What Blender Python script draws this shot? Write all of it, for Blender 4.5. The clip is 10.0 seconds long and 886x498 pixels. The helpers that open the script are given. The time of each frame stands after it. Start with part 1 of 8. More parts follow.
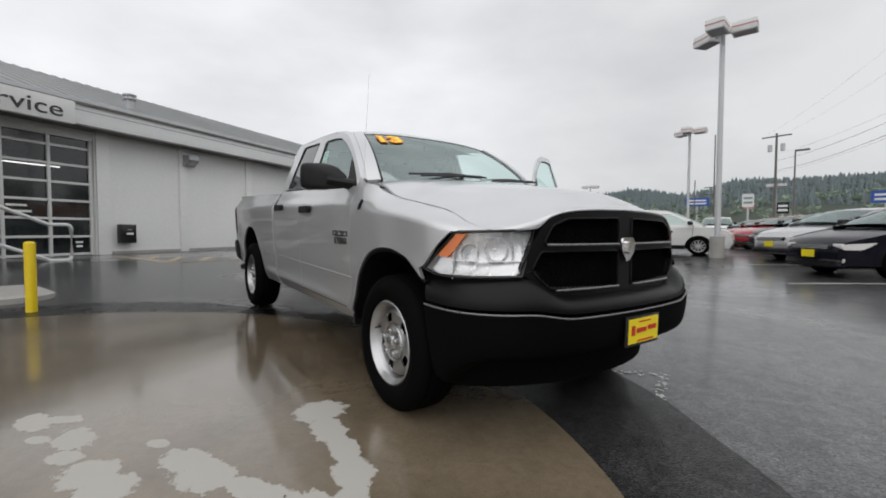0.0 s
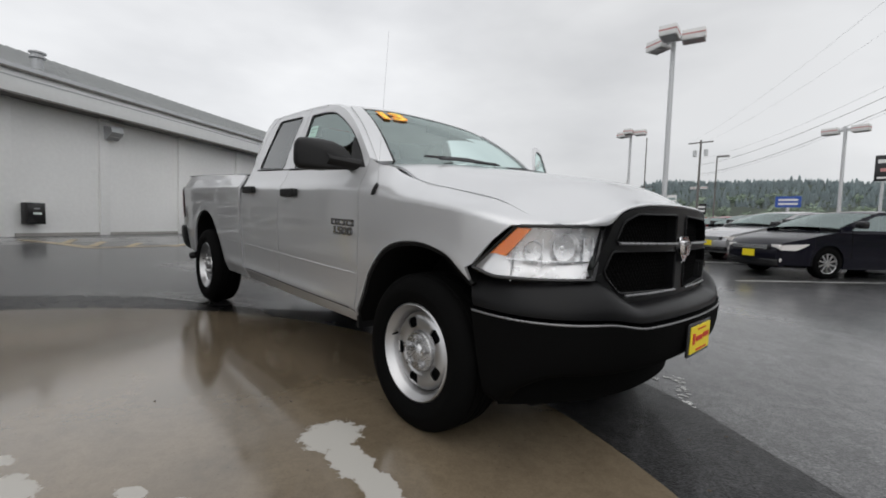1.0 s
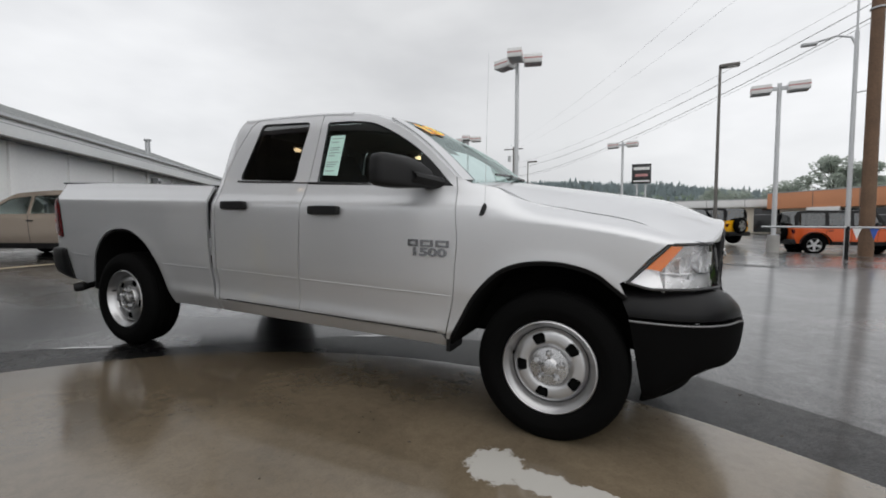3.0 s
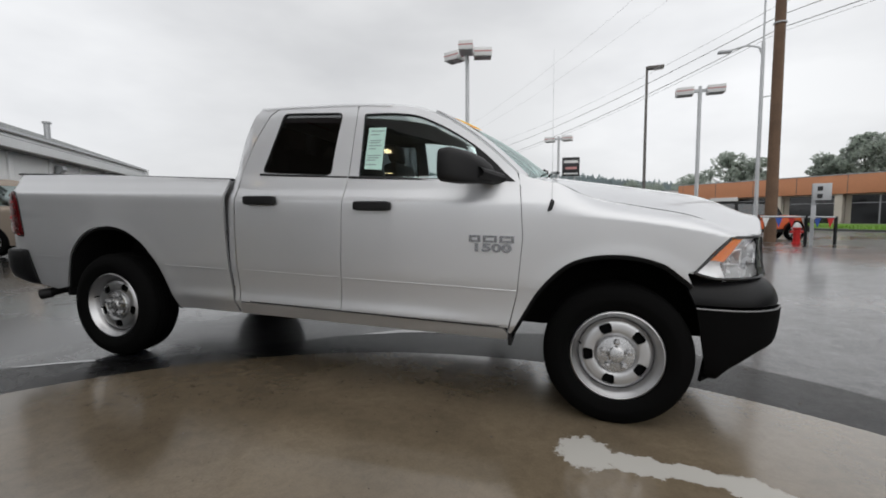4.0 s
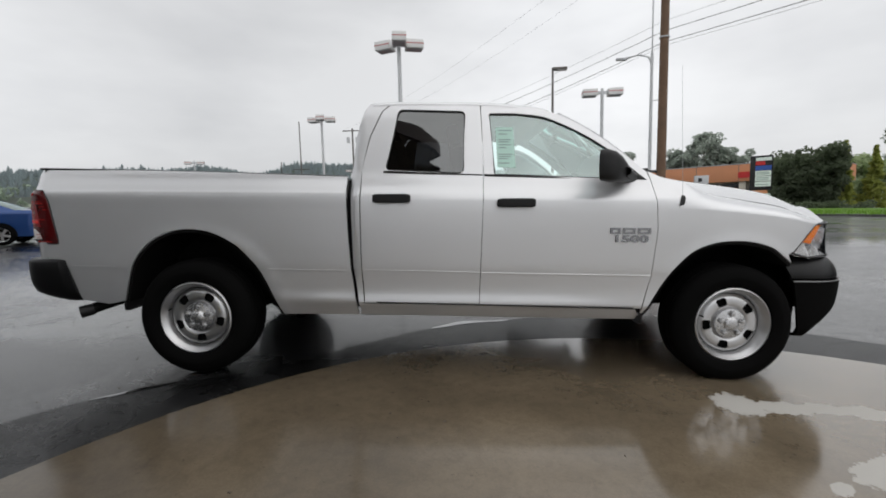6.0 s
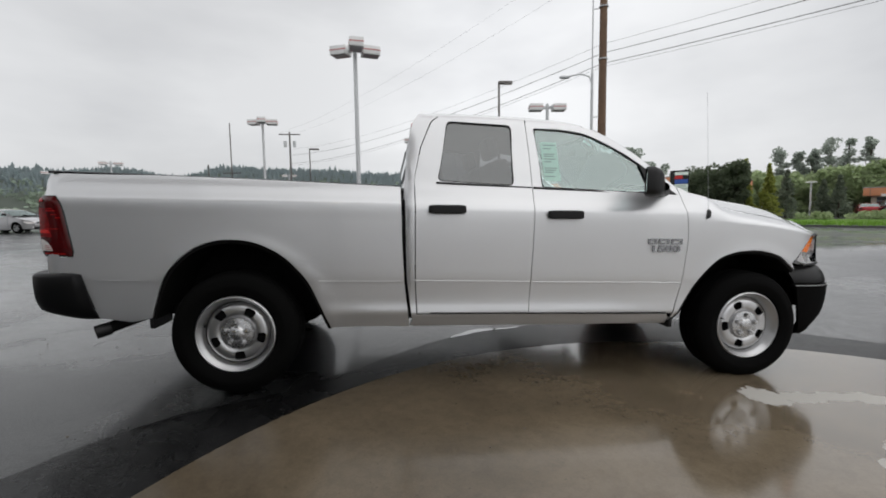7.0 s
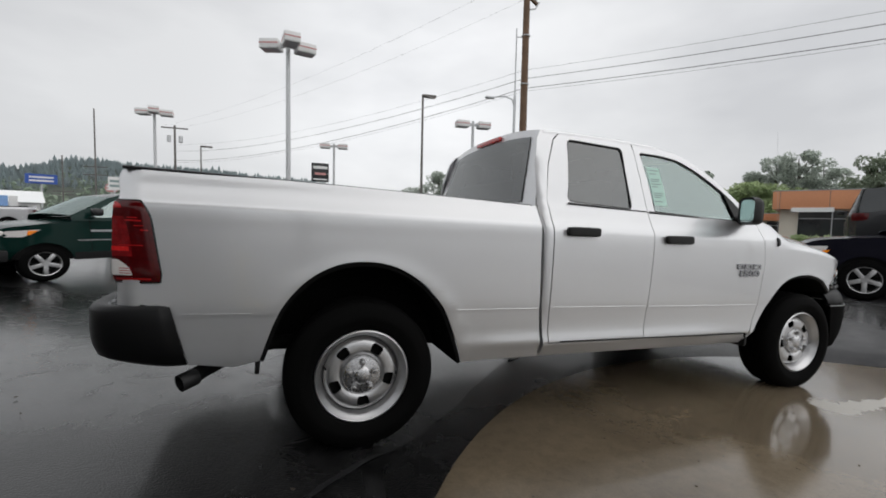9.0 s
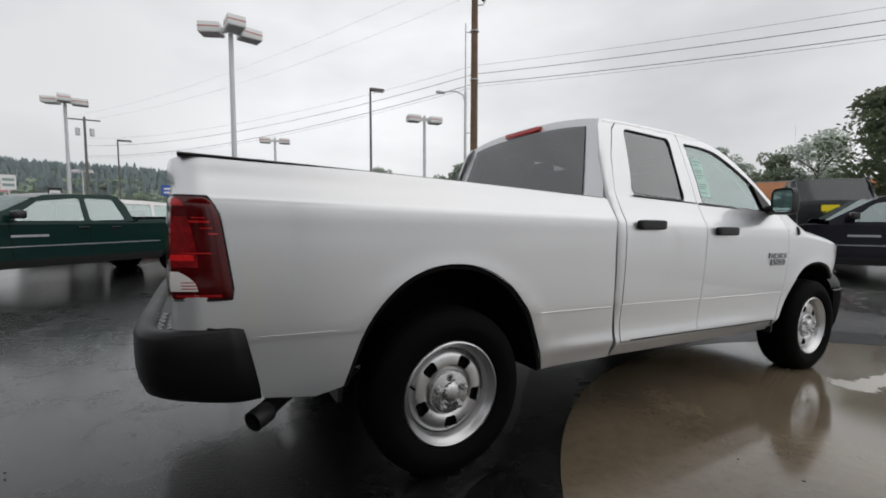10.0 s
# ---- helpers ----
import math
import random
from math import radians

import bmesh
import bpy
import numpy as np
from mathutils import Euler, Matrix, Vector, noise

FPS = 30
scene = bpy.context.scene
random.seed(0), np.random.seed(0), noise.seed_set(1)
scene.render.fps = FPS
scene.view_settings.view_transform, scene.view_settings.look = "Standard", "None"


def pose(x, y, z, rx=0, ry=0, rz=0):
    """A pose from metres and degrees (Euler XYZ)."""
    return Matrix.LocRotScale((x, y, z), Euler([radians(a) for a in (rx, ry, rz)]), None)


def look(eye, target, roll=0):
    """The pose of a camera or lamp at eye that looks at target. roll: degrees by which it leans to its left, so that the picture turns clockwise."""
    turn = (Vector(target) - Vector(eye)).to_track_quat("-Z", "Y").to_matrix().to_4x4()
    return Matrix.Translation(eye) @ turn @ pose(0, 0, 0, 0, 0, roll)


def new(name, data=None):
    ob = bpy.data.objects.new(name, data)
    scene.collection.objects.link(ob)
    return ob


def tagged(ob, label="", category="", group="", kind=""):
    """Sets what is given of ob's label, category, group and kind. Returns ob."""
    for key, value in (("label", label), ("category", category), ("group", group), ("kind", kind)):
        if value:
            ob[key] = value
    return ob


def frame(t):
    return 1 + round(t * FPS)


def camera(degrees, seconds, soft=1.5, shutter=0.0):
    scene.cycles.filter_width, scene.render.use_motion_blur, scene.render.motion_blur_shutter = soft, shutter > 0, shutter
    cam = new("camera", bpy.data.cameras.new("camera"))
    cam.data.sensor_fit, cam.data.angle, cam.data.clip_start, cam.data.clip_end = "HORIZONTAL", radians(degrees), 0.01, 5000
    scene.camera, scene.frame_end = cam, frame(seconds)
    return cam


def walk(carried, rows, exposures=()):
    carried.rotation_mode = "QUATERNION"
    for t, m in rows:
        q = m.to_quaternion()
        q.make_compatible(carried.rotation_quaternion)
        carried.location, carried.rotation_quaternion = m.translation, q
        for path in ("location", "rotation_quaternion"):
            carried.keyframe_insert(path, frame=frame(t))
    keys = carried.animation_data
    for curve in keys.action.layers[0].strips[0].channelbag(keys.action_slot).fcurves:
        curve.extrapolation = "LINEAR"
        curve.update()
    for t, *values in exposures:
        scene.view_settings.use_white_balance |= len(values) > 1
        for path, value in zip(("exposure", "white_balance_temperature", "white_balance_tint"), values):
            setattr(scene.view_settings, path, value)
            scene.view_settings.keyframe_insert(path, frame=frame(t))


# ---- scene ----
cam = camera(91.4, 10.0, 1.8)
PATH = [
    (0, (3.997, -2.171, 0.984), (2.37, -1.01, 0.904), 0.1),
    (0.5, (3.734, -2.265, 0.956), (2.171, -1.021, 0.864), 0.5),
    (1, (3.413, -2.337, 0.984), (1.962, -0.966, 0.865), 1.8),
    (1.5, (3.133, -2.562, 1.007), (1.886, -0.999, 0.94), 1.8),
    (2, (2.839, -2.766, 0.993), (1.693, -1.131, 0.877), 1.1),
    (3.3, (1.996, -3.302, 1.087), (1.258, -1.446, 0.977), -0.5),
    (3.5, (1.858, -3.348, 1.074), (1.158, -1.479, 0.954), -0.8),
    (4, (1.497, -3.443, 1.103), (0.97, -1.52, 0.952), -0.4),
    (4.5, (1.148, -3.604, 1.121), (0.798, -1.64, 0.98), -1.9),
    (5, (0.789, -3.769, 1.126), (0.527, -1.794, 0.949), -1.3),
    (5.5, (0.376, -3.772, 1.152), (0.232, -1.788, 0.944), -1.7),
    (6.8, (-0.64, -3.849, 1.179), (-0.481, -1.863, 1.003), -0.6),
    (7, (-0.797, -3.794, 1.201), (-0.552, -1.817, 1.029), -0.8),
    (7.5, (-1.151, -3.711, 1.229), (-0.777, -1.751, 1.108), -0.4),
    (8, (-1.563, -3.649, 1.262), (-1.079, -1.713, 1.122), -0.0),
    (8.5, (-1.897, -3.433, 1.238), (-1.322, -1.522, 1.106), 0.6),
    (9, (-2.186, -3.188, 1.258), (-1.47, -1.324, 1.134), 1.2),
    (9.5, (-2.511, -2.959, 1.274), (-1.624, -1.171, 1.146), 0.1),
    (10, (-2.748, -2.652, 1.248), (-1.781, -0.907, 1.11), 0.1),
]
walk(cam, [(t, look(eye, target, roll)) for t, eye, target, roll in PATH], [(0, 0.0), (10, 0.0)])

# ---- light: overcast sky, a wide pale sun ----
world = bpy.data.worlds.new("overcast_sky")
scene.world = world
world.use_nodes = True
wn, wl = world.node_tree.nodes, world.node_tree.links
wn.clear()
w_out = wn.new("ShaderNodeOutputWorld")
w_bg = wn.new("ShaderNodeBackground")
w_sky = wn.new("ShaderNodeTexSky")
w_sky.sky_type = "NISHITA"
w_sky.sun_disc = False
w_sky.sun_elevation, w_sky.sun_rotation = radians(57), radians(130)
w_sky.air_density, w_sky.dust_density = 1.0, 3.0
w_co = wn.new("ShaderNodeTexCoord")
w_map = wn.new("ShaderNodeMapping")
w_map.inputs["Scale"].default_value = (1.0, 1.0, 2.6)
w_n1 = wn.new("ShaderNodeTexNoise")
w_n1.inputs["Scale"].default_value, w_n1.inputs["Detail"].default_value, w_n1.inputs["Roughness"].default_value = 1.7, 5.0, 0.5
w_ramp = wn.new("ShaderNodeValToRGB")
w_ramp.color_ramp.elements[0].position, w_ramp.color_ramp.elements[0].color = 0.34, (6.85, 6.93, 7.12, 1)
w_ramp.color_ramp.elements[1].position, w_ramp.color_ramp.elements[1].color = 0.66, (9.4, 9.48, 9.6, 1)
w_mix = wn.new("ShaderNodeMix")
w_mix.data_type = "RGBA"
w_mix.inputs["Factor"].default_value = 0.93
wl.new(w_co.outputs["Generated"], w_map.inputs["Vector"])
wl.new(w_map.outputs["Vector"], w_n1.inputs["Vector"])
wl.new(w_n1.outputs["Fac"], w_ramp.inputs["Fac"])
wl.new(w_sky.outputs["Color"], w_mix.inputs["A"])
wl.new(w_ramp.outputs["Color"], w_mix.inputs["B"])
# two heavier banks of cloud, over the hills and beyond the road
w_last = w_mix.outputs["Result"]
for way, near, dim in (((-0.37, 0.90, 0.24), 0.84, 0.78), ((0.78, 0.62, 0.14), 0.84, 0.87)):
    w_dot = wn.new("ShaderNodeVectorMath")
    w_dot.operation = "DOT_PRODUCT"
    w_dot.inputs[1].default_value = Vector(way).normalized()
    w_rng = wn.new("ShaderNodeMapRange")
    w_rng.interpolation_type = "SMOOTHSTEP"
    w_rng.inputs["From Min"].default_value, w_rng.inputs["From Max"].default_value = near, 1.0
    w_rng.inputs["To Min"].default_value, w_rng.inputs["To Max"].default_value = 1.0, dim
    w_mul = wn.new("ShaderNodeVectorMath")
    w_mul.operation = "SCALE"
    wl.new(w_co.outputs["Generated"], w_dot.inputs[0])
    wl.new(w_dot.outputs["Value"], w_rng.inputs["Value"])
    wl.new(w_last, w_mul.inputs[0])
    wl.new(w_rng.outputs["Result"], w_mul.inputs["Scale"])
    w_last = w_mul.outputs[0]
wl.new(w_last, w_bg.inputs["Color"])
wl.new(w_bg.outputs["Background"], w_out.inputs["Surface"])
w_bg.inputs["Strength"].default_value = 0.108
sun_data = bpy.data.lights.new("sun", "SUN")
sun_data.energy, sun_data.angle, sun_data.color = 1.0, radians(90), (1.0, 0.985, 0.96)
sun = new("sun", sun_data)
sun.matrix_world = look((12, -10, 24), (0, 0, 0))


# ---- materials ----
def material(name, color, rough=0.5, metal=0.0, coat=0.0, var=0.12, scale=3.0, fine=40.0, bump=0.0, rvar=0.08, spec=0.5, emit=None, coat_rough=0.04):
    """A principled surface with variation at two scales, and fine relief."""
    m = bpy.data.materials.new(name)
    m.use_nodes = True
    n, l = m.node_tree.nodes, m.node_tree.links
    b = n["Principled BSDF"]
    b.inputs["Metallic"].default_value = metal
    b.inputs["Coat Weight"].default_value = coat
    b.inputs["Coat Roughness"].default_value = coat_rough
    b.inputs["Specular IOR Level"].default_value = spec
    co = n.new("ShaderNodeTexCoord")
    big, small = n.new("ShaderNodeTexNoise"), n.new("ShaderNodeTexNoise")
    big.inputs["Scale"].default_value, big.inputs["Detail"].default_value = scale, 4
    small.inputs["Scale"].default_value, small.inputs["Detail"].default_value = fine, 3
    l.new(co.outputs["Object"], big.inputs["Vector"])
    l.new(co.outputs["Object"], small.inputs["Vector"])
    add = n.new("ShaderNodeMath")
    add.operation = "MULTIPLY_ADD"
    add.inputs[1].default_value = 0.6
    l.new(big.outputs["Fac"], add.inputs[0])
    half = n.new("ShaderNodeMath")
    half.operation = "MULTIPLY"
    half.inputs[1].default_value = 0.4
    l.new(small.outputs["Fac"], half.inputs[0])
    l.new(half.outputs[0], add.inputs[2])
    ramp = n.new("ShaderNodeMapRange")
    ramp.inputs["From Min"].default_value, ramp.inputs["From Max"].default_value = 0.3, 0.7
    ramp.inputs["To Min"].default_value, ramp.inputs["To Max"].default_value = 1 - var, 1 + var
    l.new(add.outputs[0], ramp.inputs["Value"])
    mul = n.new("ShaderNodeVectorMath")
    mul.operation = "SCALE"
    mul.inputs[0].default_value = color
    l.new(ramp.outputs[0], mul.inputs["Scale"])
    l.new(mul.outputs[0], b.inputs["Base Color"])
    rr = n.new("ShaderNodeMapRange")
    rr.inputs["From Min"].default_value, rr.inputs["From Max"].default_value = 0.3, 0.7
    rr.inputs["To Min"].default_value, rr.inputs["To Max"].default_value = max(0.02, rough - rvar), min(1, rough + rvar)
    l.new(add.outputs[0], rr.inputs["Value"])
    l.new(rr.outputs[0], b.inputs["Roughness"])
    if bump:
        bp = n.new("ShaderNodeBump")
        bp.inputs["Strength"].default_value, bp.inputs["Distance"].default_value = bump, 0.01
        l.new(small.outputs["Fac"], bp.inputs["Height"])
        l.new(bp.outputs[0], b.inputs["Normal"])
    if emit:
        b.inputs["Emission Color"].default_value = (*emit[0], 1)
        b.inputs["Emission Strength"].default_value = emit[1]
    return m


def thin_leaf(m, color, share=0.5):
    """Lets light pass through the leaves of a foliage material."""
    n, l = m.node_tree.nodes, m.node_tree.links
    tr, mix = n.new("ShaderNodeBsdfTranslucent"), n.new("ShaderNodeMixShader")
    tr.inputs["Color"].default_value = (*color, 1)
    mix.inputs["Fac"].default_value = share
    l.new(n["Principled BSDF"].outputs[0], mix.inputs[1])
    l.new(tr.outputs[0], mix.inputs[2])
    l.new(mix.outputs[0], n["Material Output"].inputs["Surface"])


def glass(name, tint, keep, rough=0.02, ior=1.6):
    """A thin pane: tinted see-through with a clear gloss that follows Fresnel."""
    m = bpy.data.materials.new(name)
    m.use_nodes = True
    n, l = m.node_tree.nodes, m.node_tree.links
    n.remove(n["Principled BSDF"])
    tr, gl, mix, fr = n.new("ShaderNodeBsdfTransparent"), n.new("ShaderNodeBsdfGlossy"), n.new("ShaderNodeMixShader"), n.new("ShaderNodeFresnel")
    tr.inputs["Color"].default_value = (*[keep * c for c in tint], 1)
    gl.inputs["Color"].default_value, gl.inputs["Roughness"].default_value = (0.84, 0.97, 0.945, 1) if ior > 2.2 else (0.95, 0.97, 0.97, 1), rough
    fr.inputs["IOR"].default_value = ior
    l.new(fr.outputs[0], mix.inputs["Fac"])
    l.new(tr.outputs[0], mix.inputs[1])
    l.new(gl.outputs[0], mix.inputs[2])
    l.new(mix.outputs[0], n["Material Output"].inputs["Surface"])
    return m


M = dict(
    silver=material("silver_metallic_paint", (0.615, 0.62, 0.632), 0.42, 0.68, 1.0, var=0.02, fine=900, rvar=0.02, coat_rough=0.012),
    black_plastic=material("black_textured_plastic", (0.010, 0.010, 0.0105), 0.45, var=0.15, fine=300, bump=0.10, spec=0.25),
    bumper=material("satin_black_bumper", (0.0035, 0.0035, 0.0040), 0.42, var=0.12, fine=300, bump=0.04, spec=0.22),
    # pale grey that paints highlights onto the black bumper and grille edges
    lip=material("edge_highlight_grey", (0.20, 0.20, 0.205), 0.3, 0.4, var=0.1, fine=90),
    gloss_black=material("gloss_black", (0.012, 0.012, 0.013), 0.2, var=0.1),
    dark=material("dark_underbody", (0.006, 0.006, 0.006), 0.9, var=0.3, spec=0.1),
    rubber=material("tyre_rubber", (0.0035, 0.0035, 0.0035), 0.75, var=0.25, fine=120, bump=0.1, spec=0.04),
    steel=material("silver_wheel_paint", (0.50, 0.50, 0.505), 0.34, 1.0, 0.0, var=0.03, fine=60, rvar=0.02),
    badge=material("dull_chrome_badge", (0.27, 0.27, 0.28), 0.22, 1.0, var=0.1, fine=200),
    cap=material("satin_wheel_cap", (0.46, 0.46, 0.465), 0.24, 0.95, var=0.06, fine=90),
    chrome=material("chrome", (0.85, 0.85, 0.86), 0.14, 1.0, var=0.02, rvar=0.03),
    mirror=material("mirror_glass", (0.46, 0.56, 0.56), 0.04, 1.0, var=0.02, rvar=0.01),
    reflector=material("headlamp_reflector", (0.93, 0.93, 0.94), 0.26, 0.55, var=0.04, bump=0.2, fine=22),
    amber=material("amber_lens", (1.0, 0.27, 0.005), 0.15, coat=0.6, var=0.1, fine=80),
    red_lens=material("red_lens", (0.065, 0.0012, 0.002), 0.12, coat=0.15, var=0.35, scale=14, fine=70, spec=0.3),
    red_bright=material("bright_red_lens", (0.42, 0.008, 0.008), 0.15, coat=0.8, var=0.15, fine=90),
    white_lens=material("clear_reverse_lens", (0.75, 0.72, 0.70), 0.15, coat=0.8, var=0.1, fine=90),
    seat=material("grey_cloth", (0.17, 0.17, 0.175), 0.9, var=0.2, fine=200, bump=0.2),
    dash=material("dark_dashboard", (0.03, 0.03, 0.032), 0.6, var=0.15, fine=150),
    yellow=material("yellow_paint", (0.85, 0.62, 0.02), 0.4, var=0.08, fine=30, bump=0.05),
    plate_yellow=material("yellow_plate", (0.9, 0.72, 0.02), 0.4, var=0.04),
    red_ink=material("red_ink", (0.55, 0.03, 0.02), 0.5, var=0.1),
    orange_ink=material("orange_sticker", (0.95, 0.30, 0.01), 0.5, var=0.05),
    yellow_ink=material("yellow_sticker", (0.95, 0.75, 0.06), 0.5, var=0.05),
    # printed sheet with the pane's green tint put into the paper colour
    sheet=material("glass_tinted_sheet", (0.48, 0.70, 0.62), 0.6, var=0.08, fine=60),
    paper=material("printed_paper", (0.80, 0.88, 0.84), 0.7, var=0.05, fine=60),
    ink=material("dark_ink", (0.25, 0.33, 0.32), 0.7, var=0.1),
    white=material("white_paint", (0.74, 0.74, 0.73), 0.45, var=0.07, scale=0.7, fine=14),
    wall=material("white_rendered_wall", (0.84, 0.84, 0.83), 0.75, var=0.06, scale=0.35, fine=9, bump=0.12),
    fascia=material("pale_metal_fascia", (0.76, 0.77, 0.77), 0.5, var=0.06, scale=0.4, fine=10),
    roofing=material("grey_metal_roof", (0.30, 0.31, 0.31), 0.5, var=0.1, scale=0.5, fine=8),
    zinc=material("galvanised_steel", (0.42, 0.43, 0.44), 0.45, 0.6, var=0.12, scale=2, fine=20),
    pole=material("pale_painted_steel", (0.55, 0.56, 0.57), 0.45, 0.2, var=0.08, scale=1, fine=20),
    # brown steel lightened toward grey, for haze on the far poles
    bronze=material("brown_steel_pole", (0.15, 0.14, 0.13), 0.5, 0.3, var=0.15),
    wood=material("weathered_wood_pole", (0.15, 0.092, 0.058), 0.85, var=0.35, scale=1.5, fine=22, bump=0.5),
    stripe=material("pale_red_stripe", (0.52, 0.24, 0.23), 0.5, var=0.1),
    red_glow=material("inner_red_reflector", (0.70, 0.012, 0.012), 0.25, var=0.3, fine=50, bump=0.2),
    red_field=material("deep_red_reflector", (0.20, 0.003, 0.005), 0.2, var=0.5, scale=18, fine=60, bump=0.2),
    red_mid=material("red_reflector", (0.40, 0.006, 0.008), 0.22, var=0.2, fine=60, bump=0.15),
    brick_red=material("red_enamel", (0.55, 0.02, 0.02), 0.35, var=0.1),
    blue=material("blue_sign_paint", (0.03, 0.09, 0.38), 0.4, var=0.08),
    orange=material("orange_fascia", (0.60, 0.26, 0.13), 0.65, var=0.08, scale=0.4, fine=6),
    cream=material("cream_wall", (0.62, 0.57, 0.48), 0.75, var=0.08, scale=0.5, fine=8),
    shop_glass=material("dark_shop_glass", (0.02, 0.022, 0.024), 0.12, coat=0.3, var=0.3, scale=0.8),
    bay_glass=material("dark_bay_glass", (0.016, 0.02, 0.022), 0.1, coat=0.4, var=0.4, scale=1.3),
    concrete_block=material("rough_concrete", (0.36, 0.35, 0.33), 0.85, var=0.15, scale=3, fine=40, bump=0.3),
    # haze is put into the leaf colours, palest for hill and far trees
    leaf_dark=material("dark_green_leaves", (0.125, 0.15, 0.10), 0.9, spec=0.15, var=0.4, scale=0.8, fine=8),
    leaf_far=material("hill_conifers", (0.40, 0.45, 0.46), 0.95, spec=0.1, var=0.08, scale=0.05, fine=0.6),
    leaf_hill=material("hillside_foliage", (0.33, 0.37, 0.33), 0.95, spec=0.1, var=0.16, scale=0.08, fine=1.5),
    leaf_haze=material("haze_toned_foliage", (0.44, 0.475, 0.43), 0.95, spec=0.1, var=0.2, scale=0.15, fine=1.5),
    leaf_bush=material("light_green_bushes", (0.36, 0.43, 0.26), 0.95, spec=0.1, var=0.25, scale=0.3, fine=3),
    leaf_mid=material("mid_green_foliage", (0.20, 0.235, 0.18), 0.95, spec=0.1, var=0.18, scale=0.08, fine=1.5),
    leaf_young=material("yellow_green_leaves", (0.30, 0.33, 0.09), 0.9, spec=0.15, var=0.35, scale=0.8, fine=8),
    dark_kerb=material("dark_kerb", (0.07, 0.07, 0.068), 0.5, var=0.2),
    bark=material("bark", (0.075, 0.06, 0.045), 0.9, var=0.3, fine=25, bump=0.4),
    grass=material("mown_grass", (0.19, 0.36, 0.05), 0.8, var=0.3, scale=0.8, fine=40, bump=0.4),
    line=material("worn_line_paint", (0.55, 0.55, 0.53), 0.35, var=0.35, scale=5, fine=50),
    line_yellow=material("worn_yellow_line", (0.36, 0.29, 0.18), 0.5, var=0.4, scale=4, fine=50),
    cable=material("grey_cable", (0.10, 0.10, 0.10), 0.6),
    lens=glass("clear_lens", (1.0, 1.0, 1.0), 0.97, ior=1.4),
    door_glass=glass("door_glass", (0.80, 0.98, 0.95), 0.95, ior=3.2),
    windshield=glass("windshield_glass", (0.80, 0.97, 0.95), 0.85, ior=3.8),
    tinted=glass("privacy_glass", (0.95, 1.0, 1.05), 0.14, ior=2.2),
    car_glass=glass("car_glass", (0.78, 0.96, 0.94), 0.7, ior=3.4),
)

# the translucent tones carry the same haze
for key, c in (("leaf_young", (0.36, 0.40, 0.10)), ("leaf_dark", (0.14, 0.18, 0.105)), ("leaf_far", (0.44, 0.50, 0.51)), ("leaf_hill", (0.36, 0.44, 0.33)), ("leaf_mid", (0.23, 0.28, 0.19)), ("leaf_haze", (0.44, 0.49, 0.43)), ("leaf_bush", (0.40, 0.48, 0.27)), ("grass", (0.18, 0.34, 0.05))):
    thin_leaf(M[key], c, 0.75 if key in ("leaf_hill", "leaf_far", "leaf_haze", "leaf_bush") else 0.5)


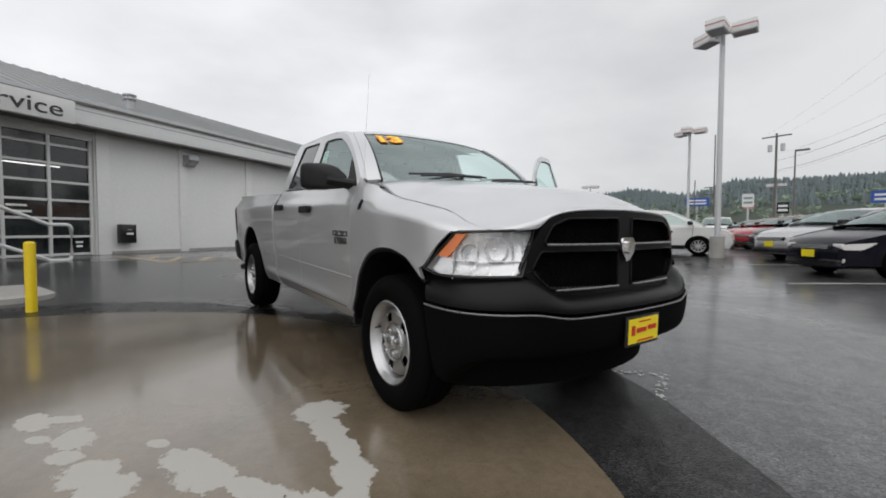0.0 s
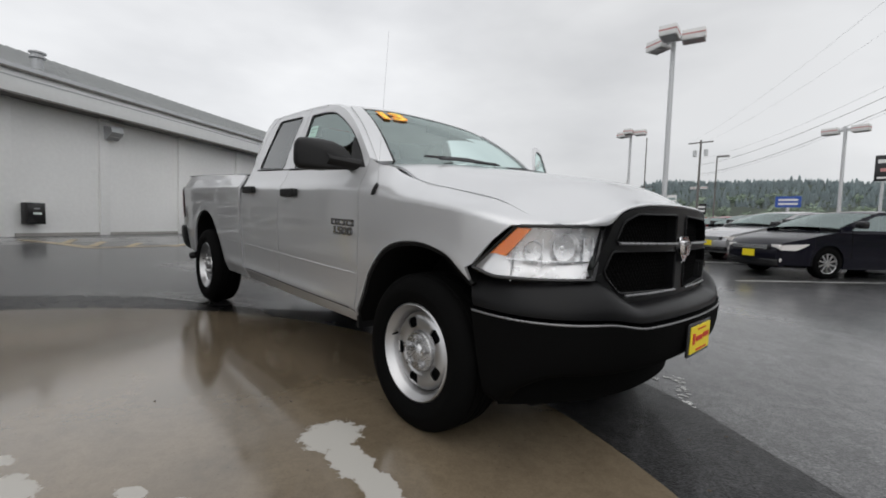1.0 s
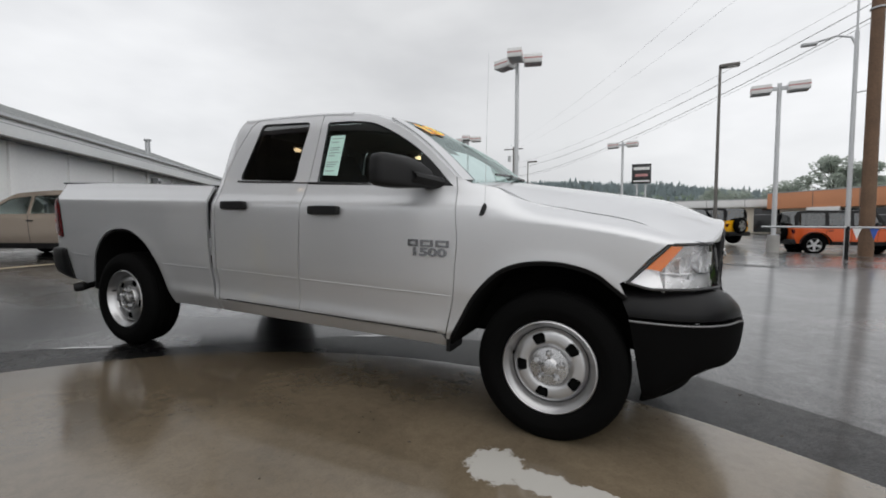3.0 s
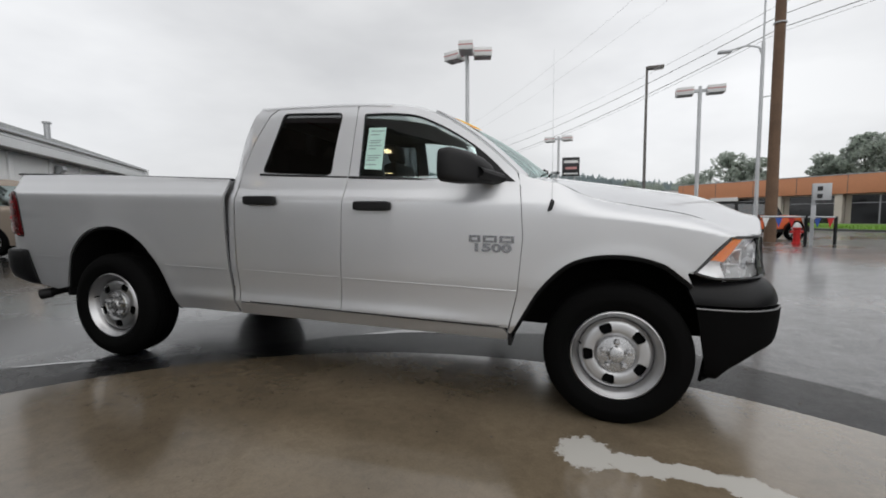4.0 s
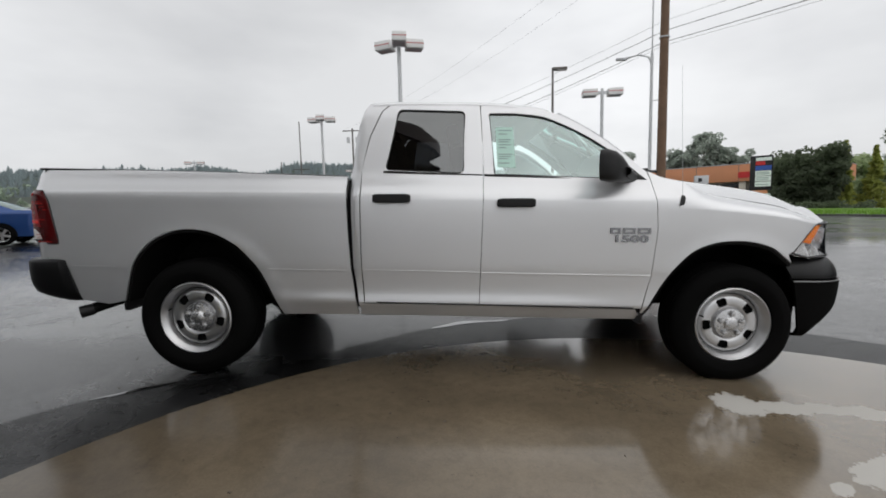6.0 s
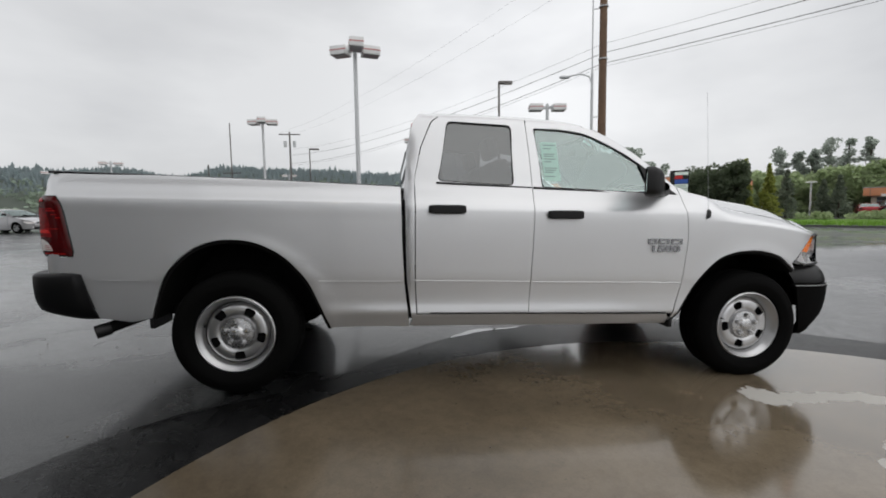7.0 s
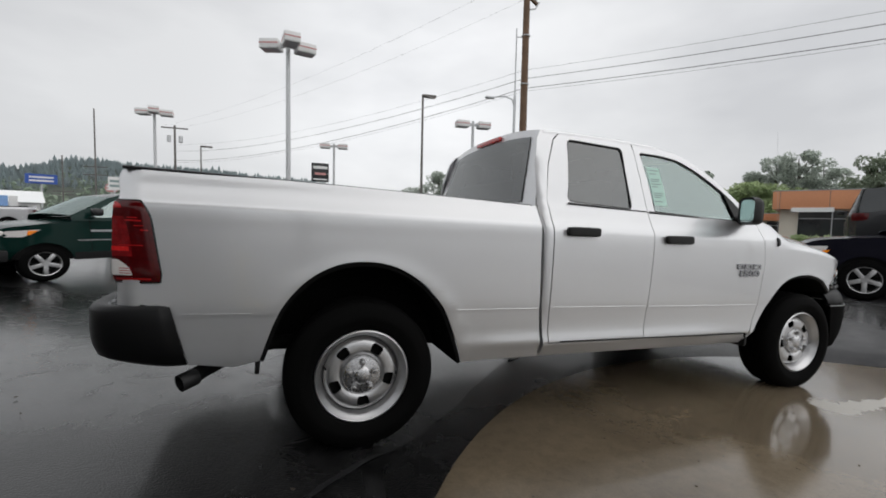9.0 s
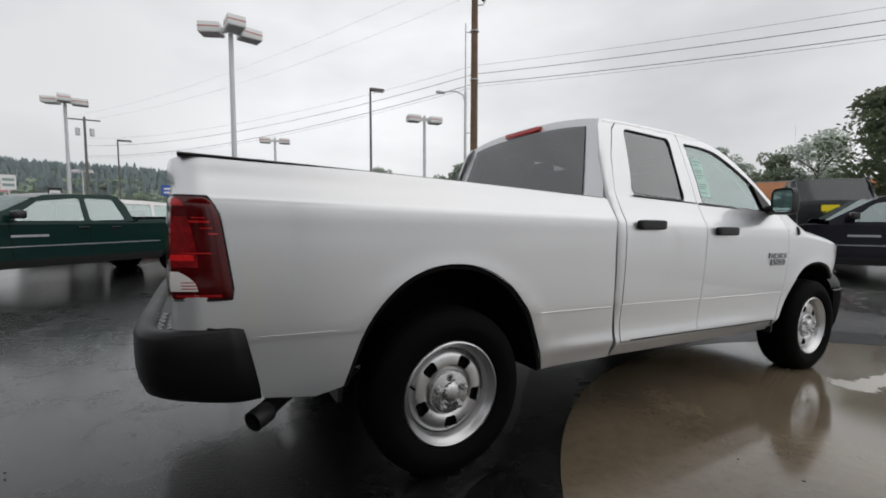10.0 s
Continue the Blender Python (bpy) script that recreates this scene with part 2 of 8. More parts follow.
def wet_material(name, color, dry_color, rough_lo, rough_hi, kind, film_share=0.55):
    """Wet paving: a dark film with gloss that changes in broad pools, and an aggregate relief."""
    m = bpy.data.materials.new(name)
    m.use_nodes = True
    n, l = m.node_tree.nodes, m.node_tree.links
    b = n["Principled BSDF"]
    co = n.new("ShaderNodeTexCoord")

    def noise_tex(scale, detail, rough=0.5, warp=0.0):
        t = n.new("ShaderNodeTexNoise")
        t.inputs["Scale"].default_value, t.inputs["Detail"].default_value, t.inputs["Roughness"].default_value, t.inputs["Distortion"].default_value = scale, detail, rough, warp
        l.new(co.outputs["Object"], t.inputs["Vector"])
        return t.outputs["Fac"]

    def span(src, a, c, lo, hi, smooth=True):
        r = n.new("ShaderNodeMapRange")
        r.interpolation_type = "SMOOTHSTEP" if smooth else "LINEAR"
        r.inputs["From Min"].default_value, r.inputs["From Max"].default_value = a, c
        r.inputs["To Min"].default_value, r.inputs["To Max"].default_value = lo, hi
        l.new(src, r.inputs["Value"])
        return r.outputs[0]

    def math_node(op, a, c):
        k = n.new("ShaderNodeMath")
        k.operation = op
        for i, v in enumerate((a, c)):
            if isinstance(v, (int, float)):
                k.inputs[i].default_value = v
            else:
                l.new(v, k.inputs[i])
        return k.outputs[0]

    pools = noise_tex(0.22, 3, 0.45, 0.6)
    stains = noise_tex(1.1, 5, 0.6, 0.4)
    grain = noise_tex(95.0 if kind == "asphalt" else 90.0, 3, 0.65)
    film = span(pools, 0.42, 0.62, 0.0, 1.0)
    shade = math_node("MULTIPLY", span(stains, 0.3, 0.7, 0.78, 1.2), span(grain, 0.35, 0.65, 0.55 if kind == "asphalt" else 0.95, 1.5 if kind == "asphalt" else 1.05))
    relief = grain
    if kind == "concrete":
        # darker to the west, with small stains
        axes = n.new("ShaderNodeSeparateXYZ")
        l.new(co.outputs["Object"], axes.inputs[0])
        shade = math_node("MULTIPLY", shade, span(axes.outputs[0], -2.6, 0.9, 0.58, 1.10))
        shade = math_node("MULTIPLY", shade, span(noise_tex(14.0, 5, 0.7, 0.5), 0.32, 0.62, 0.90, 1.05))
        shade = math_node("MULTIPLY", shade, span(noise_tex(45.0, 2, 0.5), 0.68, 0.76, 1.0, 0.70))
    if kind == "asphalt":
        # single stones of the aggregate, and worn or rutted streaks
        cell = n.new("ShaderNodeTexVoronoi")
        cell.inputs["Scale"].default_value = 110.0
        l.new(co.outputs["Object"], cell.inputs["Vector"])
        stone = n.new("ShaderNodeSeparateColor")
        l.new(cell.outputs["Color"], stone.inputs[0])
        shade = math_node("MULTIPLY", shade, span(stone.outputs[0], 0.0, 1.0, 0.45, 1.9, False))
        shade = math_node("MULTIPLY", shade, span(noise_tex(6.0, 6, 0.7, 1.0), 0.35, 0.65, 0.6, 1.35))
        # shade and wet sheen painted in by x: dark west, pale east
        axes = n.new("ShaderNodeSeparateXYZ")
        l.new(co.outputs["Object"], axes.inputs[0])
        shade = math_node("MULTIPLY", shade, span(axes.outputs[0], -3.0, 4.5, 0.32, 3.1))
        relief = math_node("SUBTRACT", math_node("MULTIPLY", grain, 0.8), cell.outputs["Distance"])
        film = math_node("MULTIPLY", film, span(noise_tex(3.0, 5, 0.7, 0.8), 0.30, 0.60, 0.35, 1.0))
    sc = n.new("ShaderNodeVectorMath")
    sc.operation = "SCALE"
    sc.inputs[0].default_value = color
    l.new(shade, sc.inputs["Scale"])
    base = sc.outputs[0]
    rough = span(film, 0, 1, rough_hi, rough_lo)
    if dry_color:
        # patches that have dried out: ragged islands round a few spots
        warp = n.new("ShaderNodeTexNoise")
        warp.inputs["Scale"].default_value, warp.inputs["Detail"].default_value, warp.inputs["Roughness"].default_value = 17.0, 7, 0.70
        l.new(co.outputs["Object"], warp.inputs["Vector"])
        wide = n.new("ShaderNodeTexNoise")
        wide.inputs["Scale"].default_value, wide.inputs["Detail"].default_value = 1.6, 3
        l.new(co.outputs["Object"], wide.inputs["Vector"])
        dry = None
        for px_, py_, ax_, ay_, turn_ in DRY_SPOTS:
            mp = n.new("ShaderNodeMapping")
            mp.vector_type = "TEXTURE"
            mp.inputs["Location"].default_value = (px_, py_, 0)
            mp.inputs["Rotation"].default_value = (0, 0, radians(turn_))
            mp.inputs["Scale"].default_value = (ax_, ay_, 1)
            l.new(co.outputs["Object"], mp.inputs["Vector"])
            flat = n.new("ShaderNodeVectorMath")
            flat.operation = "MULTIPLY"
            flat.inputs[1].default_value = (1, 1, 0)
            l.new(mp.outputs[0], flat.inputs[0])
            ln = n.new("ShaderNodeVectorMath")
            ln.operation = "LENGTH"
            l.new(flat.outputs[0], ln.inputs[0])
            dry = ln.outputs["Value"] if dry is None else math_node("MINIMUM", dry, ln.outputs["Value"])
        edge = math_node("ADD", dry, math_node("MULTIPLY", math_node("SUBTRACT", warp.outputs["Fac"], 0.5), 1.45))
        edge = math_node("ADD", edge, math_node("MULTIPLY", math_node("SUBTRACT", wide.outputs["Fac"], 0.5), 0.6))
        mask = span(edge, 0.86, 1.00, 1.0, 0.0)
        mix = n.new("ShaderNodeMix")
        mix.data_type = "RGBA"
        l.new(mask, mix.inputs["Factor"])
        l.new(base, mix.inputs["A"])
        mix.inputs["B"].default_value = (*dry_color, 1)
        base = mix.outputs["Result"]
        mr = n.new("ShaderNodeMix")
        l.new(mask, mr.inputs["Factor"])
        l.new(rough, mr.inputs["A"])
        mr.inputs["B"].default_value = 0.6
        rough = mr.outputs["Result"]
    b.inputs["Specular IOR Level"].default_value = 0.4 * film_share if kind == "asphalt" else 0.45
    if kind == "asphalt":
        b.inputs["Coat Weight"].default_value, b.inputs["Coat Roughness"].default_value, b.inputs["Coat IOR"].default_value = film_share, 0.14, 1.33
    if dry_color:
        # a clear film of water over all that has not dried
        l.new(math_node("MULTIPLY", math_node("SUBTRACT", 1.0, mask), span(axes.outputs[0], -1.4, 0.9, 0.15, 1.0)), b.inputs["Coat Weight"])
        l.new(span(stains, 0.35, 0.65, 0.08, 0.15), b.inputs["Coat Roughness"])
        b.inputs["Coat IOR"].default_value = 1.42
    l.new(base, b.inputs["Base Color"])
    l.new(rough, b.inputs["Roughness"])
    bp = n.new("ShaderNodeBump")
    bp.inputs["Distance"].default_value = 0.004
    l.new(span(film, 0, 1, 0.55 if kind == "asphalt" else 0.05, 0.20 if kind == "asphalt" else 0.02), bp.inputs["Strength"])
    l.new(relief, bp.inputs["Height"])
    l.new(bp.outputs[0], b.inputs["Normal"])
    return m


DRY_SPOTS = [(1.62, -1.33, 0.14, 0.17, 0), (1.85, -1.37, 0.16, 0.09, -8), (2.08, -1.38, 0.16, 0.075, -8), (2.28, -1.42, 0.15, 0.09, -15), (2.45, -1.50, 0.12, 0.07, -30),
             (1.55, -2.10, 0.07, 0.035, 30), (1.78, -2.01, 0.14, 0.09, 30), (1.97, -1.95, 0.16, 0.12, 25), (2.15, -1.82, 0.14, 0.07, 30), (2.30, -1.74, 0.14, 0.08, 20),
             (1.29, -2.43, 0.15, 0.085, 10), (1.46, -2.45, 0.09, 0.07, 30), (1.68, -2.35, 0.14, 0.12, 25), (1.85, -2.29, 0.12, 0.12, 20),
             (0.95, -2.62, 0.14, 0.08, 20), (0.99, -2.50, 0.11, 0.05, 60), (1.20, -2.57, 0.07, 0.04, 45), (2.45, -1.62, 0.16, 0.06, 0), (2.62, -1.62, 0.14, 0.07, 0)]
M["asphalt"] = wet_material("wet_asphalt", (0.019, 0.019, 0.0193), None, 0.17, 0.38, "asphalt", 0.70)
# fresh band, its colour cut further for the shade beneath the truck
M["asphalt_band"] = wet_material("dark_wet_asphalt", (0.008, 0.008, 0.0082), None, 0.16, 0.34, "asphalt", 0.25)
M["water"] = material("rain_water", (0.02, 0.02, 0.021), 0.06, coat=1.0, var=0.2, rvar=0.02, coat_rough=0.03)
M["pad"] = wet_material("wet_concrete", (0.142, 0.112, 0.076), (0.42, 0.405, 0.375), 0.13, 0.26, "concrete")

# paint colours of the other vehicles
PAINT = {k: material("car_paint_" + k, c, 0.20, mt, 0.12 if max(c) < 0.1 else 0.4, var=0.02, rvar=0.02, spec=0.14 if max(c) < 0.1 else 0.35) for k, c, mt in (
    ("black", (0.008, 0.009, 0.012), 0.0), ("navy", (0.007, 0.007, 0.013), 0.1), ("white", (0.72, 0.72, 0.70), 0.0), ("silver", (0.5, 0.5, 0.51), 0.6),
    ("red", (0.35, 0.012, 0.02), 0.2), ("green", (0.004, 0.022, 0.018), 0.1), ("beige", (0.36, 0.30, 0.245), 0.45), ("orange", (0.62, 0.10, 0.02), 0.1),
    ("yellow", (0.80, 0.40, 0.01), 0.0), ("charcoal", (0.035, 0.036, 0.038), 0.3), ("blue", (0.02, 0.06, 0.2), 0.3), ("grey", (0.12, 0.125, 0.13), 0.4))}


# ---- building blocks ----
def thing(name, label, category, at=None, group="", kind=""):
    ob = new(name)
    ob.empty_display_size = 0.2
    if at is not None:
        ob.matrix_basis = at
    return tagged(ob, label, category, group, kind)


def finish(mesh, mat, smooth=35):
    for f in mesh.polygons:
        f.use_smooth = smooth > 0
    if smooth > 0:
        mesh.set_sharp_from_angle(angle=radians(smooth))
    if mat:
        mesh.materials.append(mat)
    return mesh


def part(name, bm, mat, parent=None, label="", smooth=35, at=None):
    """Links a bmesh (or mesh) as one mesh object under a thing or a part."""
    if isinstance(bm, bpy.types.Mesh):
        mesh = bm
        if mat and not mesh.materials:
            mesh.materials.append(mat)
    else:
        bmesh.ops.recalc_face_normals(bm, faces=bm.faces)
        mesh = bpy.data.meshes.new(name)
        bm.to_mesh(mesh)
        bm.free()
        finish(mesh, mat, smooth)
    ob = new(name, mesh)
    ob.parent = parent
    if at is not None:
        ob.matrix_basis = at
    return tagged(ob, label)


def solid(name, bm, mat, label, category="", kind="", group="", smooth=35, at=None):
    return tagged(part(name, bm, mat, None, label, smooth, at), label, category, group, kind)


def box(bm, x0, x1, y0, y1, z0, z1, bevel=0.0, m=None):
    r = bmesh.ops.create_cube(bm, size=1.0, matrix=Matrix.Translation(((x0 + x1) / 2, (y0 + y1) / 2, (z0 + z1) / 2)) @ Matrix.Diagonal((abs(x1 - x0), abs(y1 - y0), abs(z1 - z0), 1)))
    vs = r["verts"]
    if bevel:
        es = list({e for v in vs for e in v.link_edges})
        out = bmesh.ops.bevel(bm, geom=es, offset=bevel, segments=2, affect="EDGES", profile=0.6)
        vs = list({v for f in out["faces"] for v in f.verts} | {v for v in vs if v.is_valid})
    if m is not None:
        bmesh.ops.transform(bm, matrix=m, verts=[v for v in vs if v.is_valid])
    return bm


def newbox(*a, **k):
    return box(bmesh.new(), *a, **k)


def rod(bm, p0, p1, r0, r1=None, seg=12, caps=True):
    """A tapered round bar from p0 to p1."""
    p0, p1 = Vector(p0), Vector(p1)
    r1 = r0 if r1 is None else r1
    q = (p1 - p0).to_track_quat("Z", "Y").to_matrix()
    a, b = [], []
    for i in range(seg):
        u = 2 * math.pi * i / seg
        d = q @ Vector((math.cos(u), math.sin(u), 0))
        a.append(bm.verts.new(p0 + d * r0))
        b.append(bm.verts.new(p1 + d * r1))
    for i in range(seg):
        j = (i + 1) % seg
        bm.faces.new((a[i], a[j], b[j], b[i]))
    if caps:
        bm.faces.new(a[::-1])
        bm.faces.new(b)
    return bm


def tube(bm, pts, r, seg=8):
    """A round bar bent along points."""
    pts = [Vector(p) for p in pts]
    rings = []
    for i, p in enumerate(pts):
        d = (pts[min(i + 1, len(pts) - 1)] - pts[max(i - 1, 0)]).normalized()
        q = d.to_track_quat("Z", "Y").to_matrix()
        rings.append([bm.verts.new(p + q @ Vector((math.cos(2 * math.pi * k / seg) * r, math.sin(2 * math.pi * k / seg) * r, 0))) for k in range(seg)])
    for a, b in zip(rings, rings[1:]):
        for k in range(seg):
            bm.faces.new((a[k], a[(k + 1) % seg], b[(k + 1) % seg], b[k]))
    bm.faces.new(rings[0][::-1])
    bm.faces.new(rings[-1])
    return bm


def lathe(bm, profile, seg=48, side=-1.0, cx=0.0, cy=0.0, cz=0.0):
    """Turns a profile of (radius, outward) about the y axis; outward runs along side * y."""
    rings = []
    for r, w in profile:
        rings.append([bm.verts.new((cx + r * math.cos(2 * math.pi * k / seg), cy + side * w, cz + r * math.sin(2 * math.pi * k / seg))) for k in range(seg)])
    for a, b in zip(rings, rings[1:]):
        for k in range(seg):
            bm.faces.new((a[k], a[(k + 1) % seg], b[(k + 1) % seg], b[k]))
    return bm


def grid(bm, nu, nv, f):
    """A sheet of (nu+1) x (nv+1) points f(u, v) with u, v from 0 to 1."""
    vs = [[bm.verts.new(f(i / nu, j / nv)) for j in range(nv + 1)] for i in range(nu + 1)]
    for i in range(nu):
        for j in range(nv):
            bm.faces.new((vs[i][j], vs[i + 1][j], vs[i + 1][j + 1], vs[i][j + 1]))
    return bm


def thicken(bm, t):
    """Gives an open sheet a thickness of t metres inward."""
    bmesh.ops.recalc_face_normals(bm, faces=bm.faces)
    bmesh.ops.solidify(bm, geom=bm.faces[:], thickness=t)
    return bm


def prism(bm, pts, axis, lo, hi):
    """A flat outline of 2D points pushed along an axis ('x', 'y' or 'z') from lo to hi."""
    put = {"x": lambda p, w: (w, p[0], p[1]), "y": lambda p, w: (p[0], w, p[1]), "z": lambda p, w: (p[0], p[1], w)}[axis]
    a = [bm.verts.new(put(p, lo)) for p in pts]
    b = [bm.verts.new(put(p, hi)) for p in pts]
    n = len(pts)
    for i in range(n):
        bm.faces.new((a[i], a[(i + 1) % n], b[(i + 1) % n], b[i]))
    bm.faces.new(a[::-1])
    bm.faces.new(b)
    return bm


def curve_through(pts, n=6):
    """Points along a smooth curve through the given 2D points."""
    out = []
    p = [pts[0]] + list(pts) + [pts[-1]]
    for i in range(1, len(p) - 2):
        for k in range(n):
            t = k / n
            out.append(tuple(0.5 * (2 * p[i][c] + (p[i + 1][c] - p[i - 1][c]) * t + (2 * p[i - 1][c] - 5 * p[i][c] + 4 * p[i + 1][c] - p[i + 2][c]) * t * t + (3 * p[i][c] - p[i - 1][c] - 3 * p[i + 1][c] + p[i + 2][c]) * t ** 3) for c in range(2)))
    return out + [tuple(pts[-1])]


def rounded(pts, r=0.04, n=4):
    """A closed outline with its corners rounded."""
    out, m = [], len(pts)
    for i in range(m):
        a, b, c = Vector(pts[i - 1]), Vector(pts[i]), Vector(pts[(i + 1) % m])
        d0, d1 = (a - b), (c - b)
        q = min(r, d0.length * 0.45, d1.length * 0.45)
        s, e = b + d0.normalized() * q, b + d1.normalized() * q
        for k in range(n + 1):
            t = k / n
            out.append(tuple((1 - t) ** 2 * s + 2 * t * (1 - t) * b + t * t * e))
    return out


def sheet(name, outer, holes, width, side, mat, step=0.08, thick=0.018, lift=0.0, rise=None):
    """A body panel: the outline (x, z), with holes, laid on the surface y = side * width(x, z), with a turned-in rim. Returns a mesh."""
    bm = bmesh.new()
    edges = []
    for loop in [outer] + list(holes):
        vs = [bm.verts.new((p[0], 0, p[1])) for p in loop]
        edges += [bm.edges.new((vs[i], vs[(i + 1) % len(vs)])) for i in range(len(vs))]
    bmesh.ops.triangle_fill(bm, edges=edges, use_beauty=True, use_dissolve=False)
    xs, zs = [p[0] for p in outer], [p[1] for p in outer]
    for lo, hi, ax in ((min(xs), max(xs), 0), (min(zs), max(zs), 2)):
        k = max(1, int((hi - lo) / (step if ax == 0 else rise or min(step, 0.025))))
        for i in range(1, k):
            co, no = [0, 0, 0], [0, 0, 0]
            co[ax], no[ax] = lo + (hi - lo) * i / k, 1
            bmesh.ops.bisect_plane(bm, geom=bm.verts[:] + bm.edges[:] + bm.faces[:], plane_co=co, plane_no=no)
    bmesh.ops.triangulate(bm, faces=[f for f in bm.faces if len(f.verts) > 4], quad_method='BEAUTY', ngon_method='BEAUTY')
    h = 1e-3

    def normal(x, z):
        return Vector((-(width(x + h, z) - width(x - h, z)) / (2 * h), side, -(width(x, z + h) - width(x, z - h)) / (2 * h))).normalized()

    for f in bm.faces:
        f.normal_update()
        if f.normal.y * side < 0:
            f.normal_flip()
    normals = {}
    bm.verts.index_update()
    rim = [e for e in bm.edges if len(e.link_faces) == 1]
    for v in bm.verts:
        x, z = v.co.x, v.co.z
        normals[v] = normal(x, z)
        v.co.y = side * (width(x, z) + lift)
    made = {}
    for e in rim:
        f = e.link_faces[0]
        a, b = e.verts
        loop = [lp for lp in f.loops if lp.edge == e][0]
        a, b = loop.vert, loop.link_loop_next.vert
        d = (b.co - a.co).normalized()
        out = d.cross(normals[a]).normalized()
        q = [bm.verts.new(p.co) for p in (a, b)] + [bm.verts.new(p.co - normals[p] * thick) for p in (b, a)]
        bm.faces.new((q[1], q[0], q[3], q[2]))
        for k in q:
            normals[k] = out
    bm.verts.index_update()
    order = [tuple(normals[v]) for v in bm.verts]
    mesh = bpy.data.meshes.new(name)
    bm.to_mesh(mesh)
    bm.free()
    for f in mesh.polygons:
        f.use_smooth = True
    mesh.normals_split_custom_set_from_vertices(order)
    if mat:
        mesh.materials.append(mat)
    return mesh


def lerp_table(xs, ys):
    """A smooth curve through a table."""
    n = len(xs)
    sl = [(ys[i + 1] - ys[i]) / (xs[i + 1] - xs[i]) for i in range(n - 1)]
    tg = [sl[0]] + [0.5 * (sl[i - 1] + sl[i]) if sl[i - 1] * sl[i] > 0 else 0.0 for i in range(1, n - 1)] + [sl[-1]]

    def f(x):
        if x <= xs[0]:
            return ys[0] + tg[0] * (x - xs[0])
        if x >= xs[-1]:
            return ys[-1] + tg[-1] * (x - xs[-1])
        i = max(k for k in range(n - 1) if xs[k] <= x)
        w = xs[i + 1] - xs[i]
        t = (x - xs[i]) / w
        return (2 * t ** 3 - 3 * t * t + 1) * ys[i] + (t ** 3 - 2 * t * t + t) * w * tg[i] + (3 * t * t - 2 * t ** 3) * ys[i + 1] + (t ** 3 - t * t) * w * tg[i + 1]
    return f


def smooth01(x, a, b):
    t = min(1.0, max(0.0, (x - a) / (b - a)))
    return t * t * (3 - 2 * t)


def words(name, text, size, mat, parent, at, label="", depth=0.004, grow=0.0):
    """Lettering in the built-in font, as a mesh."""
    cu = bpy.data.curves.new(name, "FONT")
    cu.body, cu.size, cu.extrude, cu.offset = text, size, depth, grow
    cu.align_x, cu.align_y = "CENTER", "CENTER"
    tmp = bpy.data.objects.new(name, cu)
    mesh = bpy.data.meshes.new_from_object(tmp)
    bpy.data.objects.remove(tmp)
    mesh.name = name
    mesh.materials.clear()
    mesh.materials.append(mat)
    return part(name, mesh, None, parent, label, at=at)


def height(x, y):
    """The ground: a slope under the silver pickup that settles to a gentle rise all round."""
    r = math.hypot(x, y + 1.0)
    k = smooth01(r, 3.5, 13.0)
    # local hollows and a mound seat parked vehicles to fit the camera's view
    dips = ((-5.2, 7.6, 3.6, -0.17), (13.1, 3.3, 2.9, 0.47), (9.8, 0.3, 2.4, -0.14), (2.3, 10.8, 2.6, -0.10), (10.2, 20.4, 4.0, -0.22))
    return (1 - k) * (-0.03 * x) + k * (0.2 - 0.012 * max(-4.0, min(16.0, x))) + sum(h * math.exp(-((x - a) ** 2 + (y - b) ** 2) / (q * q)) for a, b, q, h in dips)

# ---- ground ----
def ground_sheet():
    bm = bmesh.new()
    rings = [0.0] + [0.5 * k for k in range(1, 41)] + [22, 25, 30, 38, 50, 70, 100, 150, 250, 450, 900, 2000]
    seg = 96
    prev = None
    for r in rings:
        if r == 0:
            cur = [bm.verts.new((0, -1, height(0, -1)))]
        else:
            cur = [bm.verts.new((r * math.cos(2 * math.pi * k / seg), -1 + r * math.sin(2 * math.pi * k / seg), height(r * math.cos(2 * math.pi * k / seg), -1 + r * math.sin(2 * math.pi * k / seg)))) for k in range(seg)]
        if prev:
            for k in range(seg):
                j = (k + 1) % seg
                bm.faces.new((prev[0], cur[k], cur[j]) if len(prev) == 1 else (prev[k], cur[k], cur[j], prev[j]))
        prev = cur
    return bm


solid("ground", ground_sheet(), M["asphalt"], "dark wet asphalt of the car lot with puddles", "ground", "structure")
PAD_X, PAD_Y, PAD_R = 1.24, -3.56, 3.47


def disc(bm, r0, r1, lift, rings=14, seg=120):
    vs = []
    for i in range(rings + 1):
        r = r0 + (r1 - r0) * i / rings
        vs.append([bm.verts.new((PAD_X + r * math.cos(2 * math.pi * k / seg), PAD_Y + r * math.sin(2 * math.pi * k / seg), height(PAD_X + r * math.cos(2 * math.pi * k / seg), PAD_Y + r * math.sin(2 * math.pi * k / seg)) + lift)) for k in range(seg)])
    for a, b in zip(vs, vs[1:]):
        for k in range(seg):
            bm.faces.new((a[k], b[k], b[(k + 1) % seg], a[(k + 1) % seg]))
    return bm


solid("concrete_pad", disc(bmesh.new(), 0.02, PAD_R, 0.014), M["pad"], "round wet brown concrete pad with dry pale patches", "pavement", "structure")


band_r = lerp_table([0, 40, 60, 77, 105, 134, 150, 180, 300, 360], [4.15, 4.15, 4.17, 4.36, 4.10, 3.74, 4.08, 4.2, 4.15, 4.15])


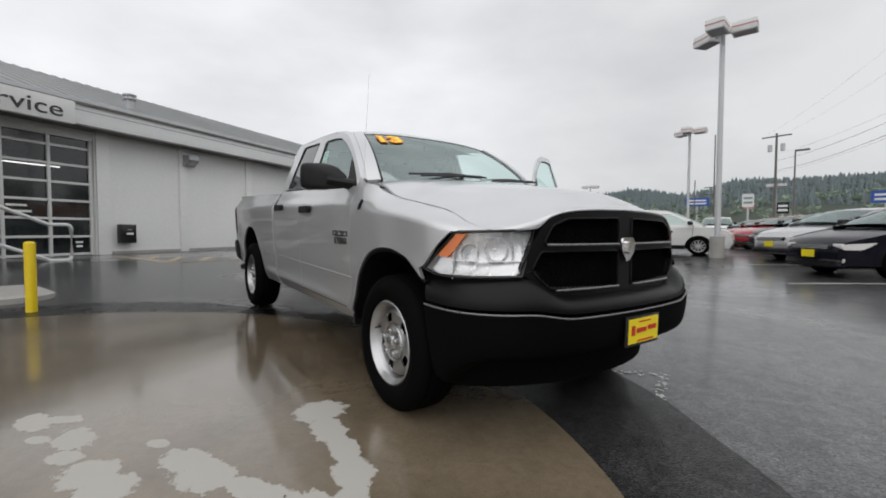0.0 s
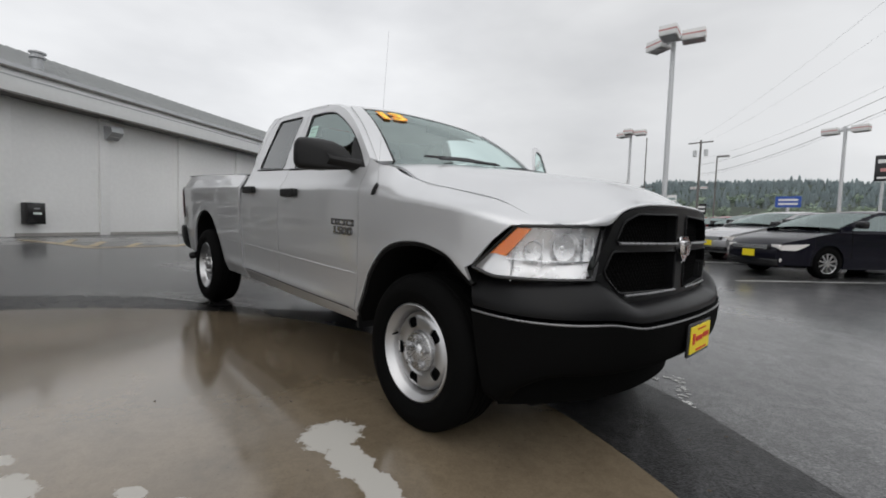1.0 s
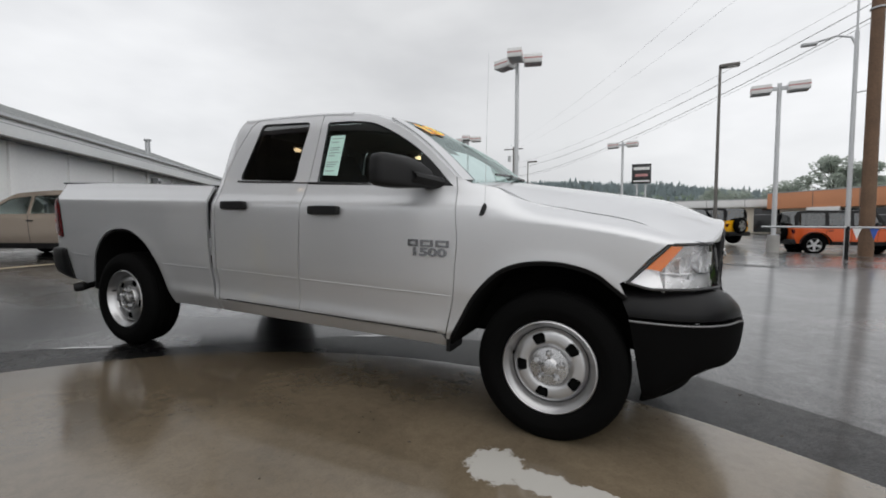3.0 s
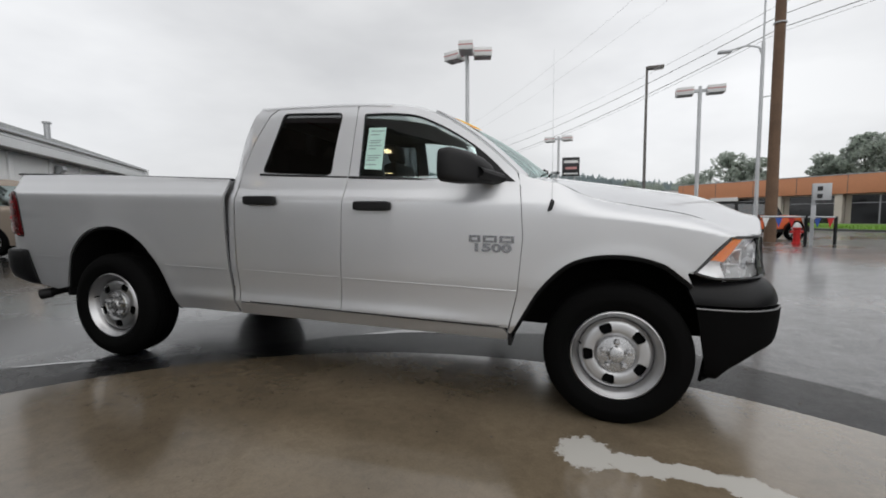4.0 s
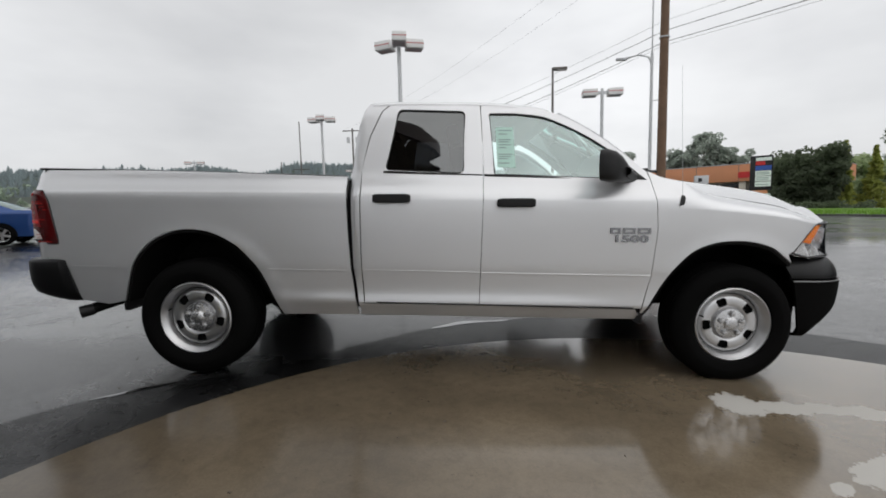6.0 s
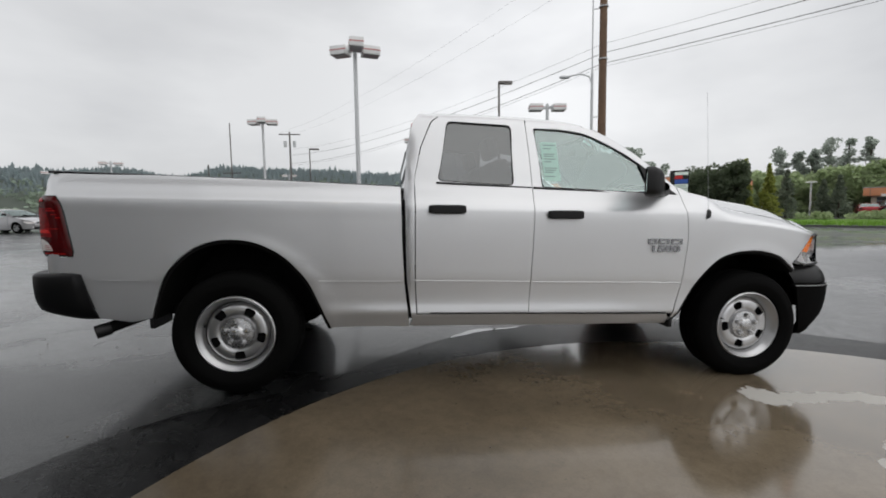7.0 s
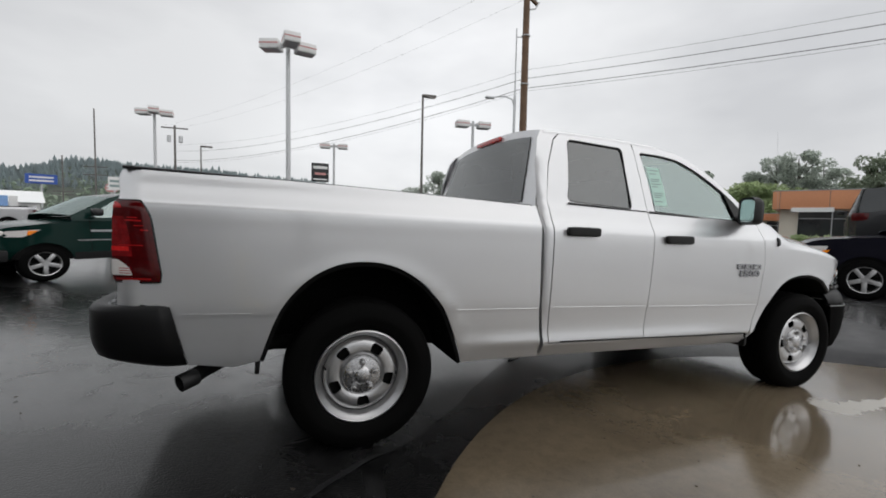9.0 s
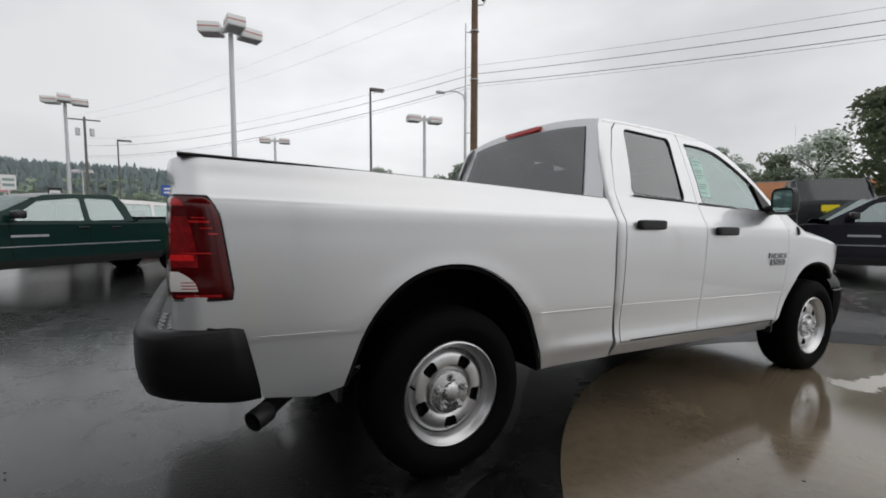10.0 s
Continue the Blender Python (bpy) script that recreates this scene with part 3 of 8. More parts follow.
def ring(f0, f1, a0, a1, lift, seg=420, rows=4):
    """A flat ring round the pad between two radii that change with the angle."""
    def at(u, v):
        a = a0 + (a1 - a0) * u
        r = f0(a) + (f1(a) - f0(a)) * v
        x, y = PAD_X + r * math.cos(radians(a)), PAD_Y + r * math.sin(radians(a))
        return (x, y, height(x, y) + lift)
    return grid(bmesh.new(), seg, rows, at)


def wobble(a, k):
    return 0.03 * math.sin(a * 0.23 + k) + 0.015 * math.sin(a * 0.71 + 2 * k) + 0.006 * math.sin(a * 1.7 + k)


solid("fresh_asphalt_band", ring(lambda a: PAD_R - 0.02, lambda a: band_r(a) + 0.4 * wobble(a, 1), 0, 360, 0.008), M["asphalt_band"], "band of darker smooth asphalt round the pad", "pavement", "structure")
for a0, a1, wide in ((100, 112, 0.10), (138, 148, 0.04)):
    solid("puddle", ring(lambda a: band_r(a) - wide * 0.3 + 0.6 * wobble(a, 1), lambda a: band_r(a) - wide * 0.3 + 0.6 * wobble(a, 1) + wide * math.sin(math.pi * (a - a0) / (a1 - a0)) ** 0.7 * (1 + 0.3 * math.sin(a * 0.35) + 0.15 * math.sin(a * 0.9)), a0, a1, 0.0115), M["water"], "thin rain puddle along the asphalt seam", "puddle", "structure")
for px_, py_, rx_, ry_, turn_ in ((16.2, 16.9, 1.1, 0.22, -15), (10.6, 9.7, 0.42, 0.10, 15), (13.6, 12.6, 0.35, 0.10, 0), (4.6, 9.6, 0.9, 0.16, -25)):
    bm = bmesh.new()
    rim = []
    for k in range(40):
        a = 2 * math.pi * k / 40
        q = 1 + 0.22 * math.sin(3 * a + px_) + 0.12 * math.sin(7 * a + py_)
        dx, dy = rx_ * q * math.cos(a), ry_ * q * math.sin(a)
        x, y = px_ + dx * math.cos(radians(turn_)) - dy * math.sin(radians(turn_)), py_ + dx * math.sin(radians(turn_)) + dy * math.cos(radians(turn_))
        rim.append(bm.verts.new((x, y, height(x, y) + 0.010)))
    bm.faces.new(rim)
    solid("puddle", bm, M["asphalt_band"], "small dark wet patch on the road", "puddle", "structure")
rnd = random.Random(12)
leaves = bmesh.new()
for _ in range(90):
    x, y = rnd.uniform(-5.0, 6.5), rnd.uniform(-4.2, 2.2)
    a, q = rnd.uniform(0, 6.3), rnd.uniform(0.004, 0.010)
    box(leaves, -q, q, -q * 0.5, q * 0.5, 0, 0.003, m=Matrix.Translation((x, y, height(x, y) + 0.0145)) @ Matrix.Rotation(a, 4, "Z"))
solid("fallen_leaves", leaves, M["bark"], "small dark leaf scraps scattered on wet paving", "leaves", "stuff", smooth=0)


def strip(pts, w, mat, name, label, lift=0.004):
    """A painted line on the ground."""
    bm = bmesh.new()
    for (x0, y0), (x1, y1) in zip(pts, pts[1:]):
        d = Vector((x1 - x0, y1 - y0))
        q = Vector((-d.y, d.x)).normalized() * w / 2
        n = max(1, int(d.length / 0.5))
        grid(bm, n, 1, lambda u, v: (x0 + d.x * u + q.x * (2 * v - 1), y0 + d.y * u + q.y * (2 * v - 1), height(x0 + d.x * u, y0 + d.y * u) + lift))
    return solid(name, bm, mat, label, "marking", "structure")


# ---- the service building ----
WALL_O = Vector((-13.3, -2.75, 0.0))
WALL_T = math.atan2(0.8406, -0.5417)
bld = Matrix.Translation(WALL_O) @ Matrix.Rotation(WALL_T, 4, "Z")
# in the building's own axes: x along the wall away from the bay, y inward to the left, outward face at y = 0 facing -y
building = thing("service_building", "long white service building with pilasters and a grey metal roof", "building", bld, kind="structure")
BASE = 0.1
part("wall", newbox(-0.45, 26.2, 0.0, 0.25, BASE, 4.05), M["wall"], building)
part("wall_return", newbox(28.8, 29.1, 0.05, 12.0, BASE, 4.4), M["wall"], building)
part("back_wall", newbox(-9, 28.8, 12.0, 12.25, BASE, 4.4), M["wall"], building)
part("left_wall", newbox(-9.25, -9, 0.0, 12.25, BASE, 4.4), M["wall"], building)
part("wall_over_bay", newbox(-9.0, -0.45, 0.05, 0.25, 3.72, 4.05), M["wall"], building)
part("bay_pier", newbox(-6.0, -5.2, 0.0, 0.25, BASE, 3.72), M["wall"], building)
door2 = part("bay_door", newbox(-9.0, -6.0, 0.16, 0.2, BASE, 3.72), M["bay_glass"], building, "glazed roller door with white rails")
for k in range(9):
    part("rail", newbox(-9.0, -6.0, 0.10, 0.16, 0.16 + k * 0.445, 0.235 + k * 0.445, 0.008), M["white"], door2)
for x in (-8.95, -7.5, -6.05):
    part("stile", newbox(x - 0.045, x + 0.045, 0.09, 0.16, 0.16, 3.72, 0.008), M["white"], door2)
# dark glass panel stands in for the shaded inside of an open bay
part("rear_bay", newbox(26.2, 28.8, 0.3, 0.5, BASE, 4.0), M["bay_glass"], building, "dark panel standing in for an open bay's shade")
for s in (-0.25, 2.45, 5.5, 8.7, 11.7, 14.8, 17.9, 21.0, 24.1):
    wdt = 0.36 if s < 0 else 0.30
    part("pilaster", newbox(s - wdt / 2, s + wdt / 2, -0.09, 0.0, BASE, 4.02, 0.01), M["wall"], building)
part("corner_post", newbox(28.8, 29.05, -0.1, 0.3, BASE, 4.1), M["wall"], building)
part("plinth", newbox(0.0, 26.2, -0.03, 0.0, BASE, 0.34), M["concrete_block"], building)
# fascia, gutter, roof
# soffit in brown steel: the shade under the eaves is its colour
part("soffit", newbox(-9.4, 29.4, -0.62, 0.3, 4.0, 4.06), M["bronze"], building, "soffit coloured dark for the eaves' shade")
part("fascia", newbox(-9.4, 29.4, -0.66, -0.58, 4.02, 4.62, 0.01), M["fascia"], building)
bm = bmesh.new()
prism(bm, [(-0.72, 4.64), (-0.70, 4.76), (-0.58, 4.76), (-0.58, 4.60)], "x", -9.4, 29.45)
part("gutter", bm, M["zinc"], building)
# dark strips draw the shadow lines below the gutter and the fascia
part("gutter_shadow", newbox(-9.4, 29.45, -0.735, -0.715, 4.585, 4.645), M["bronze"], building, "dark strip drawn as the gutter's shadow line")
part("fascia_shadow", newbox(-9.4, 29.42, -0.675, -0.66, 3.985, 4.03), M["bronze"], building)
part("fascia_bead", newbox(-9.4, 29.41, -0.672, -0.66, 4.42, 4.445), M["zinc"], building)
bm = grid(bmesh.new(), 2, 1, lambda u, v: (-9.4 + 38.85 * v, -0.62 + 6.6 * u, 4.74 + 2.4 * u))
for i in range(100):
    x = -9.3 + i * 0.4
    box(bm, x, x + 0.035, 0, 7.0, 0.0, 0.03, m=Matrix.Translation((0, -0.62, 4.745)) @ Matrix.Rotation(math.atan2(2.4, 6.6), 4, "X"))
part("roof", bm, M["roofing"], building, smooth=0)
part("roof_back", grid(bmesh.new(), 1, 1, lambda u, v: (-9.4 + 38.85 * v, 5.98 + 6.6 * u, 7.14 - 2.4 * u)), M["roofing"], building)
part("gable", prism(bmesh.new(), [(-0.62, 4.05), (12.25, 4.05), (12.25, 4.7), (5.98, 7.13), (-0.62, 4.72)], "x", 29.3, 30.2), M["fascia"], building)
# roller door of glass panes
door = part("bay_door", newbox(-5.2, -0.45, 0.16, 0.2, BASE, 3.72), M["bay_glass"], building, "glazed roller door with white rails")
for k in range(7):
    z = 0.265 + k * 0.525
    part("rail", newbox(-5.2, -0.45, 0.10, 0.16, z, z + 0.07, 0.008), M["white"], door)
part("bottom_rail", newbox(-5.2, -0.45, 0.10, 0.16, 0.12, 0.2, 0.008), M["white"], door)
for x in (-5.16, -4.70, -3.64, -2.59, -1.55, -0.50):
    part("stile", newbox(x - 0.04, x + 0.04, 0.09, 0.16, 0.16, 3.72, 0.008), M["white"], door)
part("strip_light", newbox(-4.4, -1.25, 0.155, 0.159, 2.82, 2.85), material("lit_tube", (0.8, 0.8, 0.8), 0.5, emit=((1, 1, 0.95), 1.2)), door, "lit tube seen in the glass")
for x0, x1, z in ((-2.5, -2.05, 1.66), (-2.5, -1.95, 1.50), (-0.92, -0.72, 0.62), (-0.90, -0.74, 0.50)):
    part("notice_bar", newbox(x0, x1, 0.153, 0.158, z, z + 0.06), M["paper"], door)
sign = part("sign_board", newbox(-5.6, -1.40, -0.92, -0.74, 3.94, 4.57, 0.01), M["white"], building, "white board with dark Service lettering")
words("lettering", "Service", 0.56, material("dark_letters", (0.04, 0.04, 0.045), 0.5), sign, Matrix.Translation((-2.73, -0.925, 4.24)) @ Matrix.Rotation(radians(90), 4, "X") @ Matrix.Diagonal((1.3, 1.0, 1, 1)), "", 0.01)


def wall_lamp(x):
    lamp = part("wall_lamp", prism(bmesh.new(), [(0.0, 0.06), (-0.30, 0.04), (-0.34, -0.12), (-0.30, -0.20), (-0.10, -0.36), (0.0, -0.36)], "x", -0.2, 0.2), M["zinc"], building, "grey box floodlight on the wall", at=Matrix.Translation((x, -0.09, 3.72)))
    part("lens", newbox(-0.17, 0.17, -0.31, -0.06, -0.215, -0.20), M["white_lens"], lamp, at=Matrix.Rotation(radians(12), 4, "X"))
    part("arm", newbox(-0.05, 0.05, -0.08, 0.09, -0.10, 0.02), M["zinc"], lamp)


wall_lamp(2.62)
wall_lamp(18.4)
bm = lathe(bmesh.new(), [(0.13, 0.0), (0.13, 0.42), (0.20, 0.43), (0.20, 0.47), (0.15, 0.48), (0.15, 0.55), (0.20, 0.56), (0.20, 0.60), (0.001, 0.66)], 20, side=1)
solid("roof_vent", bm, M["zinc"], "short galvanised vent with a double cap on the roof", "vent", at=bld @ Matrix.Translation((0.78, 0.2, 4.90)) @ Matrix.Rotation(radians(90), 4, "X"))
bm = rod(bmesh.new(), (0, 0, 0), (0, 0, 1.32), 0.14, seg=16)
rod(bm, (0, 0, 1.30), (0, 0, 1.40), 0.20, seg=16)
solid("chimney_pipe", bm, M["zinc"], "tall galvanised flue pipe with a cap", "chimney", at=bld @ Matrix.Translation((20.6, 1.2, 4.95)))
# drop box by the door
drop = thing("drop_box", "black metal key drop box fixed to the white wall", "box", bld @ Matrix.Translation((0.36, -0.02, 0.60)))
part("case", newbox(-0.22, 0.22, -0.26, 0.0, 0.0, 0.60, 0.015), M["gloss_black"], drop)
part("label_bar", newbox(-0.09, 0.12, -0.265, -0.26, 0.27, 0.33), M["paper"], drop)
part("label_bar", newbox(-0.06, 0.08, -0.265, -0.26, 0.42, 0.45), M["zinc"], drop)
# ramp rail and bollard
rail = thing("ramp_handrail", "white painted steel handrail beside the service door", "handrail", Matrix.Translation((0, 0, 0)))
RX = bld @ Matrix.Translation((-1.55, -2.2, 0.2))
part("top_rail", tube(bmesh.new(), [(-2.8, 0, 1.65), (-1.18, 0, 0.94), (-0.80, 0, 0.94), (-0.74, 0, 0.91), (-0.71, 0, 0.84), (-0.71, 0, 0.16), (-0.74, 0, 0.09), (-0.82, 0, 0.06), (-1.15, 0, 0.07), (-2.8, 0, 0.79)], 0.045, 10), M["white"], rail, at=RX)
for x, top in ((-0.80, 0.07), (-2.8, 1.65)):
    part("post", rod(bmesh.new(), (x, 0, -0.12), (x, 0, top), 0.04, seg=10), M["white"], rail, at=RX)
bol = Vector((-2.56, -3.12, height(-2.56, -3.12)))
bollard = thing("bollard", "yellow painted steel bollard standing in wet asphalt", "bollard", Matrix.Translation(bol))
part("post", rod(bmesh.new(), (0, 0, -0.05), (0, 0, 0.76), 0.052, seg=20), M["yellow"], bollard)
part("cap", lathe(bmesh.new(), [(0.052, 0.0), (0.050, 0.014), (0.035, 0.028), (0.001, 0.034)], 20, side=1), M["yellow"], bollard, at=Matrix.Translation((0, 0, 0.76)) @ Matrix.Rotation(radians(90), 4, "X"))
kerb = bmesh.new()
prism(kerb, rounded([(-3.2, -3.35), (-3.55, -3.0), (-6.5, -3.9), (-9.5, -4.6), (-9.5, -6.2), (-3.3, -4.4)], 0.25, 5), "z", -0.1, 0.165)
solid("ramp_kerb", kerb, M["concrete_block"], "low pale concrete ramp beside the bollard", "kerb", "structure")
for x0, y0, x1, y1 in ((-9.6, -1.85, -11.4, -1.60), (-8.5, -1.45, -10.2, -1.11), (-8.1, -0.90, -9.5, -0.46), (-8.2, 0.0, -9.3, 0.6)):
    strip([(x0, y0), (x1, y1)], 0.16, M["line_yellow"], "hatch_line", "worn yellow hatch line on asphalt")
strip([(-11.3, -2.6), (-9.0, -1.8), (-8.05, -1.5), (-8.3, -0.5), (-8.6, 0.4), (-9.2, 2.2)], 0.22, M["line_yellow"], "hatch_border", "worn yellow border line on asphalt")

# ---- the silver pickup ----
side_w = lerp_table([0.38, 0.45, 0.51, 0.55, 0.62, 0.69, 0.712, 0.735, 0.85, 1.0, 1.10, 1.19, 1.215, 1.235, 1.28, 1.34, 1.38, 1.50, 1.65, 1.80, 1.86],
                    [0.890, 0.938, 0.966, 0.966, 0.969, 0.977, 0.980, 0.984, 0.992, 0.998, 0.999, 0.995, 0.990, 0.979, 0.953, 0.925, 0.906, 0.866, 0.813, 0.757, 0.730])
hood_edge_z = lerp_table([1.30, 1.45, 1.60, 1.85, 2.12, 2.30, 2.50], [1.345, 1.325, 1.258, 1.210, 1.165, 1.112, 1.050])
front_w = lerp_table([1.9, 2.1, 2.2, 2.3, 2.4, 2.5, 2.56], [1.0, 0.992, 0.975, 0.938, 0.882, 0.80, 0.74])


shoulder_z = lerp_table([1.20, 1.27, 1.54, 1.79, 2.0, 2.17, 2.29, 2.45], [1.155, 1.150, 1.140, 1.125, 1.102, 1.076, 1.050, 1.015])


def hood_y(x):
    return 0.848 - 0.03 * max(0.0, (x - 1.9) / 0.55) ** 2


WHEEL_X, HUB_Z, TRACK = 1.785, 0.395, 0.865


def flare(x, z):
    d = min(math.hypot(x - WHEEL_X, z - HUB_Z), math.hypot(x + WHEEL_X, z - HUB_Z))
    return 0.005 * math.exp(-((d - (0.545 if x > 0 else 0.585)) / 0.05) ** 2)


def body_w(x, z):
    w = side_w(z)
    if x > 1.22:
        zt = hood_edge_z(x)
        u = min(1.0, max(0.0, (zt - z) / (zt - shoulder_z(x))))
        low = side_w(min(z, 1.12)) * (front_w(x) if x > 1.9 else 1.0)
        crown = hood_y(x) + (low - hood_y(x)) * (1 - (1 - u) ** 2.0)
        k = smooth01(x, 1.20, 1.75)
        w = (1 - k) * w + k * crown
    if x < -2.3:
        w *= 1 - 0.014 * smooth01(-x, 2.3, 2.85)
    if -0.70 < x < 1.15 and z < 0.72:
        q = 1 - smooth01(x, 0.55, 1.12)
        w += 0.010 * q * math.exp(-((z - 0.515) / (0.022 + 0.020 * q)) ** 2)
    if x < -0.685:
        w -= 0.028 * min(1.0, (-0.685 - x) / 0.05) ** 2
    return w + flare(x, z)


bed_profile = lerp_table([0.38, 0.45, 0.51, 0.62, 0.69, 0.722, 0.733, 0.85, 1.0, 1.12, 1.215, 1.232, 1.246, 1.28, 1.32, 1.37, 1.39],
                         [0.905, 0.936, 0.954, 0.970, 0.978, 0.982, 0.984, 0.992, 0.997, 0.999, 0.998, 0.994, 0.985, 0.964, 0.939, 0.9125, 0.900])


def bed_w(x, z):
    w = bed_profile(z) + 0.014 * math.exp(-((z - 0.52) / 0.045) ** 2) * smooth01(x, -1.35, -0.9)
    if x < -2.3:
        w *= 1 - 0.014 * smooth01(-x, 2.3, 2.85)
    return w + flare(x, z)


ARCH_F = curve_through([(2.135, 0.80), (2.075, 0.845), (1.99, 0.905), (1.87, 0.938), (1.758, 0.946), (1.62, 0.930), (1.488, 0.872), (1.36, 0.735), (1.275, 0.586), (1.195, 0.43)], 4)
ARCH_R = curve_through([(-1.203, 0.412), (-1.325, 0.70), (-1.41, 0.815), (-1.50, 0.90), (-1.64, 0.972), (-1.79, 0.995), (-1.94, 0.974), (-2.08, 0.895), (-2.20, 0.745), (-2.285, 0.50)], 4)
truck_turn = Matrix.Rotation(math.atan(0.03), 4, "Y")
truck = thing("pickup_truck", "silver four-door pickup truck with black bumpers on wet paving", "truck", truck_turn)


def both(name, outer, holes, width, mat, label="", step=0.08, thick=0.018, rise=None):
    for s in (-1, 1):
        part(name, sheet(name, outer, holes, width, s, mat, step, thick, rise=rise), mat, truck, label)


# shallow channel between cab and bed, its floor black for the gap's shade
both("cab_gap", [(-0.655, 0.46), (-0.695, 0.75), (-0.712, 1.32), (-0.775, 1.325), (-0.762, 1.0), (-0.745, 0.72), (-0.710, 0.46)], [], lambda x, z: body_w(x, z) - 0.055, M["black_plastic"])
for s in (-1, 1):
    line = curve_through([(-0.660, 0.46), (-0.700, 0.75), (-0.716, 1.32)], 4)
    part("cab_corner", grid(bmesh.new(), len(line) - 1, 3, lambda u, v: (line[round(u * (len(line) - 1))][0] - 0.012 * v, s * (body_w(*line[round(u * (len(line) - 1))]) - 0.003 - 0.052 * v), line[round(u * (len(line) - 1))][1])), M["silver"], truck)
# bed sides
def lamp_front(v):
    """Where the tail lamp's front edge runs on the bed side, from its foot (0) to its top (1)."""
    return -2.684 - 0.060 * v - 0.030 * max(0.0, (v - 0.75) / 0.25) ** 2.2 - 0.010 * max(0.0, (0.12 - v) / 0.12) ** 2


both("bed_side", [(-0.690, 0.415), (-0.729, 0.72), (-0.746, 1.0), (-0.757, 1.345), (-1.7, 1.372), (-2.74, 1.391), (-2.772, 1.390), (-2.772, 1.246)] + [(lamp_front(1 - k / 12) + 0.004, 0.886 + 0.356 * (1 - k / 12)) for k in range(1, 13)] + [(-2.690, 0.881), (-2.772, 0.880), (-2.772, 0.79), (-2.66, 0.765), (-2.585, 0.500), (-2.40, 0.475)] + ARCH_R[::-1] + [(-1.05, 0.417)], [], bed_w, M["silver"], rise=0.0125)
for s in (-1, 1):
    # pressed line along the lower bed side
    for x0, x1 in ((-2.61, -2.32), (-1.27, -0.745)):
        part("crease", tube(bmesh.new(), [(x0 + (x1 - x0) * k / 8, s * (bed_w(x0 + (x1 - x0) * k / 8, 0.735) - 0.001), 0.735 + 0.007 * -(x0 + (x1 - x0) * k / 8 + 1.7)) for k in range(9)], 0.0028, 6), M["silver"], truck)
    # rail cap along the bed's top
    bm = bmesh.new()
    grid(bm, 24, 4, lambda u, v: (-0.775 - 2.088 * u, s * (0.906 - 0.066 * v) * (1 - 0.014 * smooth01(0.775 + 1.985 * u, 2.3, 2.85)), 1.350 + 0.042 * u + 0.004 * math.sin(math.pi * u) + 0.006 * math.sin(math.pi * v)))
    part("rail_cap", thicken(bm, 0.012), M["black_plastic"], truck, "black plastic bed rail cap")
    # inner bed walls and wheel boxes
    part("bed_inner_wall", newbox(-2.76, -0.78, s * 0.80, s * 0.84, 1.02, 1.355), M["silver"], truck)
    part("bed_wheel_box", newbox(-2.76, -0.78, s * 0.52, s * 0.84, 1.005, 1.02), M["silver"], truck)
bm = newbox(-2.76, -0.78, -0.50, 0.50, 0.76, 0.80)
for i in range(7):
    box(bm, -2.74, -0.80, -0.46 + i * 0.132, -0.40 + i * 0.132, 0.80, 0.812)
part("bed_floor", bm, M["silver"], truck)
part("bed_front_wall", newbox(-0.80, -0.765, -0.91, 0.91, 0.60, 1.335), M["silver"], truck)
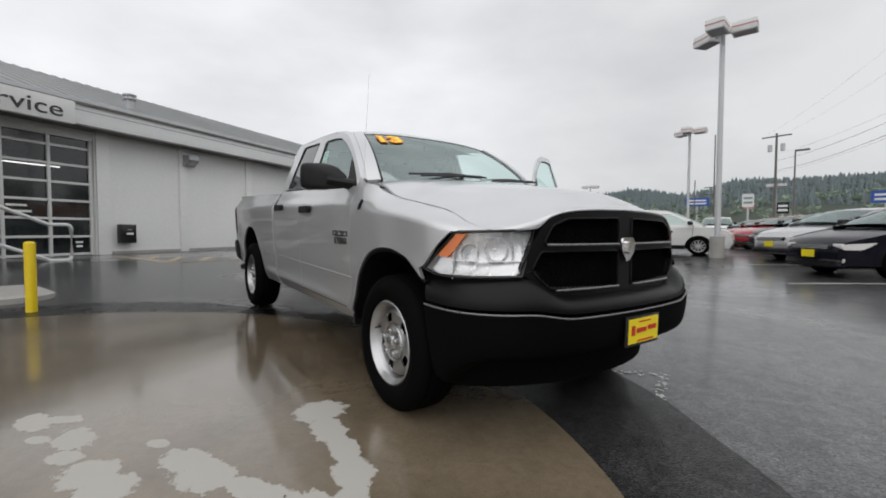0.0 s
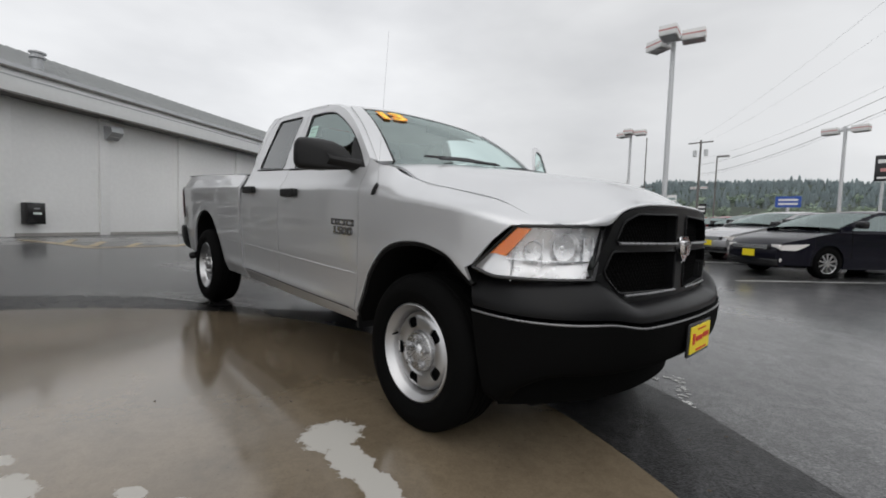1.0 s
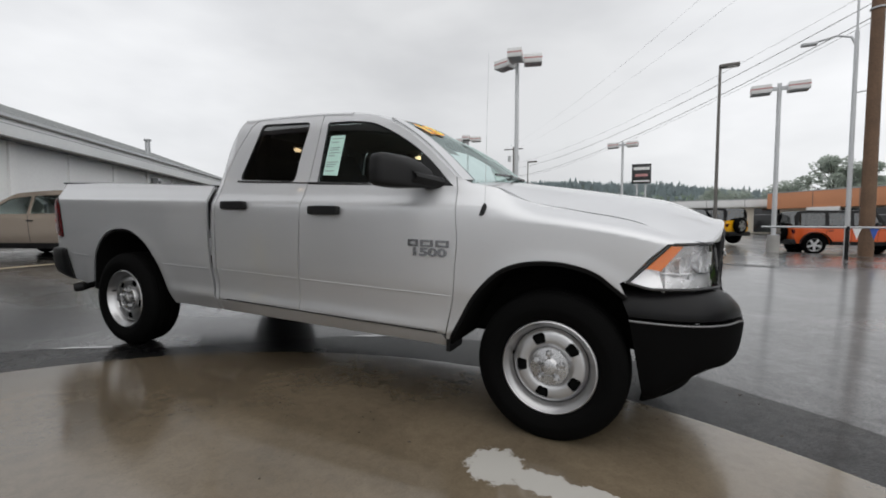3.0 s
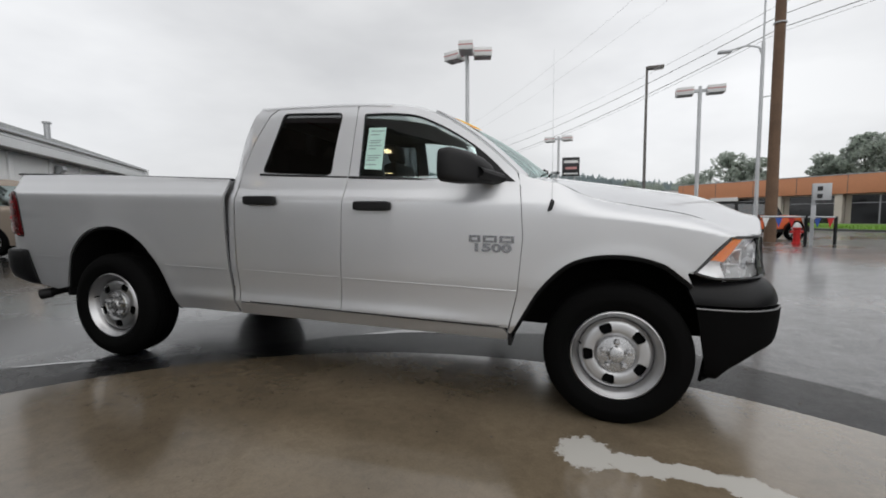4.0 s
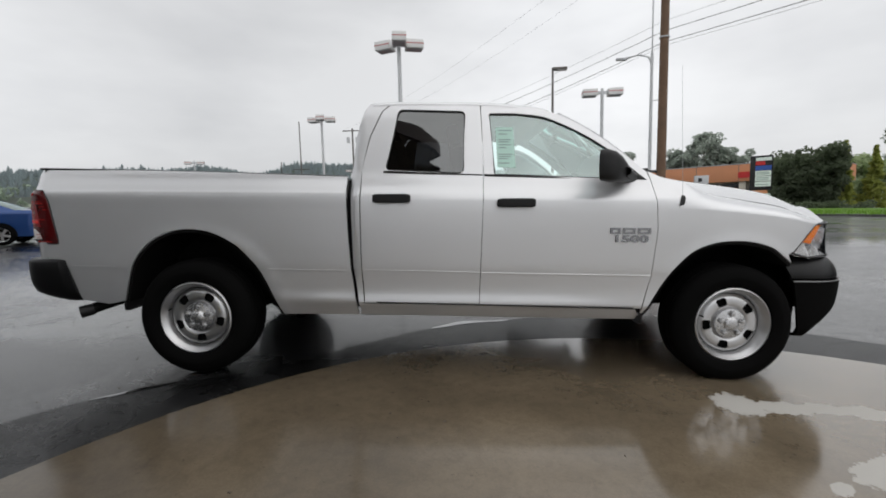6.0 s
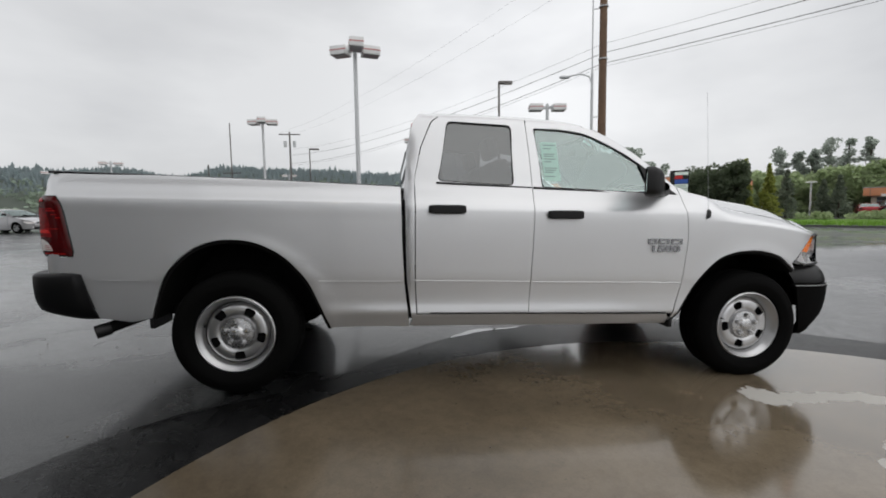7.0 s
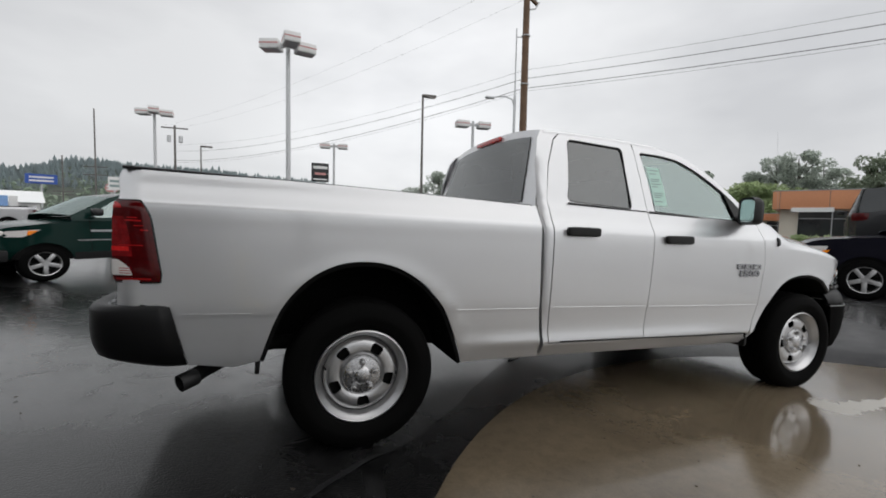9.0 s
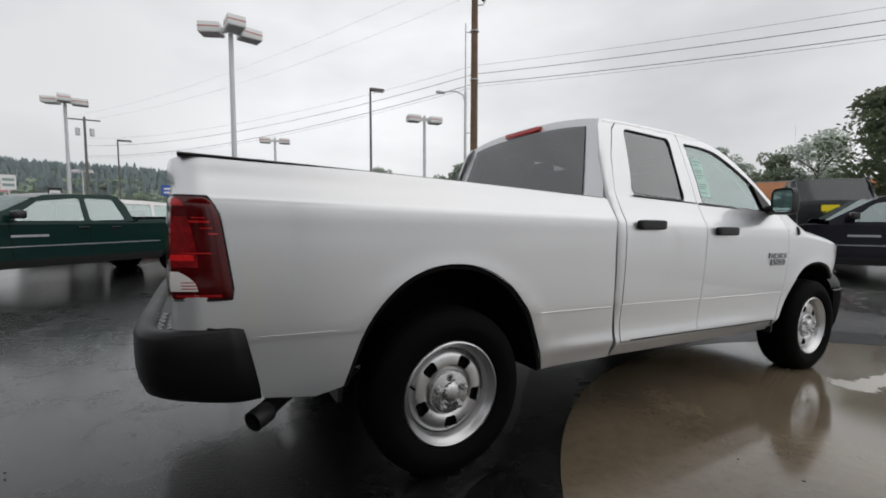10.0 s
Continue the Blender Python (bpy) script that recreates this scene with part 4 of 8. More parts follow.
# tailgate
bm = bmesh.new()
grid(bm, 20, 16, lambda u, v: (-2.825 - 0.035 * math.sin(math.pi * min(1, v * 1.0)) ** 0.5 - 0.02 * (1 - (2 * u - 1) ** 2) + (0.03 if v > 0.95 else 0), -0.775 + 1.55 * u, 0.83 + 0.535 * v))
part("tailgate", thicken(bm, 0.05), M["silver"], truck)
part("tailgate_handle", newbox(-2.910, -2.875, -0.14, 0.14, 1.16, 1.25, 0.012), M["black_plastic"], truck)
for s in (-1, 1):
    # rear corner post between side and tailgate
    def corner_at(u, z, lift=0.0, front=-2.772, s=s):
        # u from the side (0) round to the back (1)
        y0 = bed_w(-2.77, z)
        top = -0.014 * smooth01(z, 1.27, 1.33) + 0.012 * smooth01(z, 1.355, 1.395)
        if u < 0.5:
            t = u / 0.5
            p = (front + (-2.864 - front) * t, y0 - 0.040 * t ** 2.2)
        else:
            t = (u - 0.5) / 0.5
            p = (-2.864 - 0.022 * math.sin(t * math.pi / 2), y0 - 0.040 - 0.125 * t)
        return Vector((p[0] + top * min(1.0, 2 * u) - lift * min(1.0, 2 * u), s * (p[1] + lift * min(1.0, 2 - 2 * u)), z))
    bm = bmesh.new()
    grid(bm, 20, 32, lambda u, v: corner_at(u, 0.77 + (0.620 - 0.014 * min(1.0, 2 * u) ** 2) * v))
    part("corner_post", thicken(bm, 0.012), M["silver"], truck, smooth=60)
    # tail lamp wraps the corner
    lamp = part("tail_lamp", newbox(-2.80, -2.73, s * 0.83, s * 0.93, 0.90, 1.22), M["gloss_black"], truck, "dark red tail lamp with a clear reverse lens")

    def lamp_at(u, v, lift):
        z = 0.886 + 0.356 * v
        k = (1 - (2 * u - 1) ** 8) * (1 - (2 * v - 1) ** 8)
        return corner_at(u, z, 0.004 + 0.010 * k + lift, lamp_front(v))
    bm = bmesh.new()
    grid(bm, 24, 20, lambda u, v: lamp_at(u, v, 0.0))
    part("lens", thicken(bm, 0.008), M["red_lens"], lamp)
    part("lens_edge", tube(bmesh.new(), [lamp_at(k / 16, 0, 0) for k in range(17)] + [lamp_at(1, k / 10, 0) for k in range(1, 11)] + [lamp_at(1 - k / 16, 1, 0) for k in range(1, 17)] + [lamp_at(0, 1 - k / 10, 0) for k in range(1, 11)], 0.0035, 6), M["gloss_black"], lamp)

    def patch(nm, mt, u0, u1, v0, v1, cut=0.0, up=0.0018):
        bm = bmesh.new()
        grid(bm, 10, 6, lambda u, v: lamp_at(u1 + (u0 - u1) * u * (1 - cut * v ** 2.5), v0 + (v1 - v0) * v, up))
        part(nm, bm, M[mt], lamp)
    # brighter reds paint in the lens's bright spots along with its facets
    patch("red_field", "red_field", 0.27, 0.50, 0.32, 0.80, 0.3, 0.0008)
    patch("reverse_lens", "white_lens", 0.29, 0.56, 0.09, 0.28, 0.55)
    for k in range(3):
        patch("lens_rib", "red_mid", 0.29, 0.42, 0.11 + 0.03 * k, 0.12 + 0.03 * k)
    patch("bulb_reflector", "red_glow", 0.30, 0.50, 0.385, 0.44)
    patch("reflector_facet", "red_mid", 0.14, 0.40, 0.45, 0.463)
    patch("reflector_facet", "red_mid", 0.12, 0.32, 0.745, 0.765)
    patch("reflector_facet", "red_mid", 0.16, 0.30, 0.785, 0.797)
    patch("reflector_facet", "red_mid", 0.06, 0.15, 0.635, 0.65)
    patch("reflector_facet", "red_mid", 0.10, 0.22, 0.69, 0.70)
    patch("upper_arc", "red_mid", 0.36, 0.58, 0.90, 0.97, 0.4)
    patch("lower_strip", "red_bright", 0.10, 0.95, 0.030, 0.055)

# rear bumper: one moulded shell round the tail with a recessed tread pad
rear_line = curve_through([(-2.585, 0.985), (-2.68, 0.998), (-2.82, 0.995), (-2.91, 0.972), (-2.968, 0.915), (-2.998, 0.82), (-3.008, 0.66), (-3.012, 0.40), (-3.012, 0.0)], 5)
rear_line = rear_line + [(p[0], -p[1]) for p in rear_line[-2::-1]]


def rear_sweep(profile, name, mat, parent, label="", thick=0.015, lo=0, hi=None):
    """Sweeps a profile of (inset, side height, corner height) round the tail."""
    pts = rear_line[lo:hi]
    n = len(pts)

    def at(u, v):
        i = round(u * (n - 1))
        a, b = Vector(pts[max(0, i - 1)]), Vector(pts[min(n - 1, i + 1)])
        d = (b - a).normalized()
        nrm = Vector((d.y, -d.x))
        if nrm.dot(Vector(pts[i]) - Vector((-2.5, 0))) < 0:
            nrm = -nrm
        inset, zs, zc = profile[round(v * (len(profile) - 1))]
        k = smooth01(-pts[i][0], 2.62, 2.95)
        p = Vector(pts[i]) - nrm * inset
        lean = 0.075 * smooth01(-pts[i][0], 2.72, 2.60) * (0.79 - zs) / 0.29
        return (p.x + lean - 0.075 * smooth01(-pts[i][0], 2.72, 2.60), p.y, zs + (zc - zs) * k)
    return part(name, thicken(grid(bmesh.new(), n - 1, len(profile) - 1, at), thick), mat, parent, label, smooth=40)


bumper_r = rear_sweep([(0.075, 0.775, 0.772), (0.060, 0.784, 0.780), (0.030, 0.788, 0.782), (0.010, 0.780, 0.774), (0.0, 0.762, 0.756), (0.0, 0.70, 0.70), (0.004, 0.62, 0.64), (0.012, 0.56, 0.60), (0.030, 0.515, 0.555), (0.060, 0.493, 0.535), (0.12, 0.488, 0.528)], "rear_bumper", M["bumper"], truck, "black rear bumper with a tread-plate step")
part("bumper_bar", newbox(-2.90, -2.62, -0.86, 0.86, 0.54, 0.74), M["dark"], bumper_r)
part("step_pad", prism(bmesh.new(), [(-2.62, -0.91), (-2.88, -0.91), (-2.95, -0.81), (-2.965, 0.0), (-2.95, 0.81), (-2.88, 0.91), (-2.62, 0.91)], "z", 0.752, 0.772), M["black_plastic"], bumper_r)
# pale zinc studs stand in for wet glints on the black tread
stud = bmesh.new()
box(stud, -0.013, 0.013, -0.004, 0.004, 0.0, 0.005, 0.0, Matrix.Rotation(radians(45), 4, "Z"))
stud_mesh = bpy.data.meshes.new("tread_stud")
stud.to_mesh(stud_mesh)
stud.free()
stud_mesh.materials.append(M["zinc"])
for i in range(6):
    for j in range(9):
        for s in (-1, 1):
            part("tread_stud", stud_mesh, None, bumper_r, at=Matrix.Translation((-2.950 + i * 0.032, s * (0.86 - j * 0.034), 0.772)) @ Matrix.Rotation(math.pi / 2 if (i + j) % 2 else 0, 4, "Z"))
bm = tube(bmesh.new(), [(-1.9, -0.60, 0.52), (-2.25, -0.68, 0.51), (-2.42, -0.76, 0.48), (-2.54, -0.855, 0.438), (-2.60, -0.915, 0.415)], 0.036, 14)
pipe = part("tailpipe", bm, M["dark"], truck, "dark steel tailpipe")
tip = Matrix.Translation((-2.60, -0.915, 0.415)) @ Vector((-0.07, -0.055, -0.018)).to_track_quat("Y", "Z").to_matrix().to_4x4()
part("tip", lathe(bmesh.new(), [(0.038, -0.05), (0.041, -0.04), (0.041, 0.03), (0.035, 0.03), (0.033, -0.03), (0.001, -0.03)], 20, side=1), M["black_plastic"], pipe, at=tip)

# cab: corner, doors, rocker, fender
SEAM_B = [(0.125, 1.815), (0.135, 1.60), (0.141, 1.376), (0.133, 1.015), (0.122, 0.505)]
WIN_R = rounded([(-0.435, 1.812), (0.018, 1.800), (0.010, 1.372), (-0.508, 1.392)], 0.035)
WIN_F = [(0.215, 1.366), (0.182, 1.775), (0.19, 1.785)] + curve_through([(0.36, 1.784), (0.531, 1.764), (0.66, 1.716), (0.80, 1.645), (0.937, 1.558), (1.06, 1.458), (1.185, 1.335)], 4)
rear_door_out = [(-0.640, 0.512), (-0.655, 0.75), (-0.660, 1.30), (-0.665, 1.40), (-0.618, 1.62), (-0.545, 1.80), (-0.49, 1.848), (-0.30, 1.853), (0.119, 1.845)] + [(p[0] - 0.0022, p[1]) for p in SEAM_B]
front_door_out = [(p[0] + 0.0022, p[1]) for p in SEAM_B[::-1]] + [(0.131, 1.845)] + curve_through([(0.30, 1.845), (0.52, 1.822), (0.68, 1.768), (0.82, 1.692), (0.97, 1.588), (1.10, 1.482), (1.205, 1.39)], 4) + [(1.225, 1.325), (1.241, 1.21), (1.257, 1.02), (1.235, 0.70), (1.190, 0.488)]
WIN_F_OUT = [(p[0], p[1]) for p in WIN_F]
both("rear_door", rear_door_out, [WIN_R], body_w, M["silver"], "silver rear door with a privacy window")
corner_out = [(-0.668, 0.42), (-0.712, 0.75), (-0.730, 1.32), (-0.728, 1.40), (-0.715, 1.62), (-0.672, 1.80), (-0.63, 1.862), (-0.30, 1.866), (-0.30, 1.860), (-0.495, 1.854), (-0.552, 1.804), (-0.625, 1.62), (-0.667, 1.40), (-0.667, 1.30), (-0.662, 0.75), (-0.647, 0.50)]
both("cab_corner", corner_out, [], body_w, M["silver"])
both("rocker_panel", [(-0.685, 0.412), (-0.66, 0.503), (0.12, 0.496), (1.16, 0.479), (1.185, 0.44), (1.178, 0.402), (0.3, 0.404)], [], lambda x, z: body_w(x, z) - 0.006, M["silver"])
for s in (-1, 1):
    for x0, x1, zz in ((-0.665, 0.120, 0.7285), (0.137, 1.236, 0.716)):
        bm = tube(bmesh.new(), [(x0 + (x1 - x0) * k / 10, s * (body_w(x0 + (x1 - x0) * k / 10, 0.732) - 0.001), zz + 0.006 - 0.010 * k / 10) for k in range(11)], 0.0028, 6)
        part("crease", bm, M["silver"], truck)
    bm = grid(bmesh.new(), 20, 1, lambda u, v: (-0.56 + 1.70 * u, s * (body_w(-0.56 + 1.7 * u, 0.515) + 0.004 + 0.002 * v), 0.512 - 0.022 * u + 0.005 * v))
    part("sill_strip", thicken(bm, 0.003), M["black_plastic"], truck)
fender_out = [(1.186, 0.43), (1.239, 0.70), (1.261, 1.02), (1.245, 1.21), (1.229, 1.325), (1.213, 1.392), (1.30, 1.352), (1.40, 1.334), (1.45, 1.325), (1.52, 1.288), (1.60, 1.258), (1.72, 1.232), (1.85, 1.210), (2.12, 1.165), (2.21, 1.140), (2.285, 1.112), (2.36, 1.088), (2.435, 1.066), (2.36, 1.060), (2.298, 1.056), (2.222, 0.985), (2.136, 0.880), (2.10, 0.862)] + ARCH_F[1:]
both("front_fender", fender_out, [], body_w, M["silver"], step=0.04, rise=0.012)


def front_door(s, at=None):
    """A front door with its frame, pane, handle and mirror."""
    d = part("front_door", sheet("front_door", front_door_out, [WIN_F_OUT], body_w, s, M["silver"]), M["silver"], truck, "silver front door with a clear window" if s < 0 else "silver front door standing open", at=at)
    part("inner_trim", sheet("inner_trim", [(0.16, 0.54), (0.17, 1.355), (1.19, 1.325), (1.215, 1.02), (1.20, 0.72), (1.13, 0.52)], [], lambda x, z: body_w(x, z) - 0.06, s, M["dash"], 0.3, 0.02), M["dash"], d)
    part("pane", sheet("pane", WIN_F, [], lambda x, z: body_w(x, z) - 0.012, s, M["door_glass"], 0.12, 0.003), M["door_glass"], d, "clear side glass")
    part("belt_strip", grid(bmesh.new(), 12, 2, lambda u, v: (0.145 + 1.075 * u, s * (body_w(0.145 + 1.075 * u, 1.36) + 0.004 + 0.006 * math.sin(v * math.pi)), 1.352 - 0.038 * u + 0.016 * v)), M["black_plastic"], d)
    # black edge round the glass
    loop = WIN_F + [WIN_F[0]]
    part("window_seal", tube(bmesh.new(), [(p[0], s * (body_w(p[0], p[1]) - 0.004), p[1]) for p in loop], 0.005, 6), M["black_plastic"], d)
    handle(d, 0.348, 1.180, s)
    # small black corner behind the mirror
    part("mirror_sail", sheet("mirror_sail", [(1.015, 1.346), (0.945, 1.542), (0.975, 1.528), (1.06, 1.456), (1.11, 1.412), (1.20, 1.335)], [], lambda x, z: body_w(x, z) + 0.004, s, M["black_plastic"], 0.2, 0.02), M["black_plastic"], d)
    if s > 0:
        return d
    mir = part("mirror", bmesh_mirror_arm(s), M["black_plastic"], d, "black plastic door mirror")
    # housing: rounded sections from the glass forward, each with its outer and inner end, foot and top
    secs = ((0.815, 1.180, 0.895, 1.018, 1.325, 1.492), (0.805, 1.188, 0.90, 1.010, 1.316, 1.501), (0.85, 1.204, 0.93, 0.998, 1.310, 1.503), (0.90, 1.190, 0.98, 0.985, 1.312, 1.492),
            (0.955, 1.140, 1.03, 0.965, 1.315, 1.468), (1.01, 1.070, 1.07, 0.950, 1.318, 1.432), (1.055, 1.010, 1.09, 0.945, 1.322, 1.395), (1.09, 0.975, 1.10, 0.955, 1.345, 1.365))

    def shell_at(u, v, grow=1.0):
        xo, yo, xi, yi, z0, z1 = secs[round(u * (len(secs) - 1))]
        c, q = math.cos(2 * math.pi * v), math.sin(2 * math.pi * v)
        a, b = 0.5 + 0.5 * grow * math.copysign(abs(c) ** 0.45, c), 0.5 + 0.5 * grow * math.copysign(abs(q) ** 0.45, q)
        return Vector((xi + (xo - xi) * a, s * (yi + (yo - yi) * a), z0 + (z1 - z0) * b))
    part("housing", grid(bmesh.new(), len(secs) - 1, 28, shell_at), M["black_plastic"], mir, smooth=60)
    part("mirror_glass", grid(bmesh.new(), 3, 28, lambda u, v: shell_at(0.0, v, 0.94 * u) + Vector((0.006, 0, 0))), M["mirror"], mir)
    return d


def bmesh_mirror_arm(s):
    bm = bmesh.new()
    grid(bm, 8, 12, lambda u, v: (1.10 - 0.11 * u + 0.060 * math.cos(2 * math.pi * v) * (1.25 - 0.35 * u), s * (0.885 + 0.19 * u), 1.345 + 0.032 * u + (0.042 - 0.010 * u) * math.sin(2 * math.pi * v)))
    return bm


def handle(parent, x, z, s):
    bm = bmesh.new()
    bmesh.ops.create_cube(bm, size=1.0)
    bmesh.ops.bevel(bm, geom=bm.edges[:], offset=0.22, segments=3, affect="EDGES", profile=0.6)
    bmesh.ops.transform(bm, matrix=Matrix.Translation((x, s * (body_w(x, z) + 0.018), z)) @ Matrix.Rotation(radians(-0.6), 4, "Y") @ Matrix.Diagonal((0.245, 0.034, 0.058, 1)), verts=bm.verts)
    h = part("handle", bm, M["black_plastic"], parent, "black plastic pull handle", smooth=60)
    part("handle_cup", sheet("handle_cup", rounded([(x - 0.09, z - 0.034), (x + 0.09, z - 0.034), (x + 0.09, z + 0.03), (x - 0.09, z + 0.03)], 0.03), [], lambda a, b: body_w(a, b) + 0.0015, s, M["silver"], 0.2, 0.001), M["silver"], h)


front_door(-1)
hinge = Vector((1.15, 0.96, 0.9))
front_door(1, Matrix.Translation(hinge) @ Matrix.Rotation(radians(-65), 4, "Z") @ Matrix.Translation(-hinge))
for s in (-1, 1):
    rd = [o for o in truck.children if o.name.startswith("rear_door")][0 if s < 0 else 1]
    part("pane", sheet("pane", WIN_R, [], lambda x, z: body_w(x, z) - 0.010, s, M["tinted"], 0.15, 0.003), M["tinted"], rd, "dark privacy glass")
    part("window_seal", tube(bmesh.new(), [(p[0], s * (body_w(p[0], p[1]) - 0.003), p[1]) for p in WIN_R + WIN_R[:1]], 0.005, 6), M["black_plastic"], rd)
    part("belt_strip", grid(bmesh.new(), 8, 2, lambda u, v: (-0.52 + 0.655 * u, s * (body_w(-0.52 + 0.655 * u, 1.37) + 0.003 + 0.005 * math.sin(v * math.pi)), 1.372 - 0.020 * u + 0.014 * v)), M["black_plastic"], rd)
    handle(rd, -0.455, 1.203, s)

# A-pillars, roof, glass
roof_crown = 0.075
roof_edge_z = lerp_table([-0.60, -0.40, -0.10, 0.25, 0.50, 0.66], [1.862, 1.872, 1.872, 1.862, 1.838, 1.802])


def roof_at(u, v):
    x = -0.605 + (1.265 + 0.06 * (1 - (2 * v - 1) ** 2)) * u
    t = 2 * v - 1
    zed = roof_edge_z(min(x, 0.66)) - max(0.0, x - 0.66) * 0.35
    ye = 0.714
    z = zed - 0.012 + roof_crown * (1 - abs(t) ** 2.6) * (0.75 + 0.25 * math.sin(math.pi * u))
    return (x, ye * t, z)


part("roof", thicken(grid(bmesh.new(), 24, 24, roof_at), 0.02), M["silver"], truck)


def shield_at(u, v, inset=0.0):
    """u down the windshield, v across."""
    t = 2 * v - 1
    top = Vector(roof_at(1.0, 0.5 + 0.5 * t * 0.985))
    bow = 1 - t * t
    foot = Vector((1.235 + 0.17 * bow, 0.855 * t, 1.362 + 0.055 * bow))
    p = top.lerp(foot, u)
    p.z += 0.03 * math.sin(math.pi * u)
    p.x += 0.012 * math.sin(math.pi * u)
    return p - Vector((0.0, 0.0, inset))


part("windshield", grid(bmesh.new(), 14, 20, lambda u, v: shield_at(u, 0.035 + 0.93 * v, 0.006)), M["windshield"], truck, "tinted windshield glass")
for s in (-1, 1):
    part("a_pillar", thicken(grid(bmesh.new(), 16, 3, lambda u, v: shield_at(u, (0.045 * v) if s < 0 else (1 - 0.045 * v)) + Vector((0, s * 0.012 * (1 - v), 0.012))), 0.03), M["silver"], truck)
    bm = bmesh.new()
    # fills the gap from pillar to door frame
    pts = curve_through([(0.30, 1.845), (0.52, 1.822), (0.68, 1.768), (0.82, 1.692), (0.97, 1.588), (1.10, 1.482), (1.205, 1.39)], 4)
    grid(bm, len(pts) - 1, 2, lambda u, v: Vector((pts[round(u * (len(pts) - 1))][0], s * body_w(*pts[round(u * (len(pts) - 1))]), pts[round(u * (len(pts) - 1))][1])).lerp(shield_at(max(0.0, min(1.0, (pts[round(u * (len(pts) - 1))][0] - 0.60) / 0.62)), 0.012 if s < 0 else 0.988) if pts[round(u * (len(pts) - 1))][0] > 0.6 else Vector((pts[round(u * (len(pts) - 1))][0], s * 0.722, roof_edge_z(pts[round(u * (len(pts) - 1))][0]))), v))
    part("roof_rail", thicken(bm, 0.012), M["silver"], truck)
    bm = grid(bmesh.new(), 24, 6, lambda u, v: Vector((-0.615 + 0.98 * u, s * (body_w(-0.615 + 0.98 * u, roof_edge_z(-0.615 + 0.98 * u) - 0.022) - 0.030 + 0.032 * math.cos(0.5 * math.pi * v)), roof_edge_z(-0.615 + 0.98 * u) - 0.024 + 0.026 * math.sin(0.5 * math.pi * v))))
    part("drip_rail", bm, M["silver"], truck)
    bm = grid(bmesh.new(), 16, 1, lambda u, v: shield_at(u, (0.046 + 0.008 * v) if s < 0 else (0.954 - 0.008 * v)) + Vector((0, 0, 0.006)))
    part("windshield_trim", bm, M["black_plastic"], truck)
for s in (-1, 1):
    # painted channel under the seam between hood and fender
    part("hood_channel", grid(bmesh.new(), 20, 4, lambda u, v: (1.20 + 0.62 * u, s * (hood_y(1.20 + 0.62 * u) - 0.06 + (body_w(1.20 + 0.62 * u, hood_edge_z(max(1.30, 1.20 + 0.62 * u)) - 0.03) - 0.006 - hood_y(1.20 + 0.62 * u) + 0.06) * v), hood_edge_z(max(1.30, 1.20 + 0.62 * u)) - 0.016 - 0.014 * v)), M["silver"], truck)
part("cowl", thicken(grid(bmesh.new(), 3, 16, lambda u, v: shield_at(1.0, 0.05 + 0.90 * v) + Vector((0.10 * u * (1 - 0.5 * abs(2 * v - 1)), 0, -0.012 - 0.02 * u))), 0.01), M["black_plastic"], truck)
for y0, y1 in ((-0.55, 0.05), (0.10, 0.62)):
    w = part("wiper", tube(bmesh.new(), [(1.43, y0, 1.418), (1.39, y0 + 0.2, 1.436), (1.36, y1, 1.452)], 0.011, 6), M["gloss_black"], truck, "black wiper arm")
    part("blade", tube(bmesh.new(), [(1.345, y0 - 0.05, 1.430), (1.352, (y0 + y1) / 2, 1.455), (1.345, y1 + 0.06, 1.452)], 0.008, 6), M["gloss_black"], w)


def back_at(u, v):
    t = 2 * v - 1
    return Vector((-0.612 - 0.135 * u - 0.012 * (1 - t * t), t * (0.735 + 0.155 * u), 1.858 - 0.52 * u + 0.058 * (1 - abs(t) ** 2.6) * (1 - u)))


def cab_back():
    bm = bmesh.new()
    grid(bm, 18, 24, back_at)
    cut = [f for f in bm.faces if 0.13 < (1.858 - f.calc_center_median().z) / 0.52 < 0.90 and abs(f.calc_center_median().y) < 0.58]
    bmesh.ops.delete(bm, geom=cut, context="FACES")
    return thicken(bm, 0.02)


part("cab_back", cab_back(), M["silver"], truck)
part("cab_back_lower", newbox(-0.735, -0.70, -0.89, 0.89, 0.50, 1.345), M["silver"], truck)
part("rear_window", grid(bmesh.new(), 8, 12, lambda u, v: back_at(0.095 + 0.825 * u, 0.085 + 0.83 * v) + Vector((-0.006, 0, 0))), M["tinted"], truck, "dark rear window glass")
for v0 in (0.085, 0.915):
    part("rear_window_edge", tube(bmesh.new(), [back_at(0.095 + 0.825 * k / 8, v0) + Vector((-0.006, 0, 0)) for k in range(9)], 0.002, 6), M["black_plastic"], truck)
part("high_brake_lamp", newbox(-0.655, -0.60, -0.20, 0.20, 1.868, 1.905, 0.01), M["red_bright"], truck, "red high brake lamp")

# hood
hood_top_z = lerp_table([1.36, 1.62, 2.015, 2.33, 2.50, 2.60], [1.405, 1.380, 1.332, 1.288, 1.246, 1.190])


lip_z = lerp_table([0.0, 0.30, 0.46, 0.56, 0.66, 0.76, 0.84], [1.190, 1.184, 1.168, 1.138, 1.102, 1.078, 1.068])


